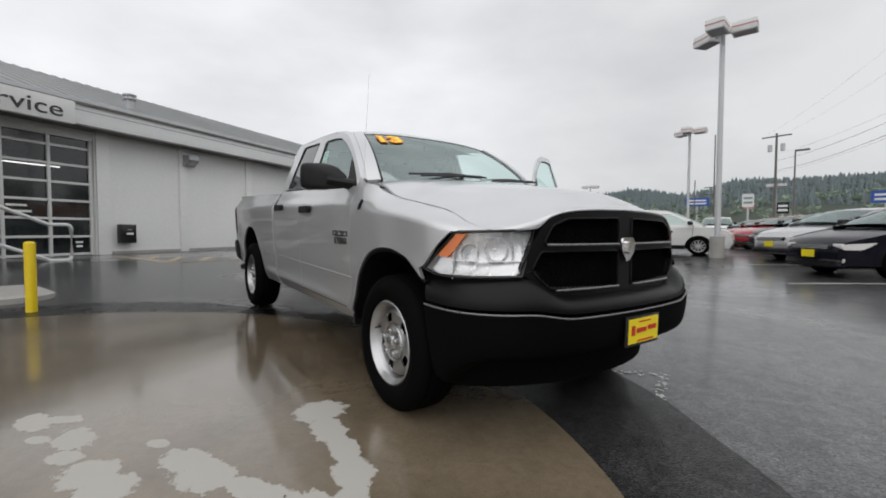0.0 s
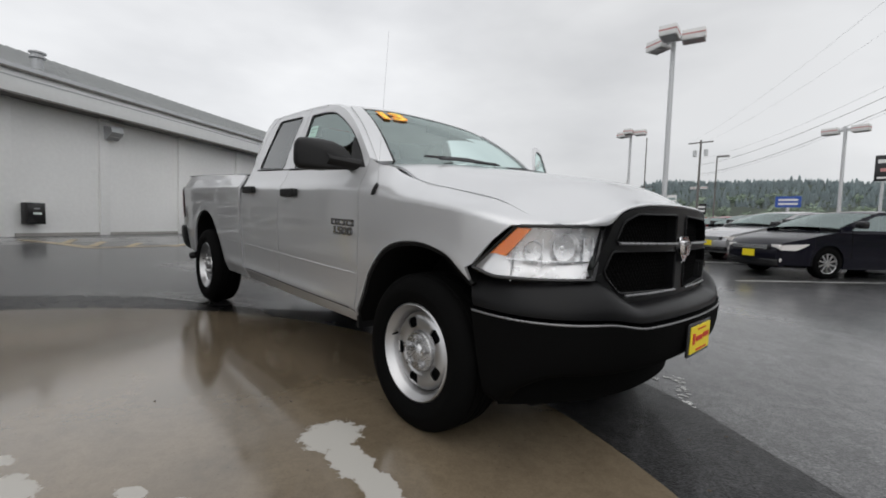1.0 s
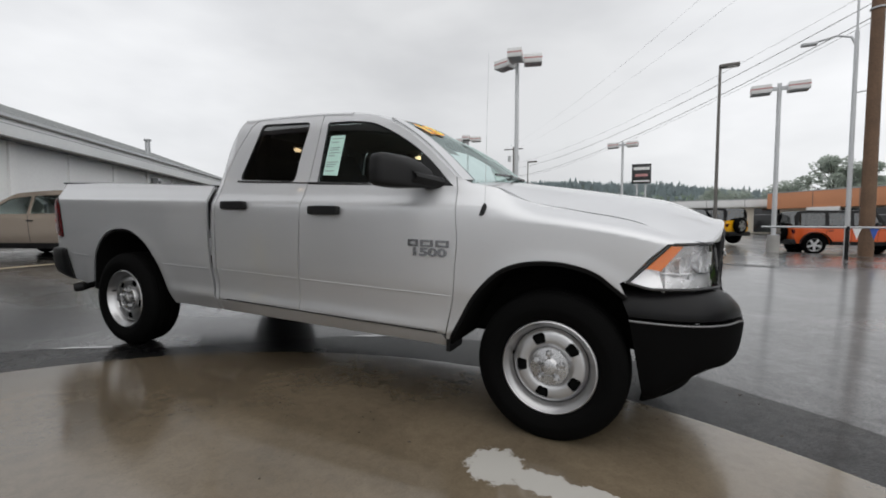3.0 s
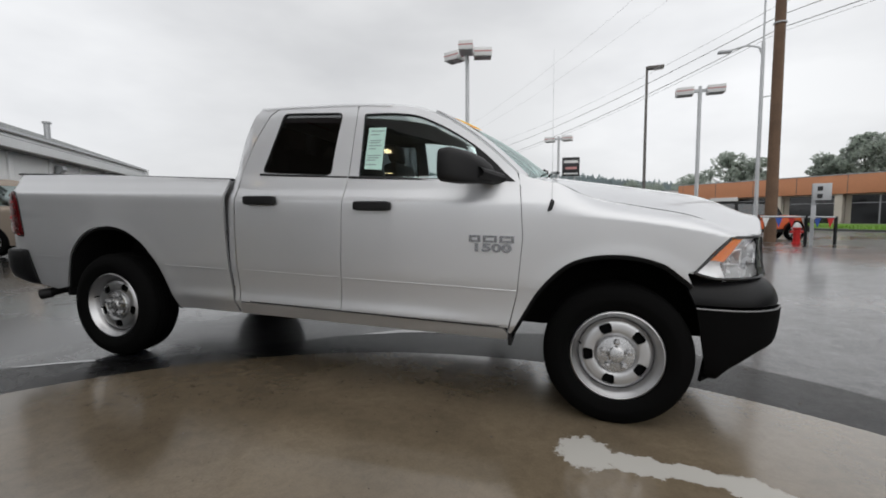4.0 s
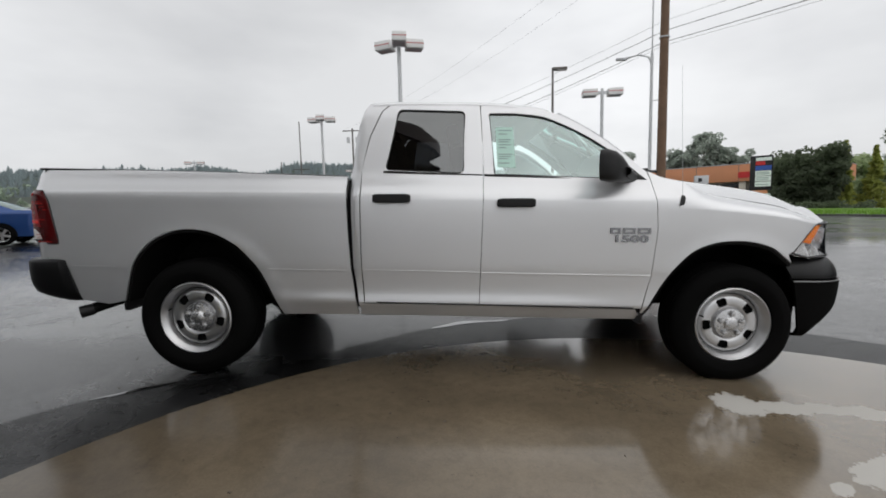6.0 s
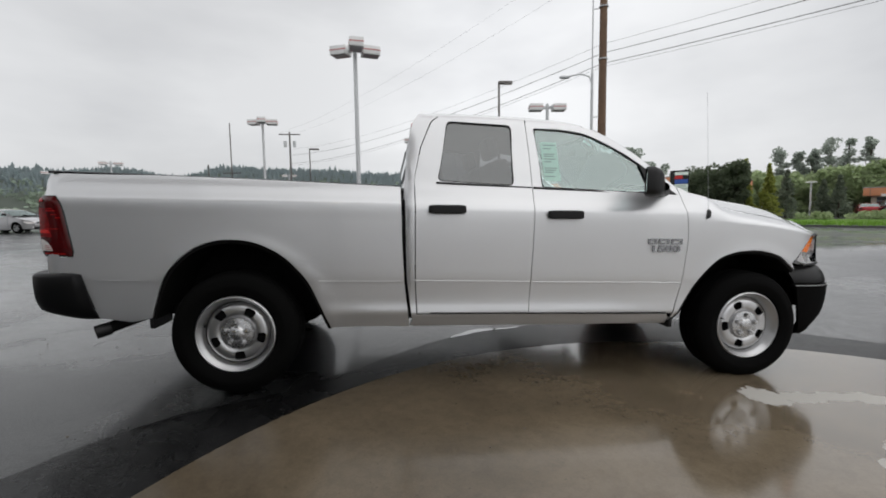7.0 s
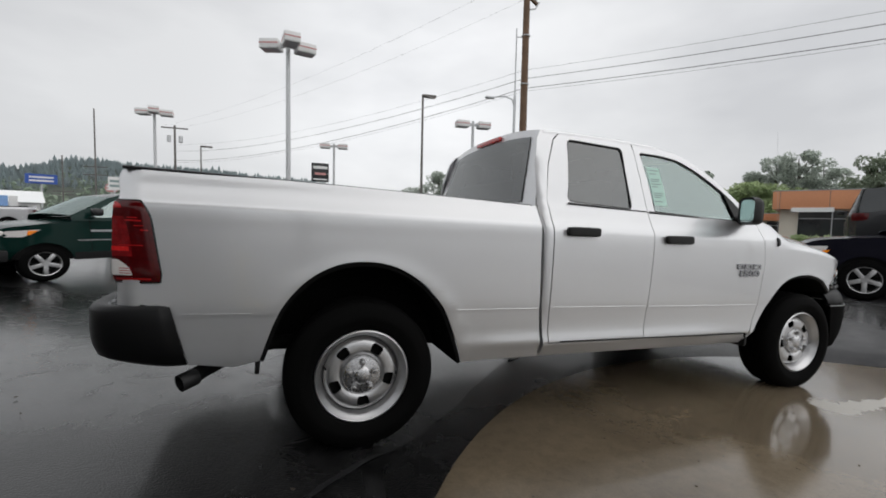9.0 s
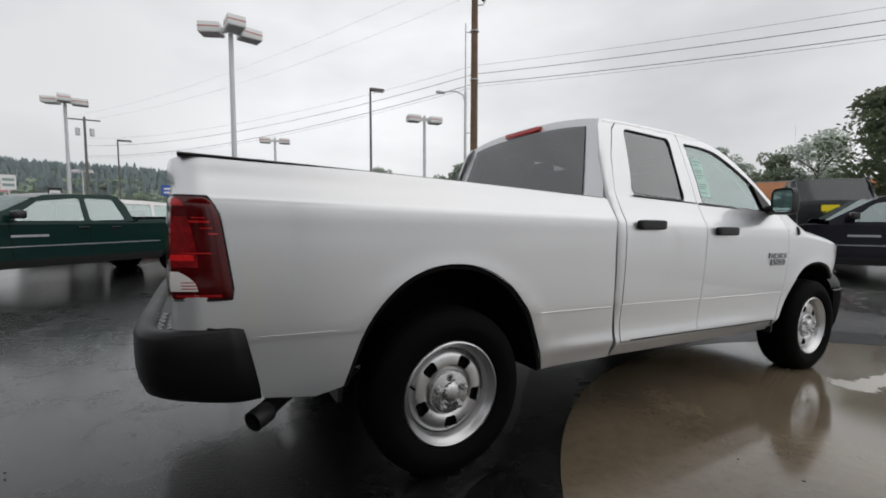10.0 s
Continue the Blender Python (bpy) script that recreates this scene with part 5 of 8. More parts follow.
def hood_at(u, v):
    t = 2 * v - 1
    xf = 2.612 - 0.085 * t * t - 0.08 * t ** 6
    xb = 1.405 - 0.165 * t * t + 0.04 * abs(t) ** 6
    x = xb + (xf - xb) * u
    ye = hood_y(x) - 0.003
    a = abs(t)
    g = 1 - a ** 2.5
    ze = hood_edge_z(x) + 0.004
    zc = hood_top_z(x)
    z = ze + (zc - ze) * g + 0.012 * (1 - a * a)
    k = max(0.0, (u - 0.74) / 0.26) ** 2
    return (x, ye * t, z * (1 - k) + min(z, lip_z(ye * a)) * k)


part("hood", thicken(grid(bmesh.new(), 36, 60, hood_at), 0.015), M["silver"], truck)
nose_z = lerp_table([0.0, 0.30, 0.46, 0.55, 0.605, 0.66, 0.84], [1.180, 1.172, 1.156, 1.126, 1.080, 1.070, 1.066])


def nose_at(u, v):
    p = hood_at(1.0, u)
    low = min(nose_z(abs(p[1])), p[2] - 0.002)
    return (p[0] + 0.006 * math.sin(math.pi * min(1, v * 0.8)) + 0.004 * v, p[1], p[2] + (low - p[2]) * v)


part("hood_nose", grid(bmesh.new(), 72, 6, nose_at), M["silver"], truck)
for s in (-1, 1):
    # flange of the fender under the hood's edge
    part("fender_flange", grid(bmesh.new(), 30, 3, lambda u, v: (1.24 + 1.21 * u, s * (hood_y(1.24 + 1.21 * u) + 0.004 - 0.10 * v), hood_edge_z(1.24 + 1.21 * u) - 0.008 - 0.02 * v)), M["silver"], truck)

# headlamps
for s in (-1, 1):
    def lamp_face(u, v, lift=0.0, s=s):
        # u from the outer tip to the grille, v up
        xo = 2.135 + 0.150 * v
        yo = 0.975 - 0.050 * v
        xi, yi = 2.548 - 0.02 * v, 0.705 - 0.10 * v
        bulge = math.sin(math.pi * u)
        x = xo + (xi - xo) * u + 0.055 * bulge
        y = yo + (yi - yo) * u + 0.060 * bulge
        z0 = 0.866 - 0.028 * min(1, u * 6) + 0.012 * u
        z1 = 1.052 + 0.018 * u
        n = Vector((0.6, s * 0.75 * (1 - 0.5 * u), 0.1)).normalized()
        zz = z0 + (z1 - z0) * v
        if u < 0.06:
            zz = z0 + (z1 - z0) * v * (0.85 + 2.5 * u)
        return Vector((x, s * y, zz)) + n * lift
    lamp = part("headlamp", thicken(grid(bmesh.new(), 28, 12, lambda u, v: lamp_face(u, v, -0.028 - 0.030 * math.sin(math.pi * u) * math.sin(math.pi * v))), 0.004), M["reflector"], truck, "clear headlamp with an amber side marker", smooth=50)
    part("lens", grid(bmesh.new(), 20, 10, lambda u, v: lamp_face(u, v, 0.0)), M["lens"], lamp)
    part("bezel", tube(bmesh.new(), [lamp_face(k / 16, 0.0) for k in range(17)] + [lamp_face(1, k / 6) for k in range(1, 7)] + [lamp_face(1 - k / 16, 1.0) for k in range(1, 17)] + [lamp_face(0, 1 - k / 6) for k in range(1, 7)], 0.008, 6), M["gloss_black"], lamp)
    part("amber_marker", thicken(grid(bmesh.new(), 5, 6, lambda u, v: lamp_face(0.02 + (0.14 + 0.06 * v) * u, 0.40 + 0.56 * v, -0.004)), 0.01), M["amber"], lamp)
    for uc, vc, r in ((0.66, 0.60, 0.062), (0.37, 0.52, 0.046)):
        c = lamp_face(uc, vc, -0.040)
        bm = bmesh.new()
        lathe(bm, [(r, 0.016), (r * 0.97, 0.012), (r * 0.8, -0.012), (r * 0.5, -0.032), (r * 0.2, -0.040), (0.16 * r, -0.012), (0.001, -0.008)], 28)
        part("bulb_bowl", bm, M["reflector"], lamp, at=Matrix.Translation(c) @ Matrix.Rotation(radians(66 if s < 0 else 114), 4, "Z"))
    part("shelf", thicken(grid(bmesh.new(), 16, 2, lambda u, v: lamp_face(0.18 + 0.80 * u, 0.37 - 0.03 * u, -0.012 - 0.022 * v)), 0.004), M["chrome"], lamp)
    for k in range(5):
        part("rib", newbox(-0.002, 0.002, -0.012, 0.012, -0.060, 0.060), M["reflector"], lamp, at=Matrix.Translation(lamp_face((0.19, 0.47, 0.27, 0.87, 0.97)[k], (0.5, 0.5, 0.22, 0.5, 0.5)[k], -0.034)) @ Matrix.Rotation(radians(-40 * s), 4, "Z"))
# grille
G_OUT = [(0.0, 1.176), (0.30, 1.168), (0.46, 1.152), (0.55, 1.122), (0.605, 1.070), (0.650, 0.985), (0.700, 0.890), (0.695, 0.860), (0.60, 0.785), (0.48, 0.712), (0.30, 0.705), (0.0, 0.702)]


def grille_x(y, z, out=0.0):
    return 2.628 - 0.16 * abs(y) ** 2 - 0.10 * abs(y) ** 6 + out + 0.03 * (1.0 - z)


def mirror_loop(half):
    return list(half) + [(-p[0], p[1]) for p in half[::-1] if abs(p[0]) > 1e-6]


def front_sheet(name, outer, holes, out, mat, parent, thick=0.05, step=0.07, label=""):
    """A panel across the nose: outline (y, z) laid on the grille's curve."""
    mesh = sheet(name, [(p[0], p[1]) for p in outer], holes, lambda y, z: grille_x(y, z, out), 1, mat, step, thick)
    turn = Matrix(((0, 1, 0, 0), (1, 0, 0, 0), (0, 0, 1, 0), (0, 0, 0, 1)))
    mesh.transform(turn)
    mesh.flip_normals()
    return part(name, mesh, mat, parent, label)


H_UP = [(0.062, 1.138), (0.44, 1.128), (0.535, 1.092), (0.585, 1.004), (0.062, 0.998)]
H_LO = [(0.062, 0.966), (0.600, 0.966), (0.645, 0.886), (0.636, 0.862), (0.55, 0.788), (0.062, 0.776)]
grille_holes = [rounded(h, 0.02, 3) for h in (H_UP, H_LO)] + [rounded([(-p[0], p[1]) for p in h][::-1], 0.02, 3) for h in (H_UP, H_LO)]
grille = front_sheet("grille", mirror_loop(G_OUT), grille_holes, 0.0, M["black_plastic"], truck, 0.07, label="black crosshair grille with a mesh insert")
grille.data.materials[0] = M["bumper"]
for s in (1, -1):
    loop = [(0.50 * s, 0.70), (0.715 * s, 0.74), (0.705 * s, 0.86), (0.60 * s, 0.87)]
    front_sheet("lamp_filler", loop if s > 0 else loop[::-1], [], -0.020, M["bumper"], truck, 0.03)
for h in (H_UP, H_LO):
    for s in (1, -1):
        loop = rounded(h, 0.02, 3)
        part("grille_surround", tube(bmesh.new(), [(grille_x(p[0], p[1], 0.002), s * p[0], p[1]) for p in loop + loop[:1]], 0.005, 6), M["bumper"], grille)
        zed = min(p[1] for p in h)
        # pale tube paints the wet gleam on the opening's lower edge
        part("grille_edge_highlight", tube(bmesh.new(), [(grille_x(y / 100, zed, 0.012), s * y / 100, zed + 0.002) for y in range(7, 53 if zed < 0.9 else 58, 5)], 0.0065, 6), M["lip"], grille)
bm = bmesh.new()
random.seed(4)
for i in range(-26, 27):
    for sl in (-1, 1):
        pts = []
        for k in range(13):
            z = 0.765 + 0.38 * k / 12
            y = i * 0.027 + sl * (z - 0.95) * 0.8
            if abs(y) < 0.64 - max(0, z - 1.0) * 0.7:
                pts.append((grille_x(y, z, -0.045), y, z))
        if len(pts) > 2:
            tube(bm, pts, 0.004, 4)
part("grille_mesh", bm, M["rubber"], grille)
part("grille_backing", thicken(grid(bmesh.new(), 12, 6, lambda u, v: (grille_x(-0.6 + 1.2 * u, 0.75 + 0.38 * v, -0.09), -0.6 + 1.2 * u, 0.75 + 0.38 * v)), 0.01), M["dark"], grille)
bm = prism(bmesh.new(), rounded([(-0.050, 0.045), (0.050, 0.045), (0.047, -0.015), (0.0, -0.070), (-0.047, -0.015)], 0.018, 4), "x", 0.0, 0.016)
bmesh.ops.bevel(bm, geom=[e for e in bm.edges if all(v.co.x > 0.01 for v in e.verts)], offset=0.006, segments=2, affect="EDGES")
emblem = part("emblem", bm, M["chrome"], grille, "chrome shield emblem", at=Matrix.Translation((grille_x(0, 0.965, 0.004), 0, 0.980)) @ Matrix.Diagonal((1.2, 1.25, 1.2, 1)))
part("emblem_boss", prism(bmesh.new(), rounded([(-0.03, 0.028), (0.03, 0.028), (0.016, -0.03), (-0.016, -0.03)], 0.012, 3), "x", 0.016, 0.030), M["chrome"], emblem)

# front bumper
bump_plan = [(2.150, 0.976), (2.25, 0.980), (2.36, 0.966), (2.46, 0.922), (2.55, 0.842), (2.618, 0.73), (2.672, 0.58), (2.706, 0.40), (2.724, 0.20), (2.730, 0.0)]
bump_line = curve_through(bump_plan, 5)
bump_line = bump_line + [(p[0], -p[1]) for p in bump_line[-2::-1]]


def bumper_sweep(profile, name, mat, label="", thick=0.02):
    """Sweeps a profile of (inset, height, side height) round the nose."""
    n = len(bump_line)

    def at(u, v):
        i = round(u * (n - 1))
        a, b = Vector(bump_line[max(0, i - 1)]), Vector(bump_line[min(n - 1, i + 1)])
        d = (b - a).normalized()
        nrm = Vector((-d.y, d.x))
        if nrm.dot(Vector(bump_line[i]) - Vector((1.9, 0))) < 0:
            nrm = -nrm
        inset, zc, zs = profile[round(v * (len(profile) - 1))]
        k = smooth01(abs(bump_line[i][1]), 0.48, 0.72) if zc > 0.62 else smooth01(bump_line[i][0], 2.56, 2.20)
        p = Vector(bump_line[i]) - nrm * inset
        z = zc + (zs - zc) * k
        end = smooth01(bump_line[i][0], 2.36, 2.15)
        return (p.x + end * ((0.70 - z) * 0.20 if z < 0.70 else (0.70 - z) * 0.45), p.y, z)
    return part(name, thicken(grid(bmesh.new(), n - 1, len(profile) - 1, at), thick), mat, truck, label, smooth=40)


bumper_f = bumper_sweep([(0.185, 0.735, 0.870), (0.15, 0.744, 0.864), (0.095, 0.746, 0.846), (0.050, 0.738, 0.812), (0.022, 0.724, 0.775), (0.008, 0.708, 0.742), (0.002, 0.690, 0.714), (0.004, 0.676, 0.702), (0.020, 0.668, 0.694), (0.030, 0.660, 0.688)], "front_bumper", M["bumper"], "black moulded front bumper with a yellow plate")
# skirt and air dam take tyre black to stand in for shade below
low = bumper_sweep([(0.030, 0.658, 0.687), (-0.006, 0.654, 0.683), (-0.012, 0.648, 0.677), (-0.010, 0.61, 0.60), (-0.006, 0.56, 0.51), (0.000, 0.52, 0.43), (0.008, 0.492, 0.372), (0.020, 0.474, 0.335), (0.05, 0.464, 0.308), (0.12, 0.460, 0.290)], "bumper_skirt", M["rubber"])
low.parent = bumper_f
# pale tube along the ledge paints its reflection of the sky
lip_pts = []
for i in range(0, len(bump_line)):
    x, y = bump_line[i]
    k = smooth01(abs(y), 0.48, 0.72)
    d = Vector((x - 1.9, y)).normalized() * 0.009
    lip_pts.append((x + d.x, y + d.y, 0.656 + 0.029 * k))
part("bumper_lip_highlight", tube(bmesh.new(), lip_pts, 0.0045, 6), M["lip"], bumper_f)
part("air_dam", thicken(grid(bmesh.new(), 24, 3, lambda u, v: (2.56 - 0.30 * abs(2 * u - 1) ** 2.4 - 0.03 * v, -0.86 + 1.72 * u, 0.47 - 0.21 * v)), 0.015), M["rubber"], bumper_f)
plate = part("number_plate", newbox(2.742, 2.756, -0.155, 0.155, 0.475, 0.635, 0.006), M["gloss_black"], bumper_f, "yellow dealer plate with red lettering bars")
part("plate_face", newbox(2.756, 2.760, -0.138, 0.138, 0.492, 0.620), M["plate_yellow"], plate)
for y0, y1, z0, z1 in ((-0.115, -0.085, 0.562, 0.612), (-0.07, 0.02, 0.572, 0.596), (0.035, 0.115, 0.578, 0.602), (-0.06, 0.09, 0.526, 0.534), (-0.05, 0.06, 0.626, 0.632)):
    part("lettering_bar", newbox(2.760, 2.763, y0, y1, z0 - 0.026, z1 - 0.026), M["red_ink"], plate)


# wheels
WHEEL_FACE = []


def wheel_face():
    """A turned steel disc with five slots whose corners are cut off."""
    bm = bmesh.new()
    levels = [(0.080, 0.066), (0.098, 0.070), (0.110, 0.080), (0.120, 0.085), (0.130, 0.087), (0.165, 0.087), (0.176, 0.083), (0.186, 0.076), (0.197, 0.060)]
    per = [-0.628, -0.50, -0.38, -0.215, -0.15, -0.055, 0.055, 0.15, 0.215, 0.38, 0.50]
    angles = [2 * math.pi * k / 5 + 0.32 + a for k in range(5) for a in per]
    vs = [[bm.verts.new((r * math.cos(a), -w, r * math.sin(a))) for a in angles] for r, w in levels]
    n = len(angles)
    for i in range(len(levels) - 1):
        for j in range(n):
            q = (vs[i][j], vs[i][(j + 1) % n], vs[i + 1][(j + 1) % n], vs[i + 1][j])
            m = j % 11
            if 3 <= i <= 5 and 3 <= m <= 7:
                if i == 3 and m == 3:
                    bm.faces.new((q[0], q[1], q[3]))
                elif i == 3 and m == 7:
                    bm.faces.new((q[0], q[1], q[2]))
                elif i == 5 and m == 3:
                    bm.faces.new((q[0], q[2], q[3]))
                elif i == 5 and m == 7:
                    bm.faces.new((q[1], q[2], q[3]))
                continue
            bm.faces.new(q)
    bmesh.ops.recalc_face_normals(bm, faces=bm.faces)
    thicken(bm, 0.008)
    mesh = bpy.data.meshes.new("wheel_face")
    bm.to_mesh(mesh)
    bm.free()
    return finish(mesh, M["steel"], 40)


def wheel(parent, x, s, steer=0.0, roll=0.0):
    """A tyre on a five-slot steel wheel with a bright centre cap."""
    piv = part("wheel", lathe(bmesh.new(), [(0.20, -0.13), (0.225, -0.12), (0.23, -0.05), (0.23, 0.06)], 40, side=-1), M["dark"], parent, "silver steel wheel with a black tyre", at=Matrix.Translation((x, s * TRACK, HUB_Z)) @ Matrix.Rotation(radians(steer), 4, "Z") @ Matrix.Rotation(0 if s < 0 else math.pi, 4, "Z"))
    prof = [(0.245, -0.105), (0.252, -0.125), (0.30, -0.142), (0.345, -0.138), (0.372, -0.120), (0.384, -0.104), (0.389, -0.092), (0.391, -0.076), (0.383, -0.073), (0.383, -0.066), (0.392, -0.063), (0.3935, -0.022), (0.385, -0.019), (0.385, -0.012), (0.394, -0.009), (0.394, 0.009), (0.385, 0.012), (0.385, 0.019), (0.3935, 0.022), (0.392, 0.063), (0.383, 0.066), (0.383, 0.073), (0.391, 0.076), (0.389, 0.092), (0.384, 0.104), (0.372, 0.120), (0.345, 0.138), (0.318, 0.143), (0.312, 0.1445), (0.300, 0.143), (0.262, 0.133), (0.250, 0.125), (0.2455, 0.115), (0.2445, 0.098)]
    tyre = part("tyre", lathe(bmesh.new(), prof, 64, side=-1), M["rubber"], piv, smooth=50)
    rim = part("rim", lathe(bmesh.new(), [(0.231, 0.05), (0.2475, 0.100), (0.2475, 0.116), (0.243, 0.124), (0.236, 0.126), (0.231, 0.121), (0.228, 0.112), (0.222, 0.108), (0.219, 0.100), (0.213, 0.096), (0.210, 0.082), (0.203, 0.070), (0.1975, 0.052), (0.197, 0.03)], 56, side=-1), M["steel"], piv, smooth=50)

    if not WHEEL_FACE:
        WHEEL_FACE.append(wheel_face())
    part("wheel_face", WHEEL_FACE[0], None, piv, at=Matrix.Rotation(radians(roll), 4, "Y"))
    # dark disc close behind the slots, added to give them shaded depth
    part("slot_backing", lathe(bmesh.new(), [(0.185, -0.02), (0.185, 0.050), (0.001, 0.050)], 32, side=-1), M["dark"], piv)
    cap = part("centre_cap", lathe(bmesh.new(), [(0.104, 0.066), (0.103, 0.086), (0.097, 0.094), (0.080, 0.098), (0.050, 0.104), (0.042, 0.113), (0.030, 0.118), (0.014, 0.120), (0.001, 0.121)], 32, side=-1), M["cap"], piv, "bright ribbed centre cap")
    for k in range(5):
        a = 2 * math.pi * k / 5 + radians(18)
        part("lug", lathe(bmesh.new(), [(0.0185, 0.086), (0.0178, 0.112), (0.013, 0.123), (0.001, 0.125)], 10, side=-1), M["cap"], cap, at=Matrix.Translation((0.071 * math.cos(a), 0, 0.071 * math.sin(a))))
    part("valve", rod(bmesh.new(), (0.20 * math.cos(2.9), -0.075, 0.20 * math.sin(2.9)), (0.193 * math.cos(2.9), -0.115, 0.193 * math.sin(2.9)), 0.005, 0.004, 6), M["rubber"], piv)
    return piv


for sx, st, roll in ((WHEEL_X, -1.0, -23.0), (-WHEEL_X, 0.0, 31.0)):
    for s in (-1, 1):
        wheel(truck, sx, s, st, roll)

# wheel housings, flaps, chassis
for cx, arch in ((WHEEL_X, ARCH_F), (-WHEEL_X, ARCH_R)):
    for s in (-1, 1):
        bm = grid(bmesh.new(), len(arch) - 1, 3, lambda u, v: (arch[round(u * (len(arch) - 1))][0], s * ((body_w if cx > 0 else bed_w)(*arch[round(u * (len(arch) - 1))]) - 0.012 - 0.47 * v), arch[round(u * (len(arch) - 1))][1] - 0.004))
        part("wheel_housing", thicken(bm, 0.02), M["dark"], truck)
        part("housing_back", prism(bmesh.new(), [(p[0], p[1]) for p in arch], "y", s * 0.50, s * 0.52), M["dark"], truck)
        # thin black lip round the arch
        part("arch_lip", tube(bmesh.new(), [(p[0], s * (body_w(*p) - 0.014), p[1] - 0.006) for p in arch], 0.006, 6), M["black_plastic"], truck)
for s in (-1, 1):
    part("mud_flap", prism(bmesh.new(), rounded([(s * 0.70, 0.74), (s * 0.945, 0.74), (s * 0.94, 0.425), (s * 0.70, 0.425)], 0.02), "x", -2.305, -2.285), M["black_plastic"], truck)
    part("mud_flap", prism(bmesh.new(), rounded([(s * 0.74, 0.54), (s * 0.945, 0.54), (s * 0.94, 0.375), (s * 0.74, 0.375)], 0.02), "x", 1.19, 1.21), M["black_plastic"], truck)
    part("frame_rail", newbox(-2.75, 2.45, s * 0.42, s * 0.50, 0.42, 0.56, 0.01), M["dark"], truck)
    part("rocker_inner", newbox(-0.66, 1.17, s * 0.80, s * 0.87, 0.40, 0.60), M["dark"], truck)
for x in (WHEEL_X, -WHEEL_X):
    part("axle", rod(bmesh.new(), (x, -0.82, 0.395), (x, 0.82, 0.395), 0.05, seg=14), M["dark"], truck)
part("differential", lathe(bmesh.new(), [(0.001, -0.16), (0.11, -0.13), (0.16, -0.03), (0.16, 0.05), (0.11, 0.13), (0.001, 0.16)], 18), M["dark"], truck, at=Matrix.Translation((-WHEEL_X, 0.05, 0.40)))
part("drive_shaft", rod(bmesh.new(), (-1.7, 0.05, 0.42), (0.6, 0.05, 0.50), 0.045, seg=12), M["dark"], truck)
part("gearbox", newbox(0.4, 1.5, -0.22, 0.22, 0.36, 0.62, 0.05), M["dark"], truck)
part("fuel_tank", newbox(-1.15, -0.1, 0.05, 0.41, 0.36, 0.58, 0.05), M["dark"], truck)
part("silencer", newbox(-1.2, -0.5, -0.40, -0.10, 0.38, 0.52, 0.06), M["dark"], truck)
part("floor_pan", newbox(-0.74, 1.25, -0.86, 0.86, 0.58, 0.62), M["dark"], truck)
part("engine_bay", newbox(1.25, 2.48, -0.49, 0.49, 0.56, 1.08), M["dark"], truck)
part("radiator_panel", newbox(2.40, 2.46, -0.68, 0.68, 0.45, 1.06), M["dark"], truck)
part("firewall", newbox(1.20, 1.26, -0.88, 0.88, 0.60, 1.30), M["dark"], truck)


# interior
def car_seat(x, y, wide, rear=False):
    bm = newbox(x - 0.24, x + 0.26, y - wide / 2, y + wide / 2, 0.90, 1.06, 0.05)
    box(bm, -0.07, 0.07, y - wide / 2, y + wide / 2, 0.0, 0.60, 0.05, Matrix.Translation((x - 0.24, 0, 1.0)) @ Matrix.Rotation(radians(-14), 4, "Y"))
    for dy in ((0,) if not rear else (-0.45, 0.45)):
        box(bm, -0.045, 0.045, y + dy - 0.13, y + dy + 0.13, 0.62, 0.78, 0.035, Matrix.Translation((x - 0.24, 0, 1.0)) @ Matrix.Rotation(radians(-14), 4, "Y"))
    return bm


part("seat", car_seat(0.35, -0.42, 0.52), M["seat"], truck, "grey cloth front seat", smooth=50)
part("seat", car_seat(0.35, 0.42, 0.52), M["seat"], truck, "grey cloth front seat", smooth=50)
part("rear_bench", car_seat(-0.16, 0.0, 1.40, True), M["seat"], truck, "grey cloth rear bench", smooth=50)
part("dashboard", grid(bmesh.new(), 10, 16, lambda u, v: (1.30 - 0.36 * u, -0.82 + 1.64 * v, 1.33 - 0.02 * u - 0.25 * smooth01(u, 0.6, 1.0) + 0.04 * math.exp(-((v - 0.75) / 0.12) ** 2) * math.sin(math.pi * u))), M["dash"], truck)
part("dashboard_face", newbox(0.94, 0.98, -0.82, 0.82, 0.85, 1.08), M["dash"], truck)
steer_ring = bmesh.new()
ring = [(0.19 * math.cos(2 * math.pi * k / 28), 0.19 * math.sin(2 * math.pi * k / 28), 0) for k in range(29)]
tube(steer_ring, ring, 0.016, 8)
box(steer_ring, -0.19, 0.19, -0.02, 0.02, -0.02, 0.0)
box(steer_ring, -0.06, 0.06, -0.07, 0.07, -0.03, 0.01, 0.01)
part("steering_wheel", steer_ring, M["dash"], truck, at=Matrix.Translation((0.80, 0.42, 1.24)) @ Matrix.Rotation(radians(-62), 4, "Y"), smooth=60)
part("headliner", grid(bmesh.new(), 8, 8, lambda u, v: (-0.58 + 1.16 * u, -0.68 + 1.36 * v, roof_at(u, v)[2] - 0.035)), material("pale_headliner", (0.55, 0.54, 0.52), 0.9, fine=150, bump=0.1), truck)
part("rear_view_mirror", newbox(0.78, 0.80, -0.12, 0.12, 1.70, 1.76, 0.008), M["dash"], truck)
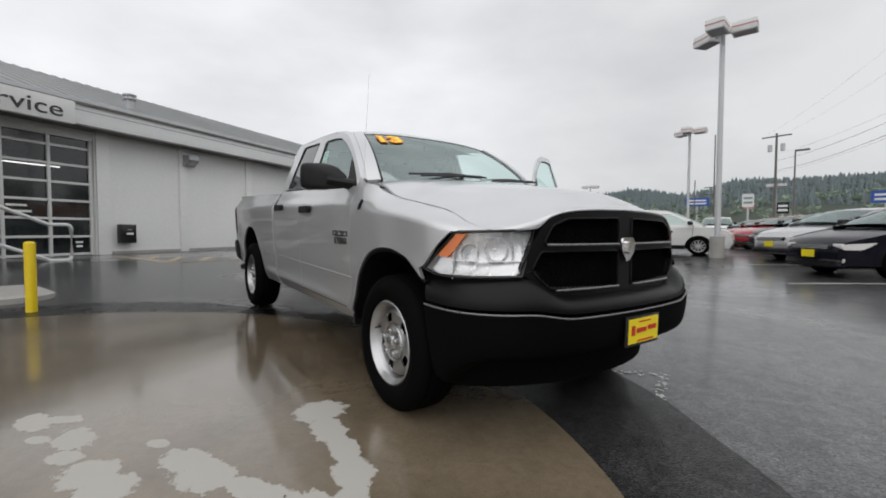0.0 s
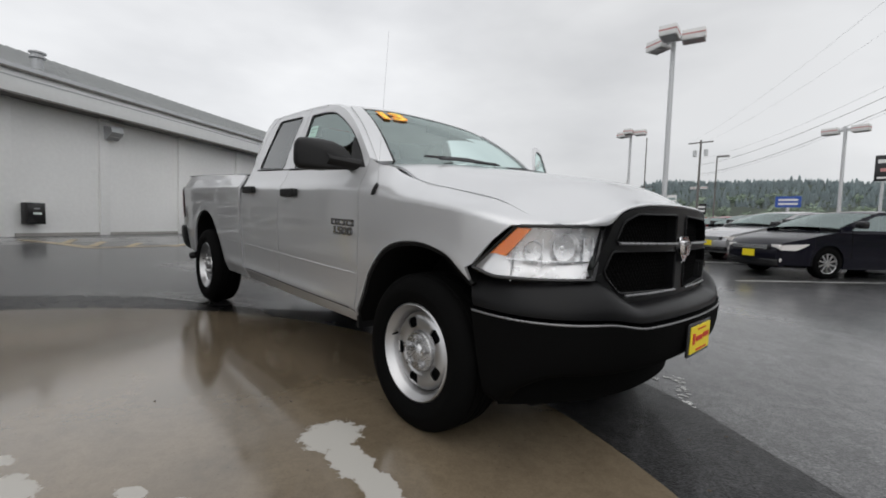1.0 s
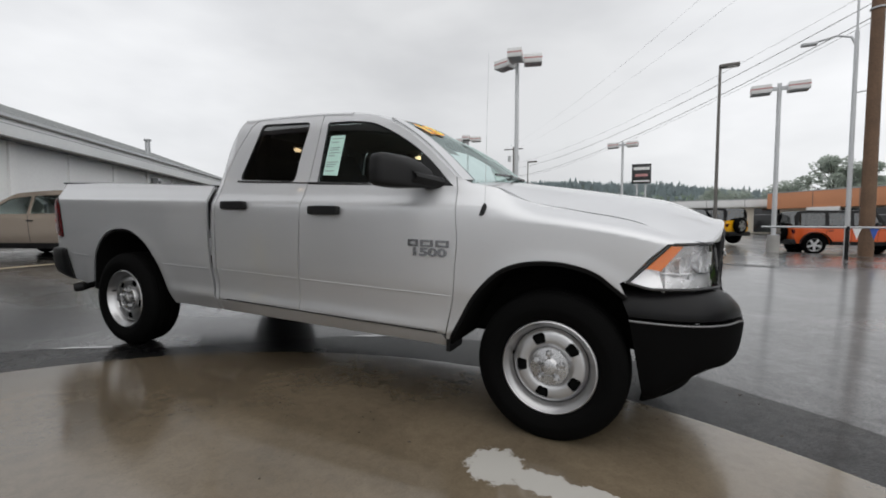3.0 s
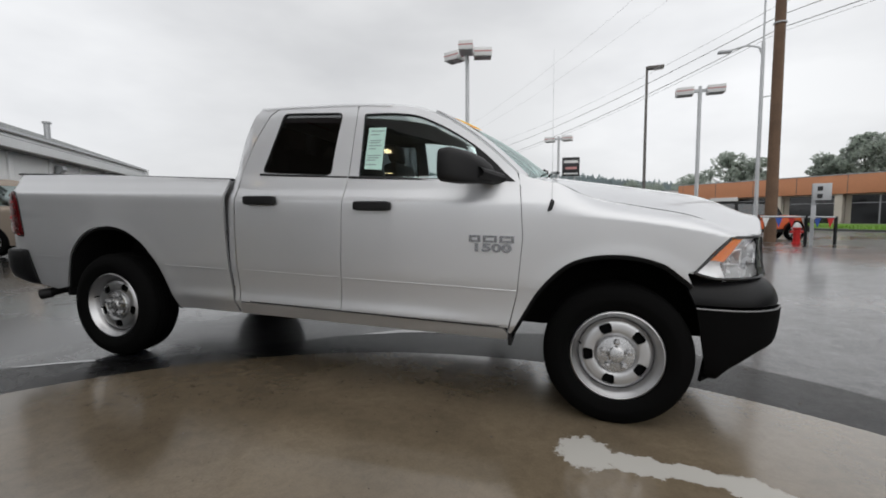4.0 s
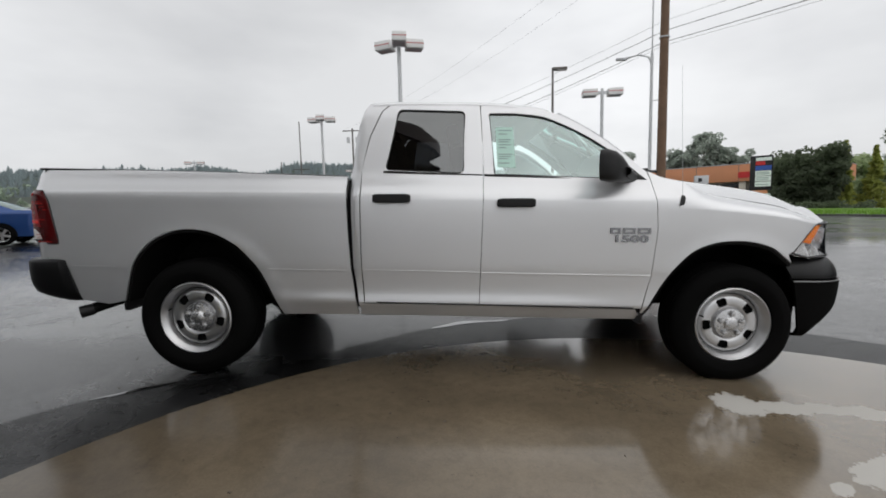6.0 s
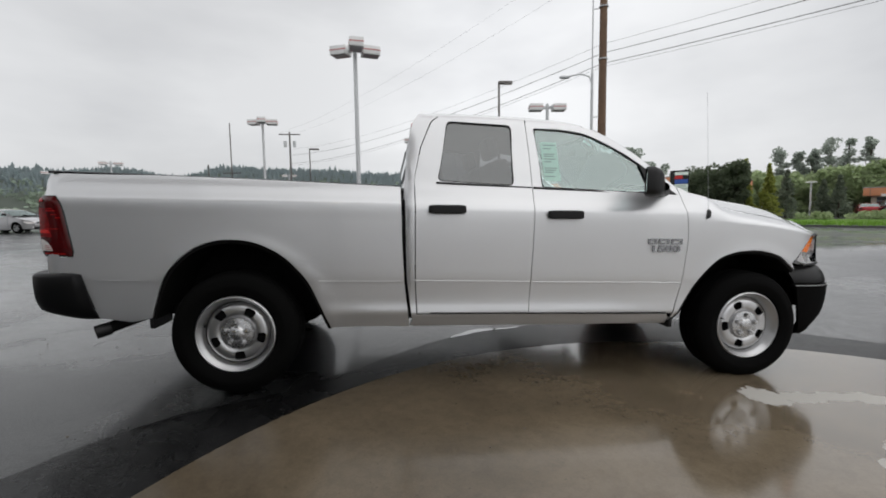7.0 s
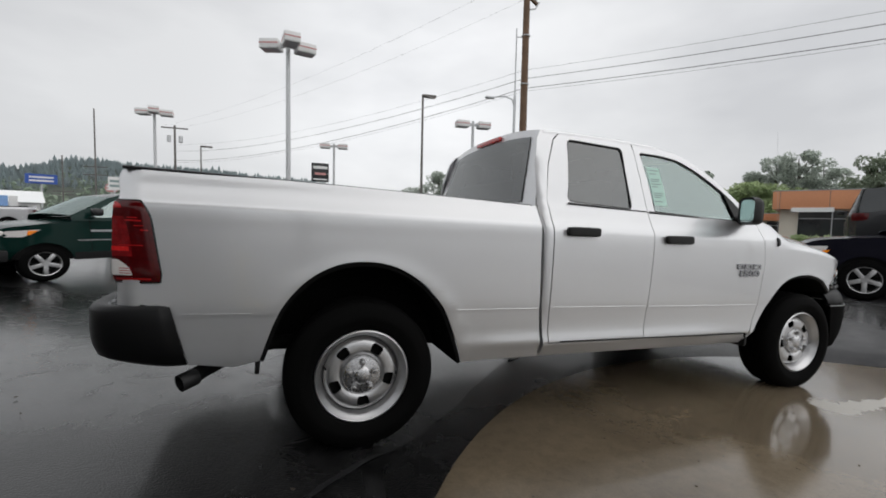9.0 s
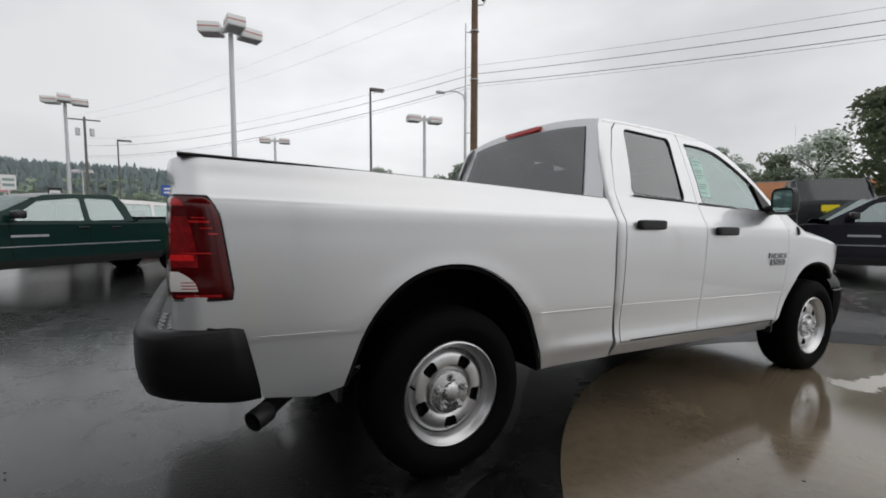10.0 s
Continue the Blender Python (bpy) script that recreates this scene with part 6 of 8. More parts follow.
# window sticker sheet just outside the front pane, glass tint in its colour
sticker = part("window_sticker", sheet("window_sticker", [(0.235, 1.415), (0.355, 1.410), (0.345, 1.690), (0.225, 1.690)], [], lambda x, z: body_w(x, z) - 0.010, -1, M["sheet"], 0.2, 0.001), M["sheet"], truck, "printed price sheet just outside the pane, coloured with the glass tint")
for k, (z, w) in enumerate(((1.665, 0.09), (1.64, 0.06), (1.60, 0.08), (1.585, 0.07), (1.565, 0.085), (1.545, 0.05), (1.50, 0.09), (1.485, 0.08), (1.47, 0.06), (1.44, 0.07))):
    part("print_bar", sheet("print_bar", [(0.245, z), (0.245 + w, z), (0.245 + w, z + 0.006), (0.245, z + 0.006)], [], lambda x, zz: body_w(x, zz) - 0.009, -1, M["ink"], 0.2, 0.0005), M["ink"], sticker)
# year figures on the windshield
fig = shield_at(0.21, 0.165)
nx = (shield_at(0.21, 0.21) - shield_at(0.21, 0.12)).normalized()
nz = (shield_at(0.13, 0.165) - shield_at(0.29, 0.165)).normalized()
nn = nx.cross(nz).normalized()
fm = Matrix((( nx.x, nz.x, nn.x, fig.x), (nx.y, nz.y, nn.y, fig.y), (nx.z, nz.z, nn.z, fig.z), (0, 0, 0, 1)))
sticker13 = words("year_sticker", "13", 0.20, M["orange_ink"], truck, fm @ Matrix.Translation((0.004, 0.008, 0.0022)) @ Matrix.Diagonal((1.15, 1.0, 1, 1)), "orange and yellow year figures on the glass", 0.0004, 0.016)
words("figure", "13", 0.20, M["yellow_ink"], sticker13, Matrix.Translation((0.0, 0.0, 0.002)), "", 0.0006, 0.003)
# door badge bars, antenna, fender vent
for s in (-1, 1):
    badge = part("door_badge", sheet("door_badge", [(0.962, 0.930), (1.205, 0.930), (1.205, 1.018), (0.962, 1.018)], [], lambda x, z: body_w(x, z) - 0.004, s, M["silver"], 0.2, 0.001), M["silver"], truck, "chrome badge bars")
    if s > 0:
        bpy.data.objects.remove(badge)
        continue
    for k, (x0, x1) in enumerate(((0.955, 1.020), (1.035, 1.115), (1.130, 1.212))):
        for z0, z1 in ((0.985, 0.996), (1.012, 1.024)):
            part("badge_bar", sheet("badge_bar", [(x0, z0), (x1, z0), (x1, z1), (x0, z1)], [], lambda x, z: body_w(x, z) + 0.008, s, M["badge"], 0.2, 0.012), M["badge"], badge)
        for xx in (x0, x1 - 0.016):
            part("badge_bar", sheet("badge_bar", [(xx, 0.985), (xx + 0.016, 0.985), (xx + 0.016, 1.024), (xx, 1.024)], [], lambda x, z: body_w(x, z) + 0.007, s, M["badge"], 0.2, 0.011), M["badge"], badge)
    words("lettering", "1500", 0.062, M["badge"], badge, Matrix.Translation((1.085, s * (body_w(1.08, 0.952) + 0.004), 0.952)) @ Matrix.Rotation(radians(90), 4, "X") @ Matrix.Diagonal((1.85, 1.0, 1, 1)), "", 0.005, 0.0022)
part("antenna_base", sheet("antenna_base", rounded([(1.385, 1.165), (1.412, 1.175), (1.425, 1.225), (1.405, 1.240)], 0.01, 3), [], lambda x, z: body_w(x, z) + 0.012, -1, M["black_plastic"], 0.2, 0.02), M["black_plastic"], truck, "black antenna base on the fender")
part("antenna_mast", rod(bmesh.new(), (1.41, -(body_w(1.41, 1.23) + 0.004), 1.225), (1.385, -0.93, 2.05), 0.0012, 0.0007, 6), M["zinc"], truck)

# ---- the other vehicles ----
SHAPES = {
    "sedan": dict(wb=2.70, width=1.82, wr=0.325, top=[(2.20, 0.20), (2.30, 0.36), (2.31, 0.52), (2.26, 0.66), (2.10, 0.76), (1.70, 0.87), (1.10, 0.98), (0.2, 1.00), (-1.0, 1.03), (-1.72, 1.08), (-2.18, 1.07), (-2.34, 0.98), (-2.38, 0.72), (-2.34, 0.40), (-2.22, 0.26)],
                  cab=[(1.12, 0.975), (0.22, 1.385), (0.0, 1.43), (-0.45, 1.455), (-0.95, 1.41), (-1.74, 1.075)], wins=[[(0.88, 1.02), (0.20, 1.345), (-0.28, 1.395), (-0.28, 1.035)], [(-0.36, 1.035), (-0.36, 1.395), (-0.85, 1.37), (-1.25, 1.20), (-1.35, 1.06)]]),
    "suv": dict(wb=3.04, width=1.93, wr=0.38, top=[(2.32, 0.28), (2.42, 0.50), (2.42, 0.85), (2.32, 1.02), (1.9, 1.10), (1.25, 1.16), (0.2, 1.17), (-1.5, 1.19), (-2.45, 1.20), (-2.58, 1.10), (-2.60, 0.75), (-2.55, 0.42), (-2.40, 0.32)],
                cab=[(1.28, 1.14), (0.55, 1.66), (0.2, 1.74), (-0.8, 1.80), (-2.1, 1.76), (-2.46, 1.20)], wins=[[(1.02, 1.20), (0.52, 1.60), (-0.08, 1.66), (-0.08, 1.20)], [(-0.16, 1.20), (-0.16, 1.66), (-1.10, 1.68), (-1.10, 1.22)], [(-1.18, 1.22), (-1.18, 1.68), (-1.95, 1.65), (-2.15, 1.26)]]),
    "van": dict(wb=3.03, width=1.95, wr=0.335, top=[(2.35, 0.24), (2.47, 0.45), (2.44, 0.72), (2.25, 0.90), (1.75, 1.03), (1.45, 1.08), (0.2, 1.09), (-1.5, 1.11), (-2.48, 1.12), (-2.60, 1.02), (-2.62, 0.70), (-2.55, 0.40), (-2.42, 0.28)],
                cab=[(1.62, 1.05), (0.75, 1.58), (0.4, 1.68), (-0.8, 1.75), (-2.2, 1.70), (-2.50, 1.12)], wins=[[(1.32, 1.12), (0.72, 1.52), (0.12, 1.60), (0.12, 1.12)], [(0.04, 1.12), (0.04, 1.60), (-1.15, 1.64), (-1.15, 1.14)], [(-1.23, 1.14), (-1.23, 1.64), (-2.12, 1.60), (-2.28, 1.16)]]),
    "pickup": dict(wb=3.55, width=1.98, wr=0.39, top=[(2.68, 0.42), (2.75, 0.55), (2.72, 0.95), (2.62, 1.08), (2.3, 1.16), (1.40, 1.22), (0.2, 1.24), (-0.85, 1.25), (-0.90, 1.30), (-2.80, 1.33), (-2.86, 1.30), (-2.88, 0.70), (-2.84, 0.50)],
                   cab=[(1.40, 1.21), (0.72, 1.72), (0.4, 1.80), (-0.1, 1.82), (-0.62, 1.80), (-0.80, 1.26)], wins=[[(1.14, 1.28), (0.68, 1.66), (0.05, 1.75), (0.05, 1.28)], [(-0.03, 1.28), (-0.03, 1.75), (-0.52, 1.74), (-0.66, 1.30)]]),
    "short_nose": dict(wb=3.55, width=1.90, wr=0.355, top=[(2.24, 0.42), (2.33, 0.55), (2.33, 0.90), (2.27, 1.03), (2.02, 1.10), (1.40, 1.19), (0.2, 1.24), (-0.85, 1.25), (-0.90, 1.30), (-2.80, 1.33), (-2.86, 1.30), (-2.88, 0.70), (-2.84, 0.50)],
                   cab=[(1.40, 1.21), (0.72, 1.72), (0.4, 1.80), (-0.1, 1.82), (-0.62, 1.80), (-0.80, 1.26)], wins=[[(1.14, 1.28), (0.68, 1.66), (0.05, 1.75), (0.05, 1.28)], [(-0.03, 1.28), (-0.03, 1.75), (-0.52, 1.74), (-0.66, 1.30)]]),
    "jeep": dict(wb=2.95, width=1.70, wr=0.41, top=[(1.95, 0.55), (2.02, 0.66), (2.00, 1.06), (1.85, 1.13), (0.95, 1.18), (0.2, 1.18), (-1.5, 1.18), (-2.12, 1.18), (-2.18, 1.15), (-2.20, 0.75), (-2.14, 0.58)],
                 cab=[(0.92, 1.17), (0.62, 1.72), (0.4, 1.80), (-0.8, 1.82), (-2.06, 1.79), (-2.15, 1.18)], wins=[[(0.72, 1.22), (0.55, 1.66), (-0.15, 1.72), (-0.15, 1.22)], [(-0.24, 1.22), (-0.24, 1.72), (-1.0, 1.73), (-1.0, 1.22)], [(-1.12, 1.22), (-1.12, 1.73), (-1.98, 1.72), (-2.05, 1.22)]]),
}


def car_wheel(parent, x, s, r, track, spokes=5, bright="steel"):
    piv = part("wheel", lathe(bmesh.new(), [(r * 0.60, -0.10), (r * 0.64, -0.10), (r * 0.66, 0.06)], 24), M["dark"], parent, at=Matrix.Translation((x, s * track, r)) @ Matrix.Rotation(0 if s < 0 else math.pi, 4, "Z"))
    part("tyre", lathe(bmesh.new(), [(r * 0.62, -0.10), (r * 0.85, -0.115), (r * 0.97, -0.09), (r, -0.04), (r, 0.04), (r * 0.97, 0.09), (r * 0.85, 0.115), (r * 0.66, 0.105), (r * 0.64, 0.09)], 28), M["rubber"], piv, smooth=50)
    rim = part("rim", lathe(bmesh.new(), [(r * 0.665, 0.085), (r * 0.655, 0.10), (r * 0.62, 0.095), (r * 0.60, 0.06), (r * 0.56, 0.0)], 28), M[bright], piv)
    part("disc", lathe(bmesh.new(), [(r * 0.58, 0.01), (0.001, 0.01)], 20), M["dark"], rim)
    bm = bmesh.new()
    for k in range(spokes):
        a = 2 * math.pi * k / spokes + 0.3
        box(bm, r * 0.06, r * 0.63, -0.092, -0.055, -r * (0.10 if spokes < 8 else 0.05), r * (0.10 if spokes < 8 else 0.05), 0.006, Matrix.Rotation(a, 4, "Y"))
    rod(bm, (0, -0.05, 0), (0, -0.102, 0), r * 0.17, r * 0.15, 14)
    part("spoke_star", bm, M[bright], rim)
    return piv


def vehicle(kind, paint, name, label, at, plate=False, spokes=5, trim=None, tint="car_glass", hood_stripe=None, soft_top=False):
    """A parked vehicle of one of the shapes, with panels, glass, lamps, wheels and trim."""
    sp = SHAPES[kind]
    col = PAINT[paint]
    car = thing(name, label, {"sedan": "car", "suv": "car", "van": "minivan", "pickup": "truck", "short_nose": "truck", "jeep": "car"}[kind], at, "parked vehicles")
    half, wr, ax = sp["width"] / 2, sp["wr"], sp["wb"] / 2
    belt = max(p[1] for p in sp["top"])
    top = sp["top"]
    fx, rx = top[0][0], top[-1][0]
    xmax, xmin = max(p[0] for p in top), min(p[0] for p in top)
    box_like = kind == "jeep"

    def w(x, z):
        v = half
        if z > belt - 0.12:
            v -= (0.10 if box_like else 0.34) * max(0, z - (belt - 0.04)) + 0.02 * smooth01(z, belt - 0.14, belt)
        v -= 0.05 * ((z - 0.72) / 0.5) ** 2 if z < 0.72 else 0.0
        round_f = 0.10 if box_like else 0.26
        v -= round_f * smooth01(x, xmax - 0.55, xmax + 0.02) ** 1.5 + round_f * 0.6 * smooth01(-x, -xmin - 0.45, -xmin + 0.02) ** 1.5
        return v

    bottom = 0.26 if kind in ("sedan", "van") else (0.46 if kind in ("jeep", "pickup", "short_nose") else 0.34)

    def arch(cx, rr):
        zc = wr
        a0 = math.asin(max(-1, min(1, (bottom - zc) / rr)))
        return [(cx - rr * math.cos(a0 + (math.pi - 2 * a0) * k / 14), zc + rr * math.sin(a0 + (math.pi - 2 * a0) * k / 14)) for k in range(15)]
    ar = wr * (1.16 if not box_like else 1.25)
    outer = list(top) + [(rx + 0.05, bottom)] + arch(-ax, ar) + arch(ax, ar) + [(fx - 0.04, bottom)]
    for s in (-1, 1):
        part("body_side", sheet("body_side", outer, [], w, s, col, 0.22, 0.03), col, car)
        for cx in (-ax, ax):
            part("wheel_well", prism(bmesh.new(), arch(cx, ar) , "y", s * (half - 0.42), s * (half - 0.05)), M["dark"], car)
        part("sill", sheet("sill", [(-ax + ar, bottom - 0.05), (ax - ar, bottom - 0.05), (ax - ar, bottom + 0.10), (-ax + ar, bottom + 0.10)], [], lambda x, z: w(x, z) + 0.004, s, M["black_plastic"] if kind != "sedan" else col, 0.5, 0.05), M["black_plastic"], car)
    n = len(top) - 1
    skin = curve_through(top, 3)
    part("body_skin", grid(bmesh.new(), len(skin) - 1, 10, lambda u, v: (skin[round(u * (len(skin) - 1))][0] + (0.05 * (1 - (2 * v - 1) ** 2) if skin[round(u * (len(skin) - 1))][0] > xmax - 0.4 else (-0.04 * (1 - (2 * v - 1) ** 2) if skin[round(u * (len(skin) - 1))][0] < xmin + 0.3 else 0)), w(*skin[round(u * (len(skin) - 1))]) * (2 * v - 1), skin[round(u * (len(skin) - 1))][1] + 0.03 * (1 - (2 * v - 1) ** 2) * (1 if skin[round(u * (len(skin) - 1))][1] > 0.75 else 0))), col, car)
    part("underbody", newbox(rx + 0.1, fx - 0.1, -half + 0.25, half - 0.25, bottom - 0.05, bottom + 0.12), M["dark"], car)
    # greenhouse
    cab = sp["cab"]
    roof_col = M["black_plastic"] if soft_top else col
    holes = [rounded(h, 0.05, 3) for h in sp["wins"]]
    cabw = [(p[0], max(p[1], belt - 0.02) if i in (0, len(cab) - 1) else p[1]) for i, p in enumerate(cab)]
    for s in (-1, 1):
        part("window_frame", sheet("window_frame", curve_through(cabw, 3) + [(cabw[-1][0], belt - 0.06), (cabw[0][0], belt - 0.16)], holes, w, s, roof_col, 0.25, 0.03), roof_col, car)
        for h in holes:
            part("side_window", sheet("side_window", h, [], lambda x, z: w(x, z) - 0.014, s, M[tint], 0.3, 0.004), M[tint], car)

    def across(a, b, nm, mat, lift=0.0, inset=0.0):
        pts = curve_through(cabw[a:b + 1], 4)
        part(nm, grid(bmesh.new(), len(pts) - 1, 10, lambda u, v: (pts[round(u * (len(pts) - 1))][0] + (0.06 * (1 - (2 * v - 1) ** 2) * (1 if a == 0 else -0.6 if b == len(cab) - 1 else 0)), (w(*pts[round(u * (len(pts) - 1))]) - inset) * (2 * v - 1), pts[round(u * (len(pts) - 1))][1] + lift + 0.035 * (1 - (2 * v - 1) ** 2))), mat, car)
    across(0, 1, "windshield", M["car_glass"], 0.0, 0.05)
    across(1, len(cab) - 2, "roof", roof_col)
    across(len(cab) - 2, len(cab) - 1, "rear_window", M[tint], 0.0, 0.06)
    # dark slab at belt height, added in place of the cabin's inside
    part("cabin_deck", newbox(cab[-1][0] + 0.15, cab[0][0] - 0.15, -half + 0.14, half - 0.14, belt - 0.22, belt - 0.10), M["dash"], car)
    for x in ((0.15, -0.75) if "pickup" not in name else (0.25,)):
        for s in (-1, 1):
            part("seat_back", newbox(x - 0.30, x - 0.16, s * 0.38 - 0.24, s * 0.38 + 0.24, belt - 0.12, belt + 0.30, 0.06), M["seat"], car)
    # lamps, grille, bumpers
    zl = {"sedan": 0.66, "suv": 0.88, "van": 0.76, "pickup": 0.90, "short_nose": 0.97, "jeep": 0.92}[kind]
    for s in (-1, 1):
        if box_like:
            part("headlamp", lathe(bmesh.new(), [(0.10, 0.0), (0.10, 0.03), (0.001, 0.05)], 18), M["white_lens"], car, at=Matrix.Translation((xmax - 0.02, s * 0.48, zl)) @ Matrix.Rotation(radians(90), 4, "Z"))
        else:
            hl = part("headlamp", sheet("headlamp", rounded([(xmax - 0.42, zl + 0.12), (xmax - 0.08, zl + 0.10), (xmax - 0.04, zl - 0.11), (xmax - 0.33, zl - 0.10)] if kind == "pickup" else [(xmax - 0.50, zl + 0.06), (xmax - 0.10, zl + 0.02), (xmax - 0.05, zl - 0.09), (xmax - 0.28, zl - 0.09)], 0.03), [], lambda x, z: w(x, z) + 0.006, s, M["white_lens"], 0.12, 0.02), M["white_lens"], car, "clear headlamp")
            if "pickup" in name:
                part("amber", sheet("amber", rounded([(xmax - 0.46, zl + 0.04), (xmax - 0.34, zl + 0.035), (xmax - 0.32, zl - 0.05), (xmax - 0.36, zl - 0.05)], 0.02), [], lambda x, z: w(x, z) + 0.010, s, M["amber"], 0.12, 0.01), M["amber"], hl)
            part("headlamp_front", newbox(xmax - 0.14, xmax - 0.02, s * (half - 0.44), s * (half - 0.22), zl - 0.07, zl + 0.03, 0.03), M["white_lens"], hl)
        zt = belt - (0.12 if kind == "suv" else 0.22 if kind != "sedan" else 0.18)
        part("tail_lamp", newbox(xmin - 0.012, xmin + 0.16, s * (half - 0.36), s * (half - 0.055), zt - 0.10, zt + 0.09, 0.03), M["red_lens"], car, "red tail lamp")
        mir = part("mirror", newbox(cab[0][0] - 0.42, cab[0][0] - 0.26, s * (half + 0.02), s * (half + 0.20), belt - 0.01, belt + 0.14, 0.04), M["gloss_black"], car)
        for x in ((0.0, -0.95) if "pickup" not in name else (0.1, -0.45)):
            part("handle", newbox(x - 0.09, x + 0.09, s * (half + 0.004), s * (half + 0.030), belt - 0.20, belt - 0.165, 0.008), M["gloss_black"] if kind != "sedan" else col, car)
        for x in [hh[0][0] for hh in sp["wins"][1:]] + [cab[0][0] - 0.30]:
            part("door_seam", sheet("door_seam", [(x - 0.006, bottom + 0.12), (x + 0.006, bottom + 0.12), (x + 0.046, belt - 0.03), (x + 0.034, belt - 0.03)], [], lambda a, b: w(a, b) + 0.002, s, M["dark"], 0.4, 0.002), M["dark"], car)
        for cx in (-ax, ax):
            car_wheel(car, cx, s, wr, half - 0.12, spokes)
    gz = {"sedan": 0.62, "suv": 0.72, "van": 0.50, "pickup": 0.85, "short_nose": 0.90, "jeep": 0.88}[kind]
    gh_ = 0.05 if kind == "sedan" else 0.10 if kind == "van" else 0.15
    gr = part("grille", newbox(xmax - 0.05, xmax + 0.045, -half * 0.55, half * 0.55, gz - gh_, gz + gh_, 0.02), M["gloss_black"], car)
    for k in range(3 if not box_like else 7):
        if box_like:
            part("slot_bar", newbox(xmax + 0.045, xmax + 0.055, -0.36 + k * 0.12 - 0.02, -0.36 + k * 0.12 + 0.02, gz - gh_, gz + gh_), col, gr)
        else:
            part("grille_bar", newbox(xmax + 0.045, xmax + 0.055, -half * 0.5, half * 0.5, gz - gh_ * 0.6 + k * gh_ * 0.6, gz - gh_ * 0.6 + k * gh_ * 0.6 + 0.018), M["zinc"], gr)
    if kind in ("sedan", "van"):
        part("lower_grille", newbox(xmax - 0.06, xmax + 0.035, -half * 0.72, half * 0.72, 0.24, 0.38, 0.03), M["gloss_black"], car)
        for s in (-1, 1):
            part("fog_lamp", lathe(bmesh.new(), [(0.05, 0.0), (0.05, 0.02), (0.001, 0.035)], 12), M["white_lens"], car, at=Matrix.Translation((xmax - 0.10, s * half * 0.70, 0.36)) @ Matrix.Rotation(radians(90), 4, "Z"))
    if kind in ("pickup", "short_nose", "jeep", "suv"):
        part("front_bumper", newbox(xmax - 0.10, xmax + 0.14, -half + 0.06, half - 0.06, 0.42, 0.64, 0.04), trim or M["black_plastic"], car)
        part("rear_bumper", newbox(xmin - 0.14, xmin + 0.10, -half + 0.06, half - 0.06, 0.42, 0.64, 0.04), M["black_plastic"], car)
    if plate:
        part("front_plate", newbox(xmax + 0.055, xmax + 0.075, -0.155, 0.155, zl - 0.25 if kind == "sedan" else 0.46, zl - 0.10 if kind == "sedan" else 0.61), M["plate_yellow"], car, "yellow dealer plate")
        part("rear_plate", newbox(xmin - 0.06, xmin - 0.045, -0.17, 0.17, belt - (0.25 if kind == "suv" else 0.36), belt - (0.09 if kind == "suv" else 0.20)), M["plate_yellow"], car, "yellow dealer plate")
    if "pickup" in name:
        # dark slab over the bed stands in for the shade inside
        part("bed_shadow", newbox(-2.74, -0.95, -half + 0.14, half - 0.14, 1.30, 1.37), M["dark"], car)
        for s in (-1, 1):
            part("side_strip", sheet("side_strip", [(-2.6, 0.80), (-ax - ar - 0.05, 0.80), (-ax - ar - 0.05, 0.815), (-2.6, 0.815)], [], lambda a, b: w(a, b) + 0.004, s, M["zinc"], 0.5, 0.004), M["zinc"], car)
            part("side_strip", sheet("side_strip", [(-ax + ar + 0.05, 0.80), (ax - ar - 0.05, 0.80), (ax - ar - 0.05, 0.815), (-ax + ar + 0.05, 0.815)], [], lambda a, b: w(a, b) + 0.004, s, M["zinc"], 0.5, 0.004), M["zinc"], car)
            part("badge_bar", sheet("badge_bar", [(0.62, 0.98), (1.12, 0.98), (1.12, 1.02), (0.62, 1.02)], [], lambda a, b: w(a, b) + 0.006, s, M["zinc"], 0.5, 0.004), M["zinc"], car)
    if box_like:
        for s in (-1, 1):
            for cx in (-ax, ax):
                pts = arch(cx, ar + 0.04)
                part("fender_flare", grid(bmesh.new(), len(pts) - 1, 2, lambda u, v: (pts[round(u * 14)][0], s * (half - 0.02 + 0.15 * v), pts[round(u * 14)][1] - 0.02 * v)), M["black_plastic"], car)
        sw = car_wheel(car, 0, -1, wr, 0.0, spokes)
        sw.name = "spare_wheel"
        sw.matrix_basis = Matrix.Translation((xmin - 0.14, 0.0, 0.95)) @ Matrix.Rotation(radians(-90), 4, "Z")
    return car


def parked(x, y, heading, lift=0.0):
    return Matrix.Translation((x, y, height(x, y) + lift)) @ Matrix.Rotation(radians(heading), 4, "Z")


vehicle("sedan", "navy", "sedan", "dark navy sedan with a yellow dealer plate on the lot", parked(2.50, 11.2, -127), True, 10)
vehicle("sedan", "silver", "sedan", "silver sedan parked in the dealer row", parked(0.80, 14.3, -126), True, 10)
vehicle("sedan", "black", "sedan", "black sedan with a yellow plate in the dealer row", parked(-0.55, 17.6, -122), True, 10)
vehicle("sedan", "red", "sedan", "red sedan parked in the dealer row", parked(-2.4, 20.9, -122), False, 10)
vehicle("sedan", "red", "sedan", "red sedan parked in the dealer row", parked(-4.2, 24.3, -122), False, 10)
vehicle("sedan", "grey", "sedan", "grey sedan parked far along the dealer row", parked(-6.2, 28.0, -122), False, 10)
vehicle("van", "white", "minivan", "white minivan parked behind the lamp post", parked(-4.4, 13.1, 22) @ Matrix.Diagonal((1, 1, 0.88, 1)), False, 10)
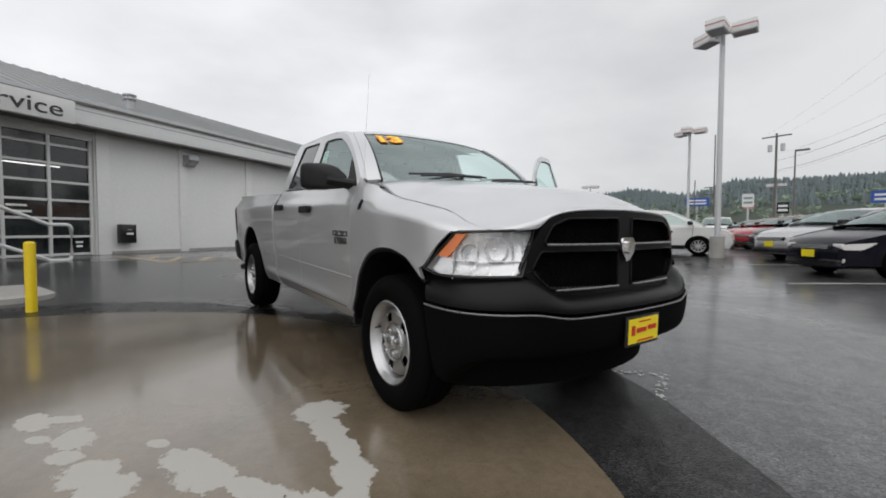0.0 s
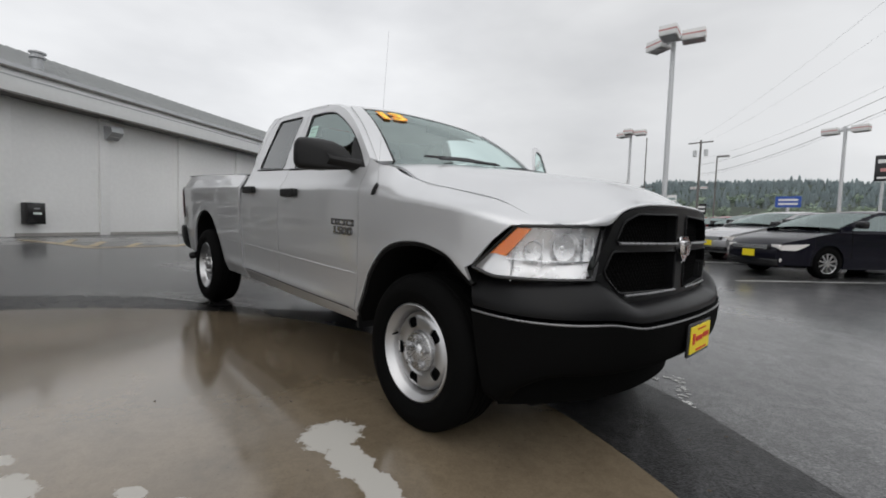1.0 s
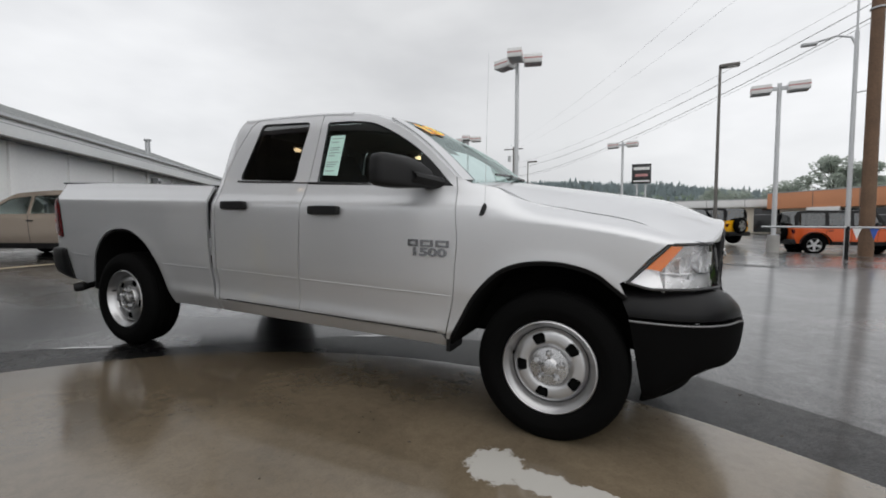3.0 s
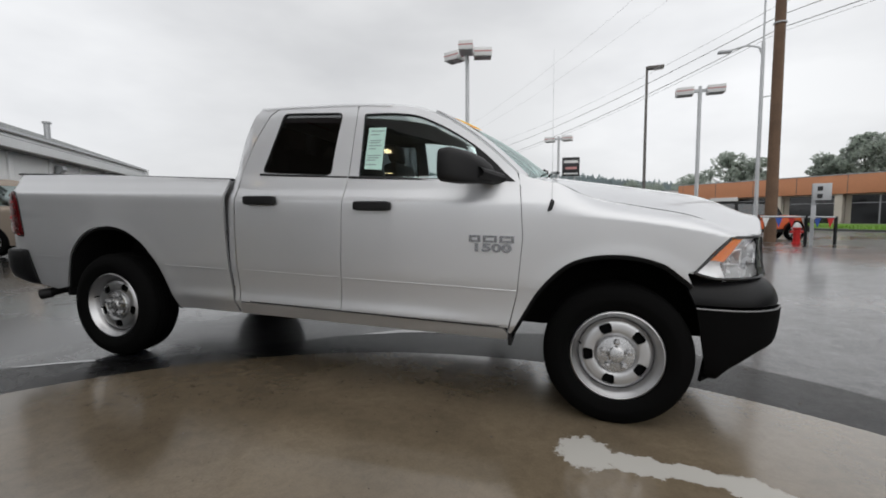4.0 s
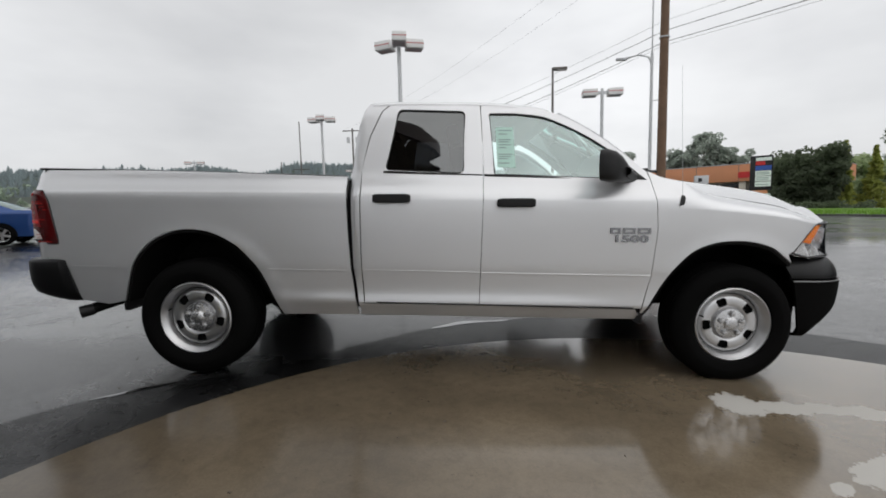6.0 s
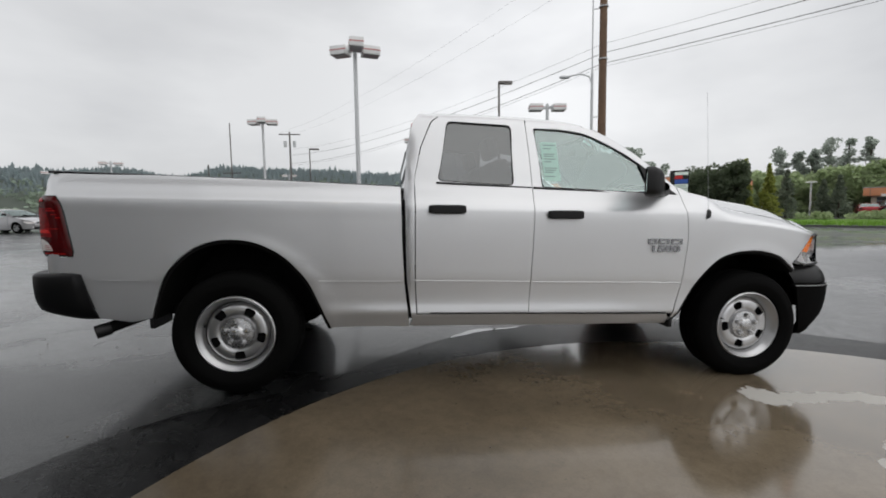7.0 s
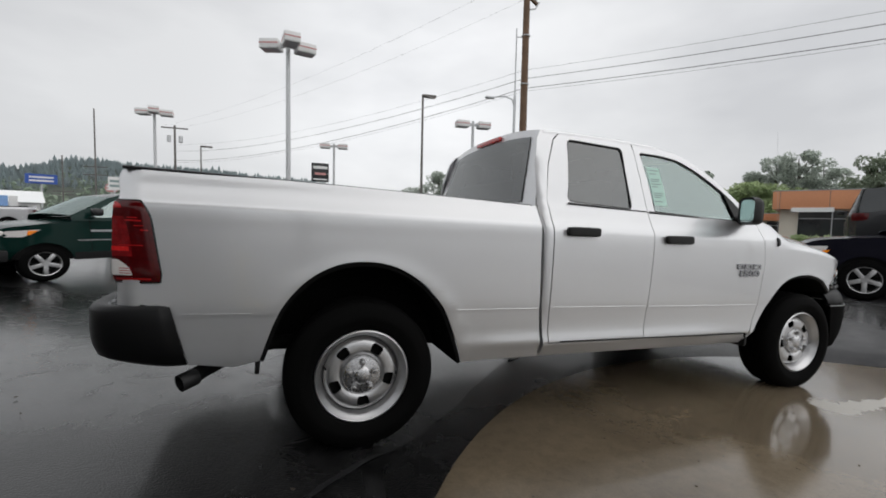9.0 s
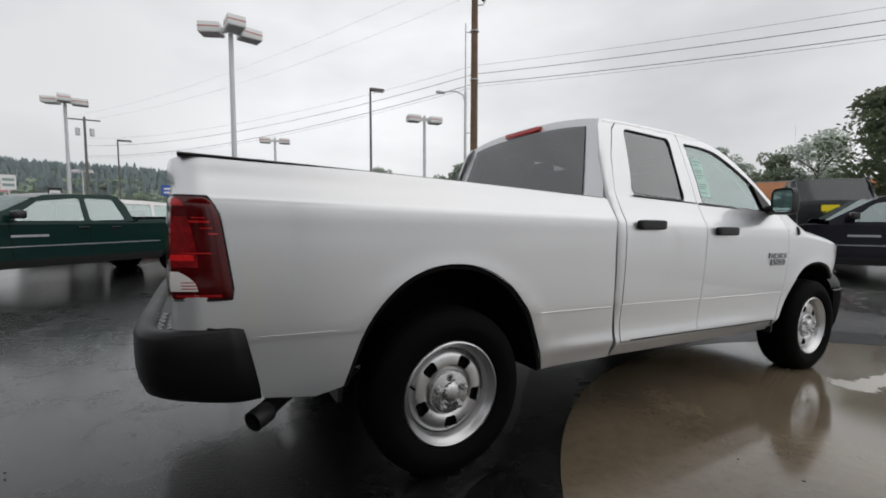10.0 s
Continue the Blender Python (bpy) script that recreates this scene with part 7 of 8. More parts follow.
vehicle("pickup", "white", "pickup_truck", "white pickup parked far across the lot", parked(-10.5, 33.5, -70), False, 5)
vehicle("jeep", "yellow", "offroad_car", "yellow off-road car with a black soft top", parked(5.25, 24.5, 135), False, 5, soft_top=True, tint="tinted")
vehicle("jeep", "orange", "offroad_car", "orange off-road car with a black hard top", parked(10.2, 20.4, 9), False, 5, soft_top=True, tint="tinted")
vehicle("suv", "black", "suv", "black sport utility car in the dealer row", parked(2.78, 19.0, 135) @ Matrix.Diagonal((1, 1, 0.88, 1)), False, 5, tint="tinted")
vehicle("van", "beige", "minivan", "beige minivan parked facing the white building", parked(-12.6, 3.6, -160), False, 10)
vehicle("sedan", "blue", "sedan", "dark blue sedan parked by the white building", parked(-15.6, 9.3, -150), False, 5)
vehicle("pickup", "silver", "pickup_truck", "grey pickup parked across the lot", parked(-16.9, 25.0, -149), False, 5, trim=M["chrome"])
vehicle("short_nose", "green", "pickup_truck", "dark green pickup standing behind the silver truck", parked(-5.17, 8.06, -139.5, 0.02) @ Matrix.Diagonal((1, 1, 0.88, 1)), False, 5, trim=M["black_plastic"])
vehicle("pickup", "navy", "pickup_truck", "dark navy pickup parked past the silver truck", parked(10.06, 0.58, 121), False, 5)
vehicle("suv", "charcoal", "suv", "dark grey sport utility car with a yellow rear plate", parked(13.2, 3.3, 27), True, 5, tint="bay_glass")
for k, (cx, cy, pt) in enumerate(((-21.5, 30.5, "white"), (-23.5, 32.5, "silver"), (-25.6, 34.5, "white"), (-19.2, 34.6, "grey"), (-14.0, 40.5, "white"), (-8.6, 38.5, "silver"), (-28.0, 40.0, "red"), (-24.4, 26.6, "silver"), (-27.2, 29.0, "white"), (-30.5, 27.4, "black"))):
    vehicle("sedan", pt, "sedan", "parked sedan far across the wet lot", parked(cx, cy, -60 + 7 * k), False, 5)
vehicle("sedan", "red", "sedan", "red car parked by the orange building", parked(53.0, 39.0, 44), False, 5)
vehicle("suv", "grey", "suv", "dark car parked by the orange building", parked(54.9, 38.0, 42), False, 5)
vehicle("sedan", "white", "sedan", "white car parked past the grass strip", parked(53.3, 43.8, 46), False, 5)
vehicle("suv", "white", "suv", "white car parked past the grass strip", parked(52.1, 50.7, 52), False, 5)

# ---- lot lamps, poles and wires ----
def lamp_head(parent, angle, reach, z):
    """A white box lamp with a red stripe on a short arm."""
    rot = Matrix.Rotation(radians(angle), 4, "Z")
    head = part("lamp_head", newbox(reach - 0.30, reach + 0.32, -0.24, 0.24, z - 0.15, z + 0.15, 0.02), M["white"], parent, "white box lamp head with a red stripe", at=rot)
    for y in (-0.243, 0.243):
        part("stripe", newbox(reach - 0.30, reach + 0.32, y - 0.002, y + 0.002, z - 0.01, z + 0.03), M["stripe"], head)
    part("stripe", newbox(reach + 0.321, reach + 0.324, -0.24, 0.24, z - 0.01, z + 0.03), M["stripe"], head)
    part("lens", newbox(reach - 0.25, reach + 0.27, -0.19, 0.19, z - 0.165, z - 0.148), M["zinc"], head)
    part("arm", newbox(0.05, reach - 0.30, -0.05, 0.05, z - 0.06, z + 0.06), M["pole"], head)


def lot_lamp(x, y, top, angles, base=True, label="pale steel lot lamp with white box heads"):
    g = height(x, y)
    lamp = thing("lot_lamp", label, "street lamp", Matrix.Translation((x, y, g)), "lot lamps")
    part("pole", rod(bmesh.new(), (0, 0, 0), (0, 0, top - g - 0.12), 0.082, 0.068, 16), M["pole"], lamp)
    if base:
        part("footing", rod(bmesh.new(), (0, 0, -0.1), (0, 0, 0.62), 0.20, 0.20, 20), M["concrete_block"], lamp, "round concrete footing")
        part("flange", newbox(-0.16, 0.16, -0.16, 0.16, 0.62, 0.65), M["zinc"], lamp)
    for a in angles:
        lamp_head(lamp, a, 0.54, top - g - 0.30)
    return lamp


lot_lamp(-1.84, 12.2, 7.2, (-82, 158, 14))
lot_lamp(6.79, 16.44, 6.35, (175, -5))
lot_lamp(-8.24, 24.04, 7.05, (-80, 165, 5))
lot_lamp(1.25, 25.78, 6.3, (170, -10))
lot_lamp(-24.8, 37.8, 6.1, (-150, 20))
lot_lamp(-34.9, 45.6, 6.0, (-150, 20))
lot_lamp(-13.5, 55.0, 6.4, (180, 0))


def cobra_lamp(x, y, top, reach, angle, mat="bronze"):
    lamp = thing("street_lamp", "brown steel street lamp with a flat head", "street lamp", Matrix.Translation((x, y, height(x, y))))
    part("pole", rod(bmesh.new(), (0, 0, 0), (0, 0, top), 0.085, 0.055, 14), M[mat], lamp)
    head = part("lamp_head", newbox(0.0, reach, -0.16, 0.16, top - 0.14, top, 0.03), M[mat], lamp, at=Matrix.Rotation(radians(angle), 4, "Z"))
    part("lens", newbox(reach * 0.35, reach * 0.95, -0.13, 0.13, top - 0.155, top - 0.138), M["white_lens"], head)
    return lamp


cobra_lamp(5.47, 20.4, 8.3, 0.75, -5)
cobra_lamp(-9.07, 44.8, 7.9, 1.0, 0)
wood_pole = thing("utility_pole", "brown weathered wooden utility pole with cross arms", "utility pole", Matrix.Translation((9.12, 15.63, height(9.12, 15.63))))
part("pole", rod(bmesh.new(), (0, 0, -0.2), (0, 0, 13.2), 0.20, 0.15, 18), M["wood"], wood_pole)
part("cross_arm", newbox(-1.1, 1.1, -0.06, 0.06, 12.2, 12.32), M["wood"], wood_pole, at=Matrix.Rotation(radians(32), 4, "Z"))
for x in (-1.0, -0.5, 0.5, 1.0):
    part("insulator", rod(bmesh.new(), (x, 0, 12.32), (x, 0, 12.50), 0.04, 0.06, 8), M["zinc"], wood_pole, at=Matrix.Rotation(radians(32), 4, "Z"))
part("bracket", tube(bmesh.new(), [(0.15, 0, 11.6), (0.55, 0.1, 11.75), (0.75, 0.1, 12.1)], 0.035, 6), M["zinc"], wood_pole)
for z in (8.0, 10.3):
    part("band", rod(bmesh.new(), (0, 0, z), (0, 0, z + 0.05), 0.21, 0.21, 16), M["zinc"], wood_pole)
conduit = thing("street_lamp", "thin grey steel street lamp beside the wooden pole", "street lamp", Matrix.Translation((8.63, 15.66, height(8.63, 15.66))))
part("pole", rod(bmesh.new(), (0, 0, 0), (0, 0, 7.4), 0.075, 0.06, 12), M["pole"], conduit)
part("upper_mast", rod(bmesh.new(), (0, 0, 7.4), (0, 0, 10.6), 0.035, 0.03, 8), M["pole"], conduit)
part("arm", tube(bmesh.new(), [(0, 0, 6.9), (-0.12, 0.05, 7.25), (-0.45, 0.2, 7.4), (-0.95, 0.45, 7.36)], 0.035, 8), M["pole"], conduit)
part("lamp_head", newbox(-1.35, -0.9, 0.36, 0.56, 7.27, 7.37, 0.03), M["zinc"], conduit)
for z in (5.4, 10.2):
    part("tie", rod(bmesh.new(), (0, 0, z), (0.42, -0.02, z + 0.05), 0.02, seg=6), M["zinc"], conduit)
util = thing("utility_pole", "dark wooden utility pole with a transformer arm", "utility pole", Matrix.Translation((-12.47, 51.35, height(-12.47, 51.35))))
part("pole", rod(bmesh.new(), (0, 0, 0), (0, 0, 10.8), 0.14, 0.10, 12), M["bronze"], util)
part("cross_arm", newbox(-1.25, 1.25, -0.06, 0.06, 10.45, 10.57), M["bronze"], util)
for x in (-0.55, 0.55):
    part("transformer", rod(bmesh.new(), (x, 0, 9.0), (x, 0, 9.7), 0.20, 0.20, 14), M["pole"], util)
for px_, py_, tp_ in ((-24.0, 65.3, 14.6), (-31.0, 75.0, 9.5)):
    up = thing("utility_pole", "tall thin wooden utility pole across the lot", "utility pole", Matrix.Translation((px_, py_, 0.2)))
    part("pole", rod(bmesh.new(), (0, 0, 0), (0, 0, tp_), 0.11, 0.08, 10), M["bronze"], up)
    for z in (0.45, 0.40) if tp_ < 12 else (0.49, 0.42):
        part("cross_arm", newbox(-1.3, 1.3, -0.06, 0.06, tp_ * z, tp_ * z + 0.12), M["bronze"], up)


def wire(a, b, sag, r=0.016):
    pts = []
    for k in range(33):
        t = k / 32
        p = Vector(a).lerp(Vector(b), t)
        p.z -= sag * 4 * t * (1 - t)
        pts.append(p)
    return solid("overhead_cable", tube(bmesh.new(), pts, r, 5), M["cable"], "black overhead cable between the utility poles", "cable", group="overhead cables")


W0 = Vector((9.12, 15.63, 0))
for zw, zu, r in ((8.75, 9.0, 0.006), (8.34, 8.3, 0.013), (7.88, 7.3, 0.014), (7.74, 7.1, 0.006)):
    wire((W0.x, W0.y, zw), (-12.47, 51.35, zu), 0.95, r)
    wire((W0.x, W0.y, zw), (31.5, -21.0, zw + 0.1), 0.75, r)
for off in (-0.9, 0.9):
    wire((W0.x + off * 0.85, W0.y + off * 0.53, 12.7), (-12.47 + off, 51.35, 11.0), 0.9, 0.004)
    wire((W0.x + off * 0.85, W0.y + off * 0.53, 12.7), (31.5 + off, -21.0, 12.8), 0.9, 0.004)
far_pole = thing("utility_pole", "brown wooden utility pole far along the road", "utility pole", Matrix.Translation((31.5, -21.0, 0.0)))
part("pole", rod(bmesh.new(), (0, 0, 0), (0, 0, 13.2), 0.2, 0.15, 12), M["wood"], far_pole)

# ---- signs and street furniture ----
dealer = thing("sign", "black dealer sign on two grey posts", "sign", Matrix.Translation((2.43, 48.7, 0.1)) @ Matrix.Rotation(radians(4), 4, "Z"))
for x in (-0.42, 0.42):
    part("post", rod(bmesh.new(), (x, 0, 0), (x, 0, 5.6), 0.11, seg=12), M["pole"], dealer)
part("panel", newbox(-0.95, 0.95, -0.2, 0.2, 5.5, 7.6, 0.03), M["gloss_black"], dealer)
for x0, x1, z0, z1, mt in ((-0.78, 0.78, 6.95, 7.25, "white"), (-0.62, 0.62, 6.25, 6.52, "stripe"), (-0.78, 0.78, 5.68, 5.84, "white")):
    part("lettering_bar", newbox(x0, x1, -0.215, -0.2, z0, z1), M[mt], dealer)
gas = thing("price_sign", "dark roadside sign with red, blue and white price panels", "sign", Matrix.Translation((23.1, 29.45, 0.30)) @ Matrix.Rotation(radians(-40), 4, "Z") @ Matrix.Diagonal((0.86, 1, 1, 1)))
part("pylon", newbox(-0.86, 0.72, -0.22, 0.22, 1.45, 4.0), M["gloss_black"], gas)
part("brick_base", newbox(-0.75, 0.42, -0.26, 0.26, -0.2, 1.45), M["orange"], gas)
for z0, z1, mt, x1 in ((3.62, 3.86, "paper", 0.66), (3.30, 3.58, "brick_red", 0.2), (2.92, 3.26, "blue", 0.66), (2.52, 2.88, "paper", 0.66), (2.12, 2.48, "paper", 0.66), (1.72, 2.08, "paper", 0.66), (0.3, 1.2, "paper", 0.66)):
    part("panel", newbox(-0.46 if mt != "paper" or z0 > 1 else 0.0, x1, -0.245 if z0 > 1.3 else -0.275, -0.22, z0, z1), M[mt], gas)
for z in (2.62, 2.74, 2.22, 2.34, 1.84):
    part("print_bar", newbox(-0.36, 0.5, -0.252, -0.245, z, z + 0.05), M["ink"], gas)
ex = thing("direction_sign", "small white direction sign on a grey post", "sign", Matrix.Translation((9.4, 13.4, height(9.4, 13.4))) @ Matrix.Rotation(radians(-25), 4, "Z"))
part("post", newbox(-0.05, 0.05, -0.04, 0.04, 0.0, 2.0), M["zinc"], ex)
part("panel", newbox(-0.02, 0.44, -0.06, -0.04, 1.46, 2.0, 0.008), M["pole"], ex)
for z in (1.76, 1.52):
    part("symbol", newbox(0.09, 0.22, -0.066, -0.06, z, z + 0.14), M["gloss_black"], ex)
part("lower_panel", newbox(-0.04, 0.08, -0.06, -0.04, 0.85, 1.3), M["pole"], ex)
# pennant rail
rail_z = 0.92
posts = [(7.8, 13.2), (9.3, 13.55), (10.4, 14.1)]
fence = thing("pennant_rail", "low black post and rail hung with coloured pennants", "fence", Matrix.Translation((0, 0, 0)))
for x, y in posts:
    part("post", rod(bmesh.new(), (x, y, height(x, y) - 0.05), (x, y, height(x, y) + 0.95), 0.05, seg=10), M["gloss_black"], fence)
for (x0, y0), (x1, y1) in zip([(5.6, 12.6)] + posts, posts):
    part("rail", rod(bmesh.new(), (x0, y0, height(x0, y0) + rail_z), (x1, y1, height(x1, y1) + rail_z), 0.03, seg=8), M["zinc"], fence)
for k, mt in enumerate(("white", "blue", "brick_red", "white", "blue", "brick_red")):
    t = k / 5.0
    x, y = 8.0 + 2.2 * t, 13.2 + 0.85 * t
    part("pennant", prism(bmesh.new(), [(-0.10, 0.0), (0.10, 0.0), (0.0, -0.32)], "y", -0.004, 0.004), M[mt], fence, at=Matrix.Translation((x, y - 0.04, height(x, y) + rail_z - 0.03)))
hyd = thing("fire_hydrant", "red fire hydrant with a pale cap by the kerb", "hydrant", Matrix.Translation((9.15, 13.75, height(9.15, 13.75))))
part("barrel", lathe(bmesh.new(), [(0.13, 0.0), (0.13, 0.06), (0.10, 0.08), (0.10, 0.50), (0.13, 0.52), (0.13, 0.56), (0.10, 0.58)], 18, side=1), M["brick_red"], hyd, at=Matrix.Rotation(radians(90), 4, "X"))
part("bonnet", lathe(bmesh.new(), [(0.12, 0.57), (0.11, 0.64), (0.06, 0.70), (0.03, 0.74), (0.001, 0.74)], 18, side=1), M["white"], hyd, at=Matrix.Rotation(radians(90), 4, "X"))
part("outlet", rod(bmesh.new(), (-0.18, 0, 0.42), (0.18, 0, 0.42), 0.05, seg=10), M["brick_red"], hyd)
bp = thing("bollard", "black steel bollard by the dark pickup", "bollard", Matrix.Translation((9.2, 3.55, height(9.2, 3.55))))
part("post", rod(bmesh.new(), (0, 0, -0.05), (0, 0, 0.98), 0.055, seg=16), M["gloss_black"], bp)
part("cap", rod(bmesh.new(), (0, 0, 0.98), (0, 0, 1.0), 0.062, 0.05, 16), M["gloss_black"], bp)
part("chain_rail", rod(bmesh.new(), (0, 0, 0.9), (1.5, -2.4, 0.85), 0.02, seg=8), M["gloss_black"], bp)
# far signs over the lot
for x, y, z0, z1, wd, mt, lab in ((-32.5, 101.5, 6.2, 8.8, 2.0, "white", "white sign panel on a pole far across the lot"), (-36.0, 111.7, 6.2, 8.0, 2.3, "stripe", "red oval sign on a pole far across the lot"), (-25.5, 98.0, 4.4, 6.6, 1.9, "gloss_black", "dark banded sign far across the lot"), (-57.0, 134.0, 8.6, 11.0, 6.0, "blue", "blue and white banded sign far across the lot"), (-6.0, 62.0, 4.0, 5.3, 2.4, "blue", "blue sign on a post across the lot")):
    sg = thing("sign", lab, "sign", Matrix.Translation((x, y, 0.1)) @ Matrix.Rotation(math.atan2(-x, y), 4, "Z"))
    part("post", rod(bmesh.new(), (0, 0, 0), (0, 0, z0), 0.16, seg=10), M["pole"], sg)
    part("panel", prism(bmesh.new(), rounded([(-wd / 2, z0), (wd / 2, z0), (wd / 2, z1), (-wd / 2, z1)], 0.85 if mt == "stripe" else 0.1), "y", -0.15, 0.15), M[mt], sg)
    for k in range(2):
        part("lettering_bar", newbox(-wd * 0.38, wd * 0.38, -0.17, -0.15, z0 + (z1 - z0) * (0.22 + 0.36 * k), z0 + (z1 - z0) * (0.40 + 0.36 * k)), M["white"] if mt != "white" else M["ink"], sg)

# ---- far buildings ----
def shop(name, label, at, length, depth, wall_h, fascia_h, bays, over=1.2, fmat="orange"):
    b = thing(name, label, "building", at, kind="structure")
    part("wall", newbox(0, length, 0.0, depth, 0, wall_h), M["cream"], b)
    part("fascia", newbox(-0.6, length + 0.6, -over, depth + 0.4, wall_h, wall_h + fascia_h, 0.03), M[fmat], b)
    for k in range(int(length / 4) + 1):
        part("fascia_joint", newbox(k * 4.0, k * 4.0 + 0.05, -over - 0.012, -over, wall_h, wall_h + fascia_h), M["bronze"], b)
    part("roof_edge", newbox(-0.65, length + 0.65, -over - 0.04, depth + 0.45, wall_h + fascia_h, wall_h + fascia_h + 0.08), M["zinc"], b)
    for x0, x1 in bays:
        w_ = part("shop_window", newbox(x0, x1, -0.05, 0.02, 0.15, wall_h - 0.15), M["shop_glass"], b)
        part("frame", newbox((x0 + x1) / 2 - 0.05, (x0 + x1) / 2 + 0.05, -0.08, -0.05, 0.15, wall_h - 0.15), M["zinc"], w_)
        part("frame", newbox(x0, x1, -0.08, -0.05, wall_h * 0.7, wall_h * 0.7 + 0.06), M["zinc"], w_)
    for x in [q[1] + 0.35 for q in bays]:
        part("column", newbox(x - 0.3, x + 0.3, -over + 0.2, -over + 0.8, 0, wall_h), M["cream"], b)
    return b


sh = shop("shop_building", "low shop with an orange fascia and dark windows", Matrix.Translation((17.0, 58.0, 0.0)) @ Matrix.Rotation(radians(-47), 4, "Z"), 27.0, 14, 2.95, 1.75, [(6.0, 10.0), (11.0, 15.0), (16.0, 20.0), (21.0, 25.5)])
part("sign_panel", newbox(20.0, 22.5, -1.26, -1.2, 3.3, 3.9), M["brick_red"], sh)
part("awning", newbox(3.5, 6.5, -1.3, -1.2, 2.6, 3.0), M["white"], sh)
sh2 = shop("shop_building", "low shop block with an orange fascia beside the road", Matrix.Translation((49.1, 27.95, 0.1)) @ Matrix.Rotation(radians(-62), 4, "Z"), 34.0, 16, 3.3, 1.9, [(1.6, 7.0), (11.0, 15.0), (17.0, 21.0), (24.0, 31.0)])
part("sign_panel", newbox(1.0, 4.4, -1.28, -1.2, 3.0, 3.45), M["white"], sh2)
sh3 = shop("shop_building", "small orange-roofed shop behind the car park", Matrix.Translation((57.9, 42.6, 0.2)) @ Matrix.Rotation(radians(-58), 4, "Z"), 16.5, 10, 2.2, 0.95, [(0.5, 5.1), (6.6, 13.6)])
part("sign_panel", newbox(1.0, 4.2, -1.28, -1.2, 2.12, 2.4), M["white"], sh3)
part("sign_panel", newbox(9.2, 13.0, -1.28, -1.2, 2.12, 2.4), M["white"], sh3)
shop("shop_building", "low white flat-roofed shop across the road", Matrix.Translation((6.2, 62.0, 0.1)) @ Matrix.Rotation(radians(-8), 4, "Z"), 16.0, 8, 3.2, 0.9, [(2.0, 6.0), (9.0, 13.0)], 0.6, "white")
wb = thing("white_building", "small white gabled building across the lot", "building", Matrix.Translation((-29.8, 55.8, 0.2)) @ Matrix.Rotation(radians(25), 4, "Z"), kind="structure")
part("wall", newbox(0, 3.6, 0, 7, 0, 2.3), M["white"], wb)
part("roof", prism(bmesh.new(), [(-0.4, 2.25), (7.4, 2.25), (3.5, 3.6)], "x", -0.4, 4.0), M["fascia"], wb)
part("door_opening", newbox(0.8, 2.6, -0.06, 0.0, 0, 1.9), M["shop_glass"], wb)
for k in range(8):
    bn = solid("banner", newbox(0, 0.62, -0.03, 0.03, 0.0, 1.1), material("pale_blue_banner", (0.22, 0.38, 0.68), 0.6) if k == 0 else M["white"] if k % 2 else bpy.data.materials["pale_blue_banner"], "blue or white sales banner across the lot", "banner", group="banners", at=Matrix.Translation((-31.6 + k * 0.64, 50.6 + k * 0.30, 1.9)) @ Matrix.Rotation(radians(25), 4, "Z"))
    bs = part("banner_post", rod(bmesh.new(), (0, 0, -1.8), (0, 0, 1.1), 0.03, seg=6), M["pole"], bn)
# ---- the round entrance canopy behind the walk, and an unseen building added for reflections ----
canopy = thing("entrance_canopy", "wide oval entrance canopy with warm downlights on posts", "canopy", Matrix.Translation((-4.4, -5.2, 0.1)), kind="structure")
oval = [(4.25 * math.cos(2 * math.pi * k / 72), 1.75 * math.sin(2 * math.pi * k / 72)) for k in range(72)]
part("roof_slab", prism(bmesh.new(), oval, "z", 5.50, 5.95), material("dark_red_brown_fascia", (0.055, 0.030, 0.026), 0.5), canopy)
part("soffit", prism(bmesh.new(), [(a * 0.98, b * 0.97) for a, b in oval], "z", 5.47, 5.498), material("brown_soffit", (0.16, 0.13, 0.105), 0.7), canopy)
warm_lamp = material("warm_lamp", (0.8, 0.7, 0.5), 0.5, emit=((1.0, 0.72, 0.40), 5.0))
for a in range(30, 390, 60):
    part("down_light", rod(bmesh.new(), (3.1 * math.cos(radians(a)), 1.2 * math.sin(radians(a)), 5.44), (3.1 * math.cos(radians(a)), 1.2 * math.sin(radians(a)), 5.47), 0.08, seg=16), warm_lamp, canopy, "lit warm downlight")
for x in (-2.6, 0.0, 2.6):
    part("post", rod(bmesh.new(), (x, -1.0, -0.3), (x, -1.0, 5.48), 0.13, seg=18), M["bronze"], canopy)
# unseen block with dark glazing, added to darken reflections along the bed side
show = thing("unseen_building", "long dark-glazed building out of view, added to darken the truck's reflections", "building", Matrix.Translation((0, 0, 0)), kind="structure")
part("wall", newbox(-26.0, -4.0, -10.4, -10.0, 0.0, 3.7), M["wall"], show)
for k in range(7):
    w_ = part("glazing", newbox(-25.6 + k * 3.0, -23.1 + k * 3.0, -9.99, -9.95, 0.5, 2.9), M["bay_glass"], show)
    part("transom", newbox(-25.6 + k * 3.0, -23.1 + k * 3.0, -9.95, -9.9, 2.1, 2.18), M["white"], w_)
part("fascia", newbox(-26.3, -3.7, -9.95, -9.6, 3.3, 4.0), M["fascia"], show)

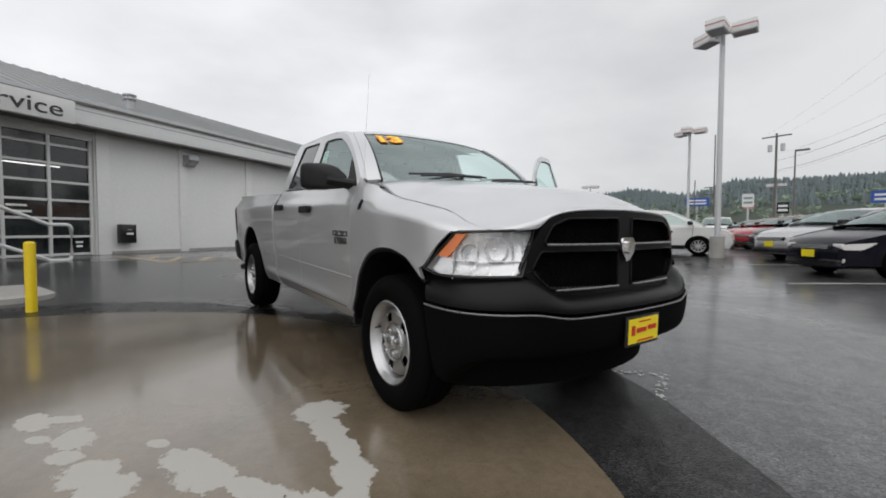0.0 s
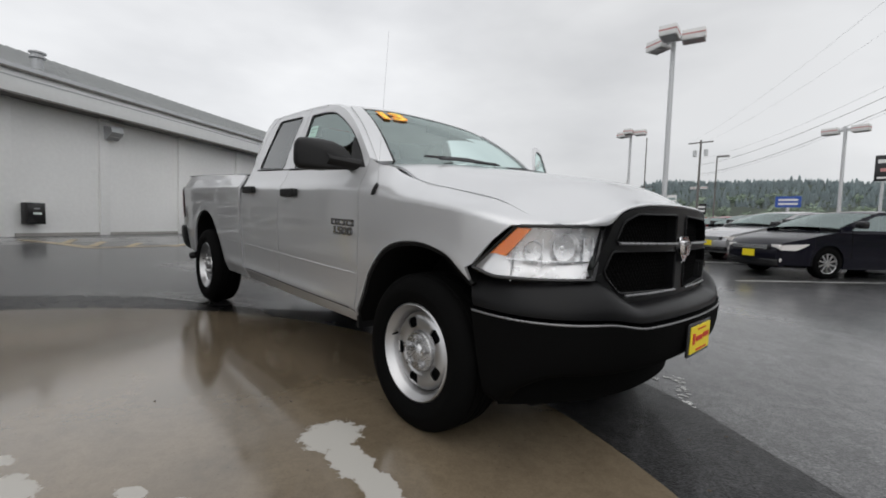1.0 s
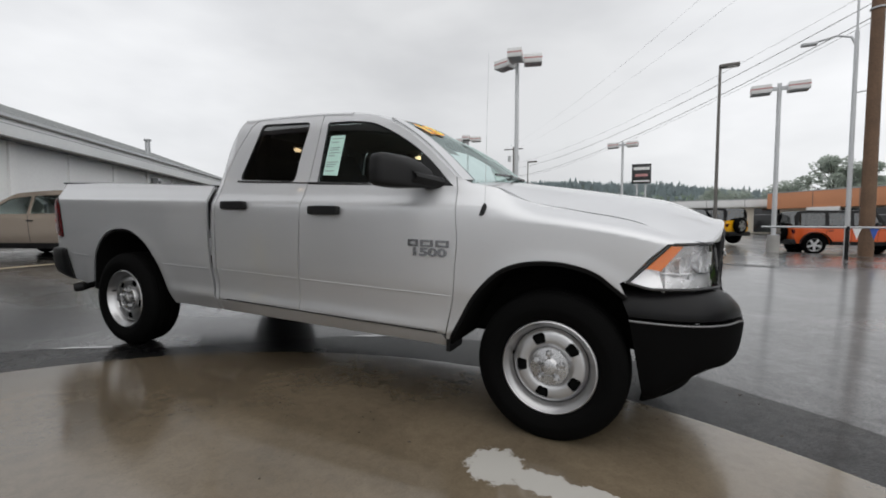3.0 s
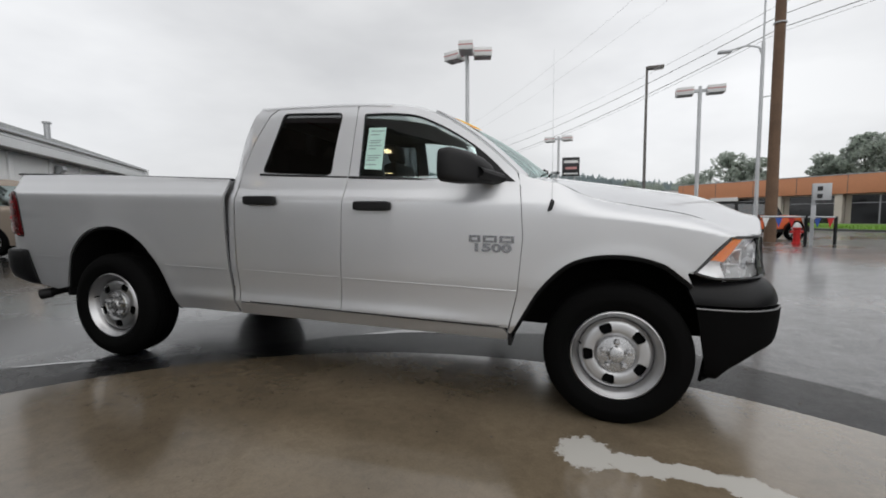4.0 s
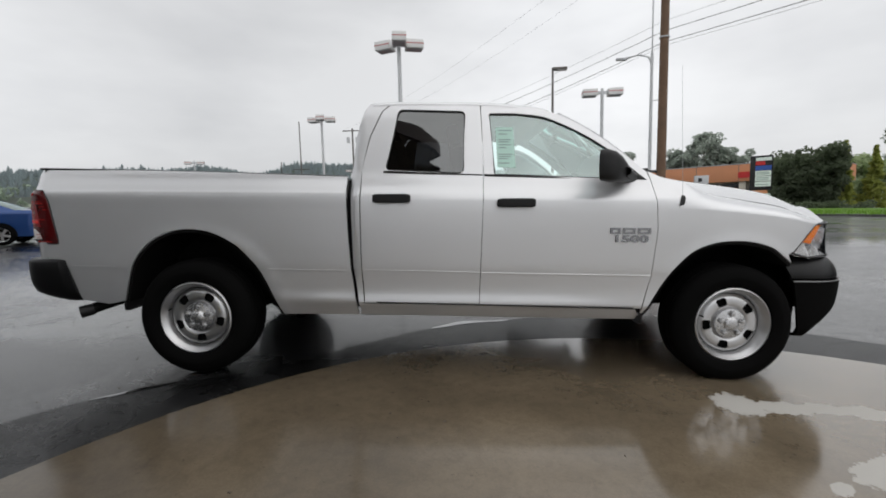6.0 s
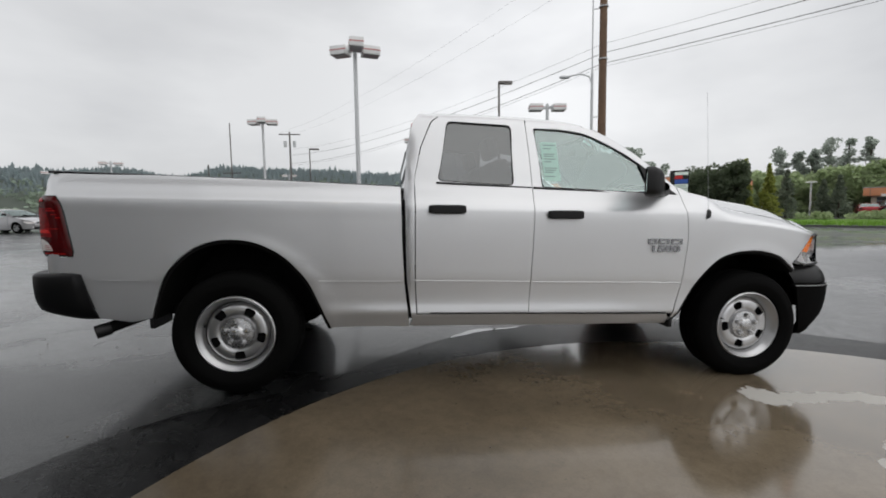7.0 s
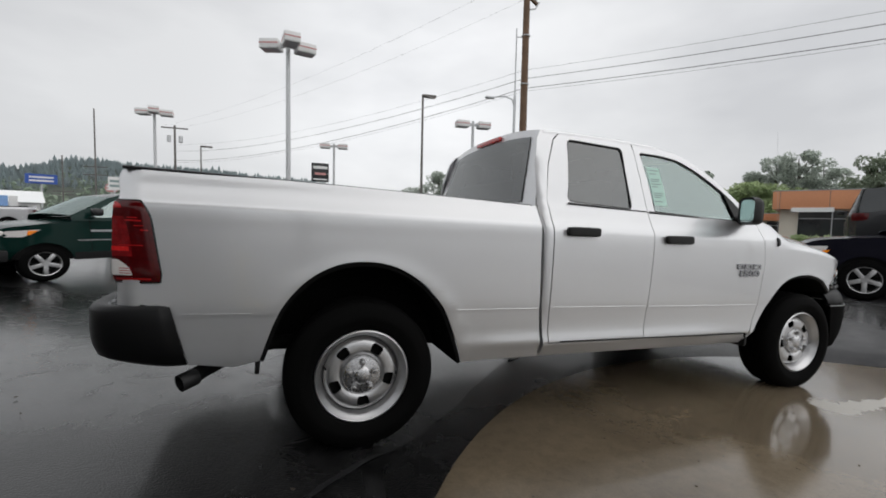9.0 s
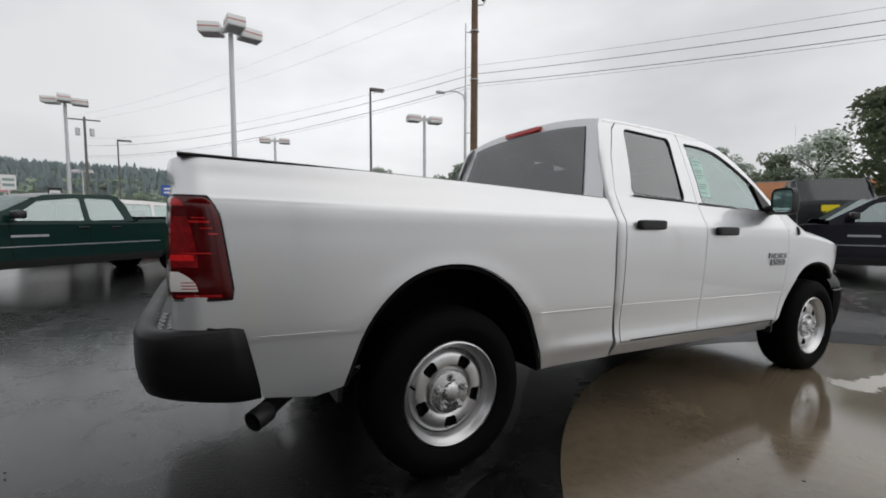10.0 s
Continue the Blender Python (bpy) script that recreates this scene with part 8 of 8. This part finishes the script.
# ---- trees, hedges, hills, grass ----
def leaf_cloud(bm, centre, radius, n, size, rnd):
    """Small leaf quads scattered through an uneven clump."""
    c = Vector(centre)
    for _ in range(n):
        d = Vector((rnd.gauss(0, 1), rnd.gauss(0, 1), rnd.gauss(0, 1))).normalized() * radius * rnd.uniform(0.35, 1.0) ** 0.6
        p = c + Vector((d.x, d.y, d.z * 0.8))
        u = Vector((rnd.gauss(0, 1), rnd.gauss(0, 1), rnd.gauss(0, 0.6))).normalized()
        v = u.cross(Vector((rnd.gauss(0, 1), rnd.gauss(0, 1), rnd.gauss(0, 1)))).normalized()
        s = size * rnd.uniform(0.6, 1.3)
        bm.faces.new([bm.verts.new(q) for q in (p - u * s, p + v * s * 0.55, p + u * s, p - v * s * 0.55)])


def tree(x, y, h, spread, mat, seed, clumps=26, leaves=110, bare=0.28, leaf=0.22, label="green broadleaf tree with an uneven crown", ground=0.0):
    rnd = random.Random(seed)
    t = thing("tree", label, "tree", Matrix.Translation((x, y, ground)), "trees")
    bm = rod(bmesh.new(), (0, 0, -0.3), (0.1, 0, h * 0.55), h * 0.022, h * 0.012, 8)
    rod(bm, (0.1, 0, h * 0.55), (0.0, 0.1, h * 0.92), h * 0.012, h * 0.004, 6)
    crown = bmesh.new()
    for k in range(clumps):
        a = rnd.uniform(0, 2 * math.pi)
        f = rnd.uniform(bare, 0.97)
        env = math.sin(math.pi * min(1, (f - bare * 0.7) / (1.05 - bare * 0.7))) ** 0.7
        rr = spread * env * rnd.uniform(0.25, 1.0)
        c = Vector((math.cos(a) * rr, math.sin(a) * rr, f * h))
        if k % 2 == 0:
            rod(bm, (0.05, 0, f * h * 0.72), c, h * 0.006, h * 0.002, 5)
        leaf_cloud(crown, c, spread * rnd.uniform(0.22, 0.42) + (0.30 if spread < 2.3 else 0.0), leaves, leaf, rnd)
    part("trunk", bm, M["bark"], t)
    part("crown", crown, M[mat], t, smooth=0)
    return t


def conifer(x, y, h, r, mat, seed, ground=0.0):
    rnd = random.Random(seed)
    t = thing("tree", "yellow-green narrow young tree" if mat == "leaf_young" else "dark narrow evergreen tree", "tree", Matrix.Translation((x, y, ground)), "trees")
    part("trunk", rod(bmesh.new(), (0, 0, -0.2), (0, 0, h * 0.9), h * 0.02, 0.02, 7), M["bark"], t)
    crown = bmesh.new()
    for k in range(22):
        f = k / 22
        for j in range(5):
            a = rnd.uniform(0, 2 * math.pi)
            rr = r * (1 - f) * rnd.uniform(0.4, 0.95)
            leaf_cloud(crown, (math.cos(a) * rr, math.sin(a) * rr, h * (0.06 + 0.92 * f)), r * 0.32 * (1.15 - f), 26, 0.16, rnd)
    part("crown", crown, M[mat], t, smooth=0)


def at_bearing(b, d):
    return d * math.sin(radians(b)), -3.5 + d * math.cos(radians(b))


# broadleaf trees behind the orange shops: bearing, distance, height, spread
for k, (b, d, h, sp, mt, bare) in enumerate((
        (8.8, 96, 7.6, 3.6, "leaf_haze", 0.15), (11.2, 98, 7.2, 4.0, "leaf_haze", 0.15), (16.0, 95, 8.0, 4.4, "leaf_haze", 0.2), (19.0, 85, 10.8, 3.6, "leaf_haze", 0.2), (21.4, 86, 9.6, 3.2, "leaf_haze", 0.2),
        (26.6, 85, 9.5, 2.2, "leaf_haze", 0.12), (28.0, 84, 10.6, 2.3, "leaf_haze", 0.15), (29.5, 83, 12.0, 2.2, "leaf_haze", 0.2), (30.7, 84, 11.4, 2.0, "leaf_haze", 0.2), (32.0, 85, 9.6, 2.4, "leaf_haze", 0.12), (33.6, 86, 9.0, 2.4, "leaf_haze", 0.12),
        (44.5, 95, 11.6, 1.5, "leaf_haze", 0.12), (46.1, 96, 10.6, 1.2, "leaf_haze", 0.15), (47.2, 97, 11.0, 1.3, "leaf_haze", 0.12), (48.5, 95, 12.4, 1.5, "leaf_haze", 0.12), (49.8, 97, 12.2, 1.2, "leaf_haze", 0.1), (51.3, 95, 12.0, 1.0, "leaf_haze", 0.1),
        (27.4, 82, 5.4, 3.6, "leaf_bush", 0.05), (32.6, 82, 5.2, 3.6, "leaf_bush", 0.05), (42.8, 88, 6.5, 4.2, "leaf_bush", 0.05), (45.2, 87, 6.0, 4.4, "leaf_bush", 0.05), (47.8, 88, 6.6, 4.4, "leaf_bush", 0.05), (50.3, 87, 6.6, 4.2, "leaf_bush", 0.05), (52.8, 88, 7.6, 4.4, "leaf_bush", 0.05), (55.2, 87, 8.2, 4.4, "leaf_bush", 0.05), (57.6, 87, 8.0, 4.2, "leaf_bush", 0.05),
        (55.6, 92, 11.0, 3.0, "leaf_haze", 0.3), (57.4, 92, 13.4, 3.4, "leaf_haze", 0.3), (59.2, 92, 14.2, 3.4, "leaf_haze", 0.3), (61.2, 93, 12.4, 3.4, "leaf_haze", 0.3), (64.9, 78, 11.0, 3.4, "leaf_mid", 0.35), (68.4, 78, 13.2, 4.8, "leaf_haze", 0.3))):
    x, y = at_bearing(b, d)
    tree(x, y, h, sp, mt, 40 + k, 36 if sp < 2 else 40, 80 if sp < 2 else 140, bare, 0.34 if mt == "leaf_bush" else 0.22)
# small lamp post at the far car park
post = thing("lamp_post", "thin wooden lamp post with a flat pale head", "lamp post", Matrix.Translation((50.5, 43.5, 0.1)))
part("pole", rod(bmesh.new(), (0, 0, -0.2), (0, 0, 4.0), 0.10, 0.08, 8), M["pole"], post)
part("lamp_head", newbox(-0.55, 0.55, -0.22, 0.22, 4.0, 4.16, 0.03), M["white"], post, at=Matrix.Rotation(radians(-48), 4, "Z"))
# near tree by the dark pickup
x, y = at_bearing(72.6, 36)
tree(x, y, 9.0, 3.0, "leaf_dark", 91, 66, 160, 0.12, 0.16, "dark green broadleaf tree beside the road")
x, y = at_bearing(77.5, 34)
tree(x, y, 8.2, 3.0, "leaf_dark", 92, 40, 140, 0.12, 0.16, "dark green broadleaf tree beside the road")
# dark evergreens by the price sign
for k, (b, d, h, r) in enumerate(((37.2, 50, 5.0, 2.2), (38.4, 52, 5.6, 2.3), (39.5, 50, 5.3, 2.1), (36.2, 56, 4.8, 2.0), (40.6, 48, 5.6, 1.0))):
    x, y = at_bearing(b, d)
    tree(x, y, h, r, "leaf_dark", 60 + k, 34, 170, 0.06, 0.16, "dense dark evergreen tree beside the grass strip")
for k, (b, d, h, r, mt) in enumerate(((41.4, 49, 6.0, 0.9, "leaf_young"), (43.5, 54, 5.8, 1.1, "leaf_young"), (45.1, 62, 5.6, 1.3, "leaf_mid"), (48.0, 64, 4.4, 1.1, "leaf_mid"), (49.2, 64, 4.8, 1.2, "leaf_mid"))):
    x, y = at_bearing(b, d)
    conifer(x, y, h, r, mt, 80 + k)


def hedge(b, d, lx, ly, h, seed, mat="leaf_dark"):
    rnd = random.Random(seed)
    x, y = at_bearing(b, d)
    bm = bmesh.new()
    for _ in range(int(lx * 7)):
        leaf_cloud(bm, (rnd.uniform(-lx / 2, lx / 2), rnd.uniform(-ly / 2, ly / 2), rnd.uniform(0.25, 0.75) * h), h * 0.38, 60, 0.10, rnd)
    solid("hedge", bm, M[mat], "low clipped green hedge on the grass strip", "hedge", group="hedges", smooth=0, at=Matrix.Translation((x, y, height(x, y))) @ Matrix.Rotation(radians(-b), 4, "Z"))


for k, (b, d, lx, ly, h) in enumerate(((49.4, 36.5, 4.2, 1.6, 0.95), (54.2, 36.5, 3.6, 1.6, 0.95), (60.5, 37.5, 3.6, 1.6, 0.9), (39.5, 42, 6.0, 1.6, 0.9), (28.0, 58, 6.0, 1.2, 0.8))):
    hedge(b, d, lx, ly, h, 200 + k, "leaf_bush" if k < 3 else "leaf_dark")


def grass_strip():
    """The mown strip along the far side of the road, with its kerb."""
    edge = [(14.5, 37.0), (19.3, 27.5), (21.9, 22.8), (24.6, 16.6), (27.5, 9.5), (32.0, 0.0)]
    bm, kb = bmesh.new(), bmesh.new()
    line = curve_through(edge, 8)
    n = len(line) - 1

    def off(i, dd):
        a, b = Vector(line[max(0, i - 1)]), Vector(line[min(n, i + 1)])
        d = (b - a).normalized()
        q = Vector((-d.y, d.x))
        return Vector(line[i]) + q * dd
    grid(bm, n, 8, lambda u, v: (*off(round(u * n), 0.16 + 7.5 * v), height(*off(round(u * n), 0.16 + 7.5 * v)) + 0.13 + 0.25 * math.sin(math.pi * v)))
    grid(kb, n, 4, lambda u, v: (*off(round(u * n), (-0.0, 0.01, 0.13, 0.15, 0.16)[round(v * 4)]), height(*off(round(u * n), 0)) + (-0.05, 0.12, 0.14, 0.14, 0.0)[round(v * 4)]))
    solid("grass_strip", bm, M["grass"], "bright mown grass strip beside the wet road", "grass", "structure")
    solid("grass_kerb", kb, M["dark_kerb"], "dark concrete kerb of the grass strip", "kerb", "structure")
    # blades along the strip
    rnd = random.Random(5)
    gb = bmesh.new()
    for _ in range(9000):
        i = rnd.randrange(n)
        p = off(i, rnd.uniform(0.18, 4.0)) + Vector((rnd.uniform(-0.6, 0.6), rnd.uniform(-0.6, 0.6)))
        z = height(p.x, p.y) + 0.12
        a = rnd.uniform(0, math.pi)
        s, hh = 0.05, rnd.uniform(0.14, 0.30)
        gb.faces.new([gb.verts.new(q) for q in ((p.x - s * math.cos(a), p.y - s * math.sin(a), z), (p.x + s * math.cos(a), p.y + s * math.sin(a), z), (p.x, p.y, z + hh))])
    solid("grass_blades", gb, M["grass"], "short grass blades on the strip", "grass", "stuff", smooth=0)


grass_strip()


def hill():
    prof = lerp_table([-75, -60, -45, -34, -30, -24, -21, -15, -9, -2, 4, 11, 20, 32, 50, 70, 95], [13, 16, 19, 22, 23, 19.5, 25, 25.5, 25.5, 23.5, 21.5, 17, 13, 12, 15, 18, 16])
    bm = bmesh.new()

    def at(u, v):
        b = -75 + 170 * u
        d = 150 + 130 * v
        return (d * math.sin(radians(b)), d * math.cos(radians(b)), -0.4 + prof(b) * smooth01(v, 0.0, 0.95) + 1.2 * noise.noise(Vector((b * 0.25, v * 6, 0))) * v)
    grid(bm, 120, 14, at)
    solid("hill", bm, M["leaf_hill"], "wooded hillside in the distance, its green paled for haze", "hill", "structure")
    rnd = random.Random(11)
    verts, faces = [], []

    def cone(x, y, z, h, r):
        for lv in range(3):
            z0, z1, rr = z + h * (0.08 + 0.27 * lv), z + h * (0.50 + 0.25 * lv), r * (1 - 0.28 * lv)
            k0 = len(verts)
            for j in range(6):
                a = 2 * math.pi * j / 6 + rnd.uniform(-0.3, 0.3)
                q = rr * rnd.uniform(0.65, 1.15)
                verts.append((x + q * math.cos(a), y + q * math.sin(a), z0 + rnd.uniform(-0.05, 0.05) * h))
            verts.append((x + rnd.uniform(-0.1, 0.1), y, z1))
            for j in range(6):
                faces.append((k0 + j, k0 + (j + 1) % 6, k0 + 6))
    for _ in range(13000):
        u, v = rnd.random(), rnd.uniform(0.30, 1.0) ** 0.7
        if -75 + 170 * u > 14 and rnd.random() < 0.6:
            continue
        x, y, z = at(u, v)
        hh = rnd.uniform(1.6, 4.2) * (1.35 if rnd.random() < 0.06 else 1.0)
        cone(x, y, z - 0.6, hh, hh * rnd.uniform(0.24, 0.42))
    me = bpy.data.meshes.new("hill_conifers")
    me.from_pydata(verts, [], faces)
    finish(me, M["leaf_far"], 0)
    tagged(new("hill_conifers", me), "dense conifers on the hillside, paled with haze colour", "trees", "", "stuff")
    # rounded broadleaf clumps on the lower slope
    bl = bmesh.new()
    for _ in range(900):
        u, v = rnd.random(), rnd.uniform(0.0, 0.55)
        x, y, z = at(u, v)
        leaf_cloud(bl, (x, y, z + 1.2), rnd.uniform(1.6, 3.2), 22, 0.9, rnd)
    solid("hill_broadleaf", bl, M["leaf_hill"], "green broadleaf woods on the lower slope", "trees", "stuff", smooth=0)


hill()
for k in range(4):
    p0, p1 = (1.3 - 1.75 * k, 7.4 + 3.3 * k), (4.4 - 1.75 * k, 11.6 + 3.3 * k)
    strip([p0, p1], 0.10, M["line"], "stall_line", "worn white stall line on wet asphalt")
# white flecks paint a puddle's bright reflection together with paint scuffs
scuff = bmesh.new()
rnd = random.Random(31)
for k in range(70):
    q = rnd.random()
    x, y = (2.36 + 0.30 * q, 1.02 - 0.62 * q) if k % 3 else (2.08 + 0.32 * q, 0.70 + 0.30 * q)
    x, y = x + rnd.gauss(0, 0.022), y + rnd.gauss(0, 0.022)
    n, q = 7, rnd.uniform(0.006, 0.022)
    a0 = rnd.uniform(0, 6.3)
    scuff.faces.new([scuff.verts.new((x + q * rnd.uniform(0.6, 1.2) * math.cos(a0 + 6.283 * j / n), y + q * 0.8 * rnd.uniform(0.6, 1.2) * math.sin(a0 + 6.283 * j / n), height(x, y) + 0.0042)) for j in range(n)])
solid("white_flecks", scuff, M["line"], "white flecks for a puddle's bright reflection and paint scuffs on asphalt", "marking", "structure", smooth=0)
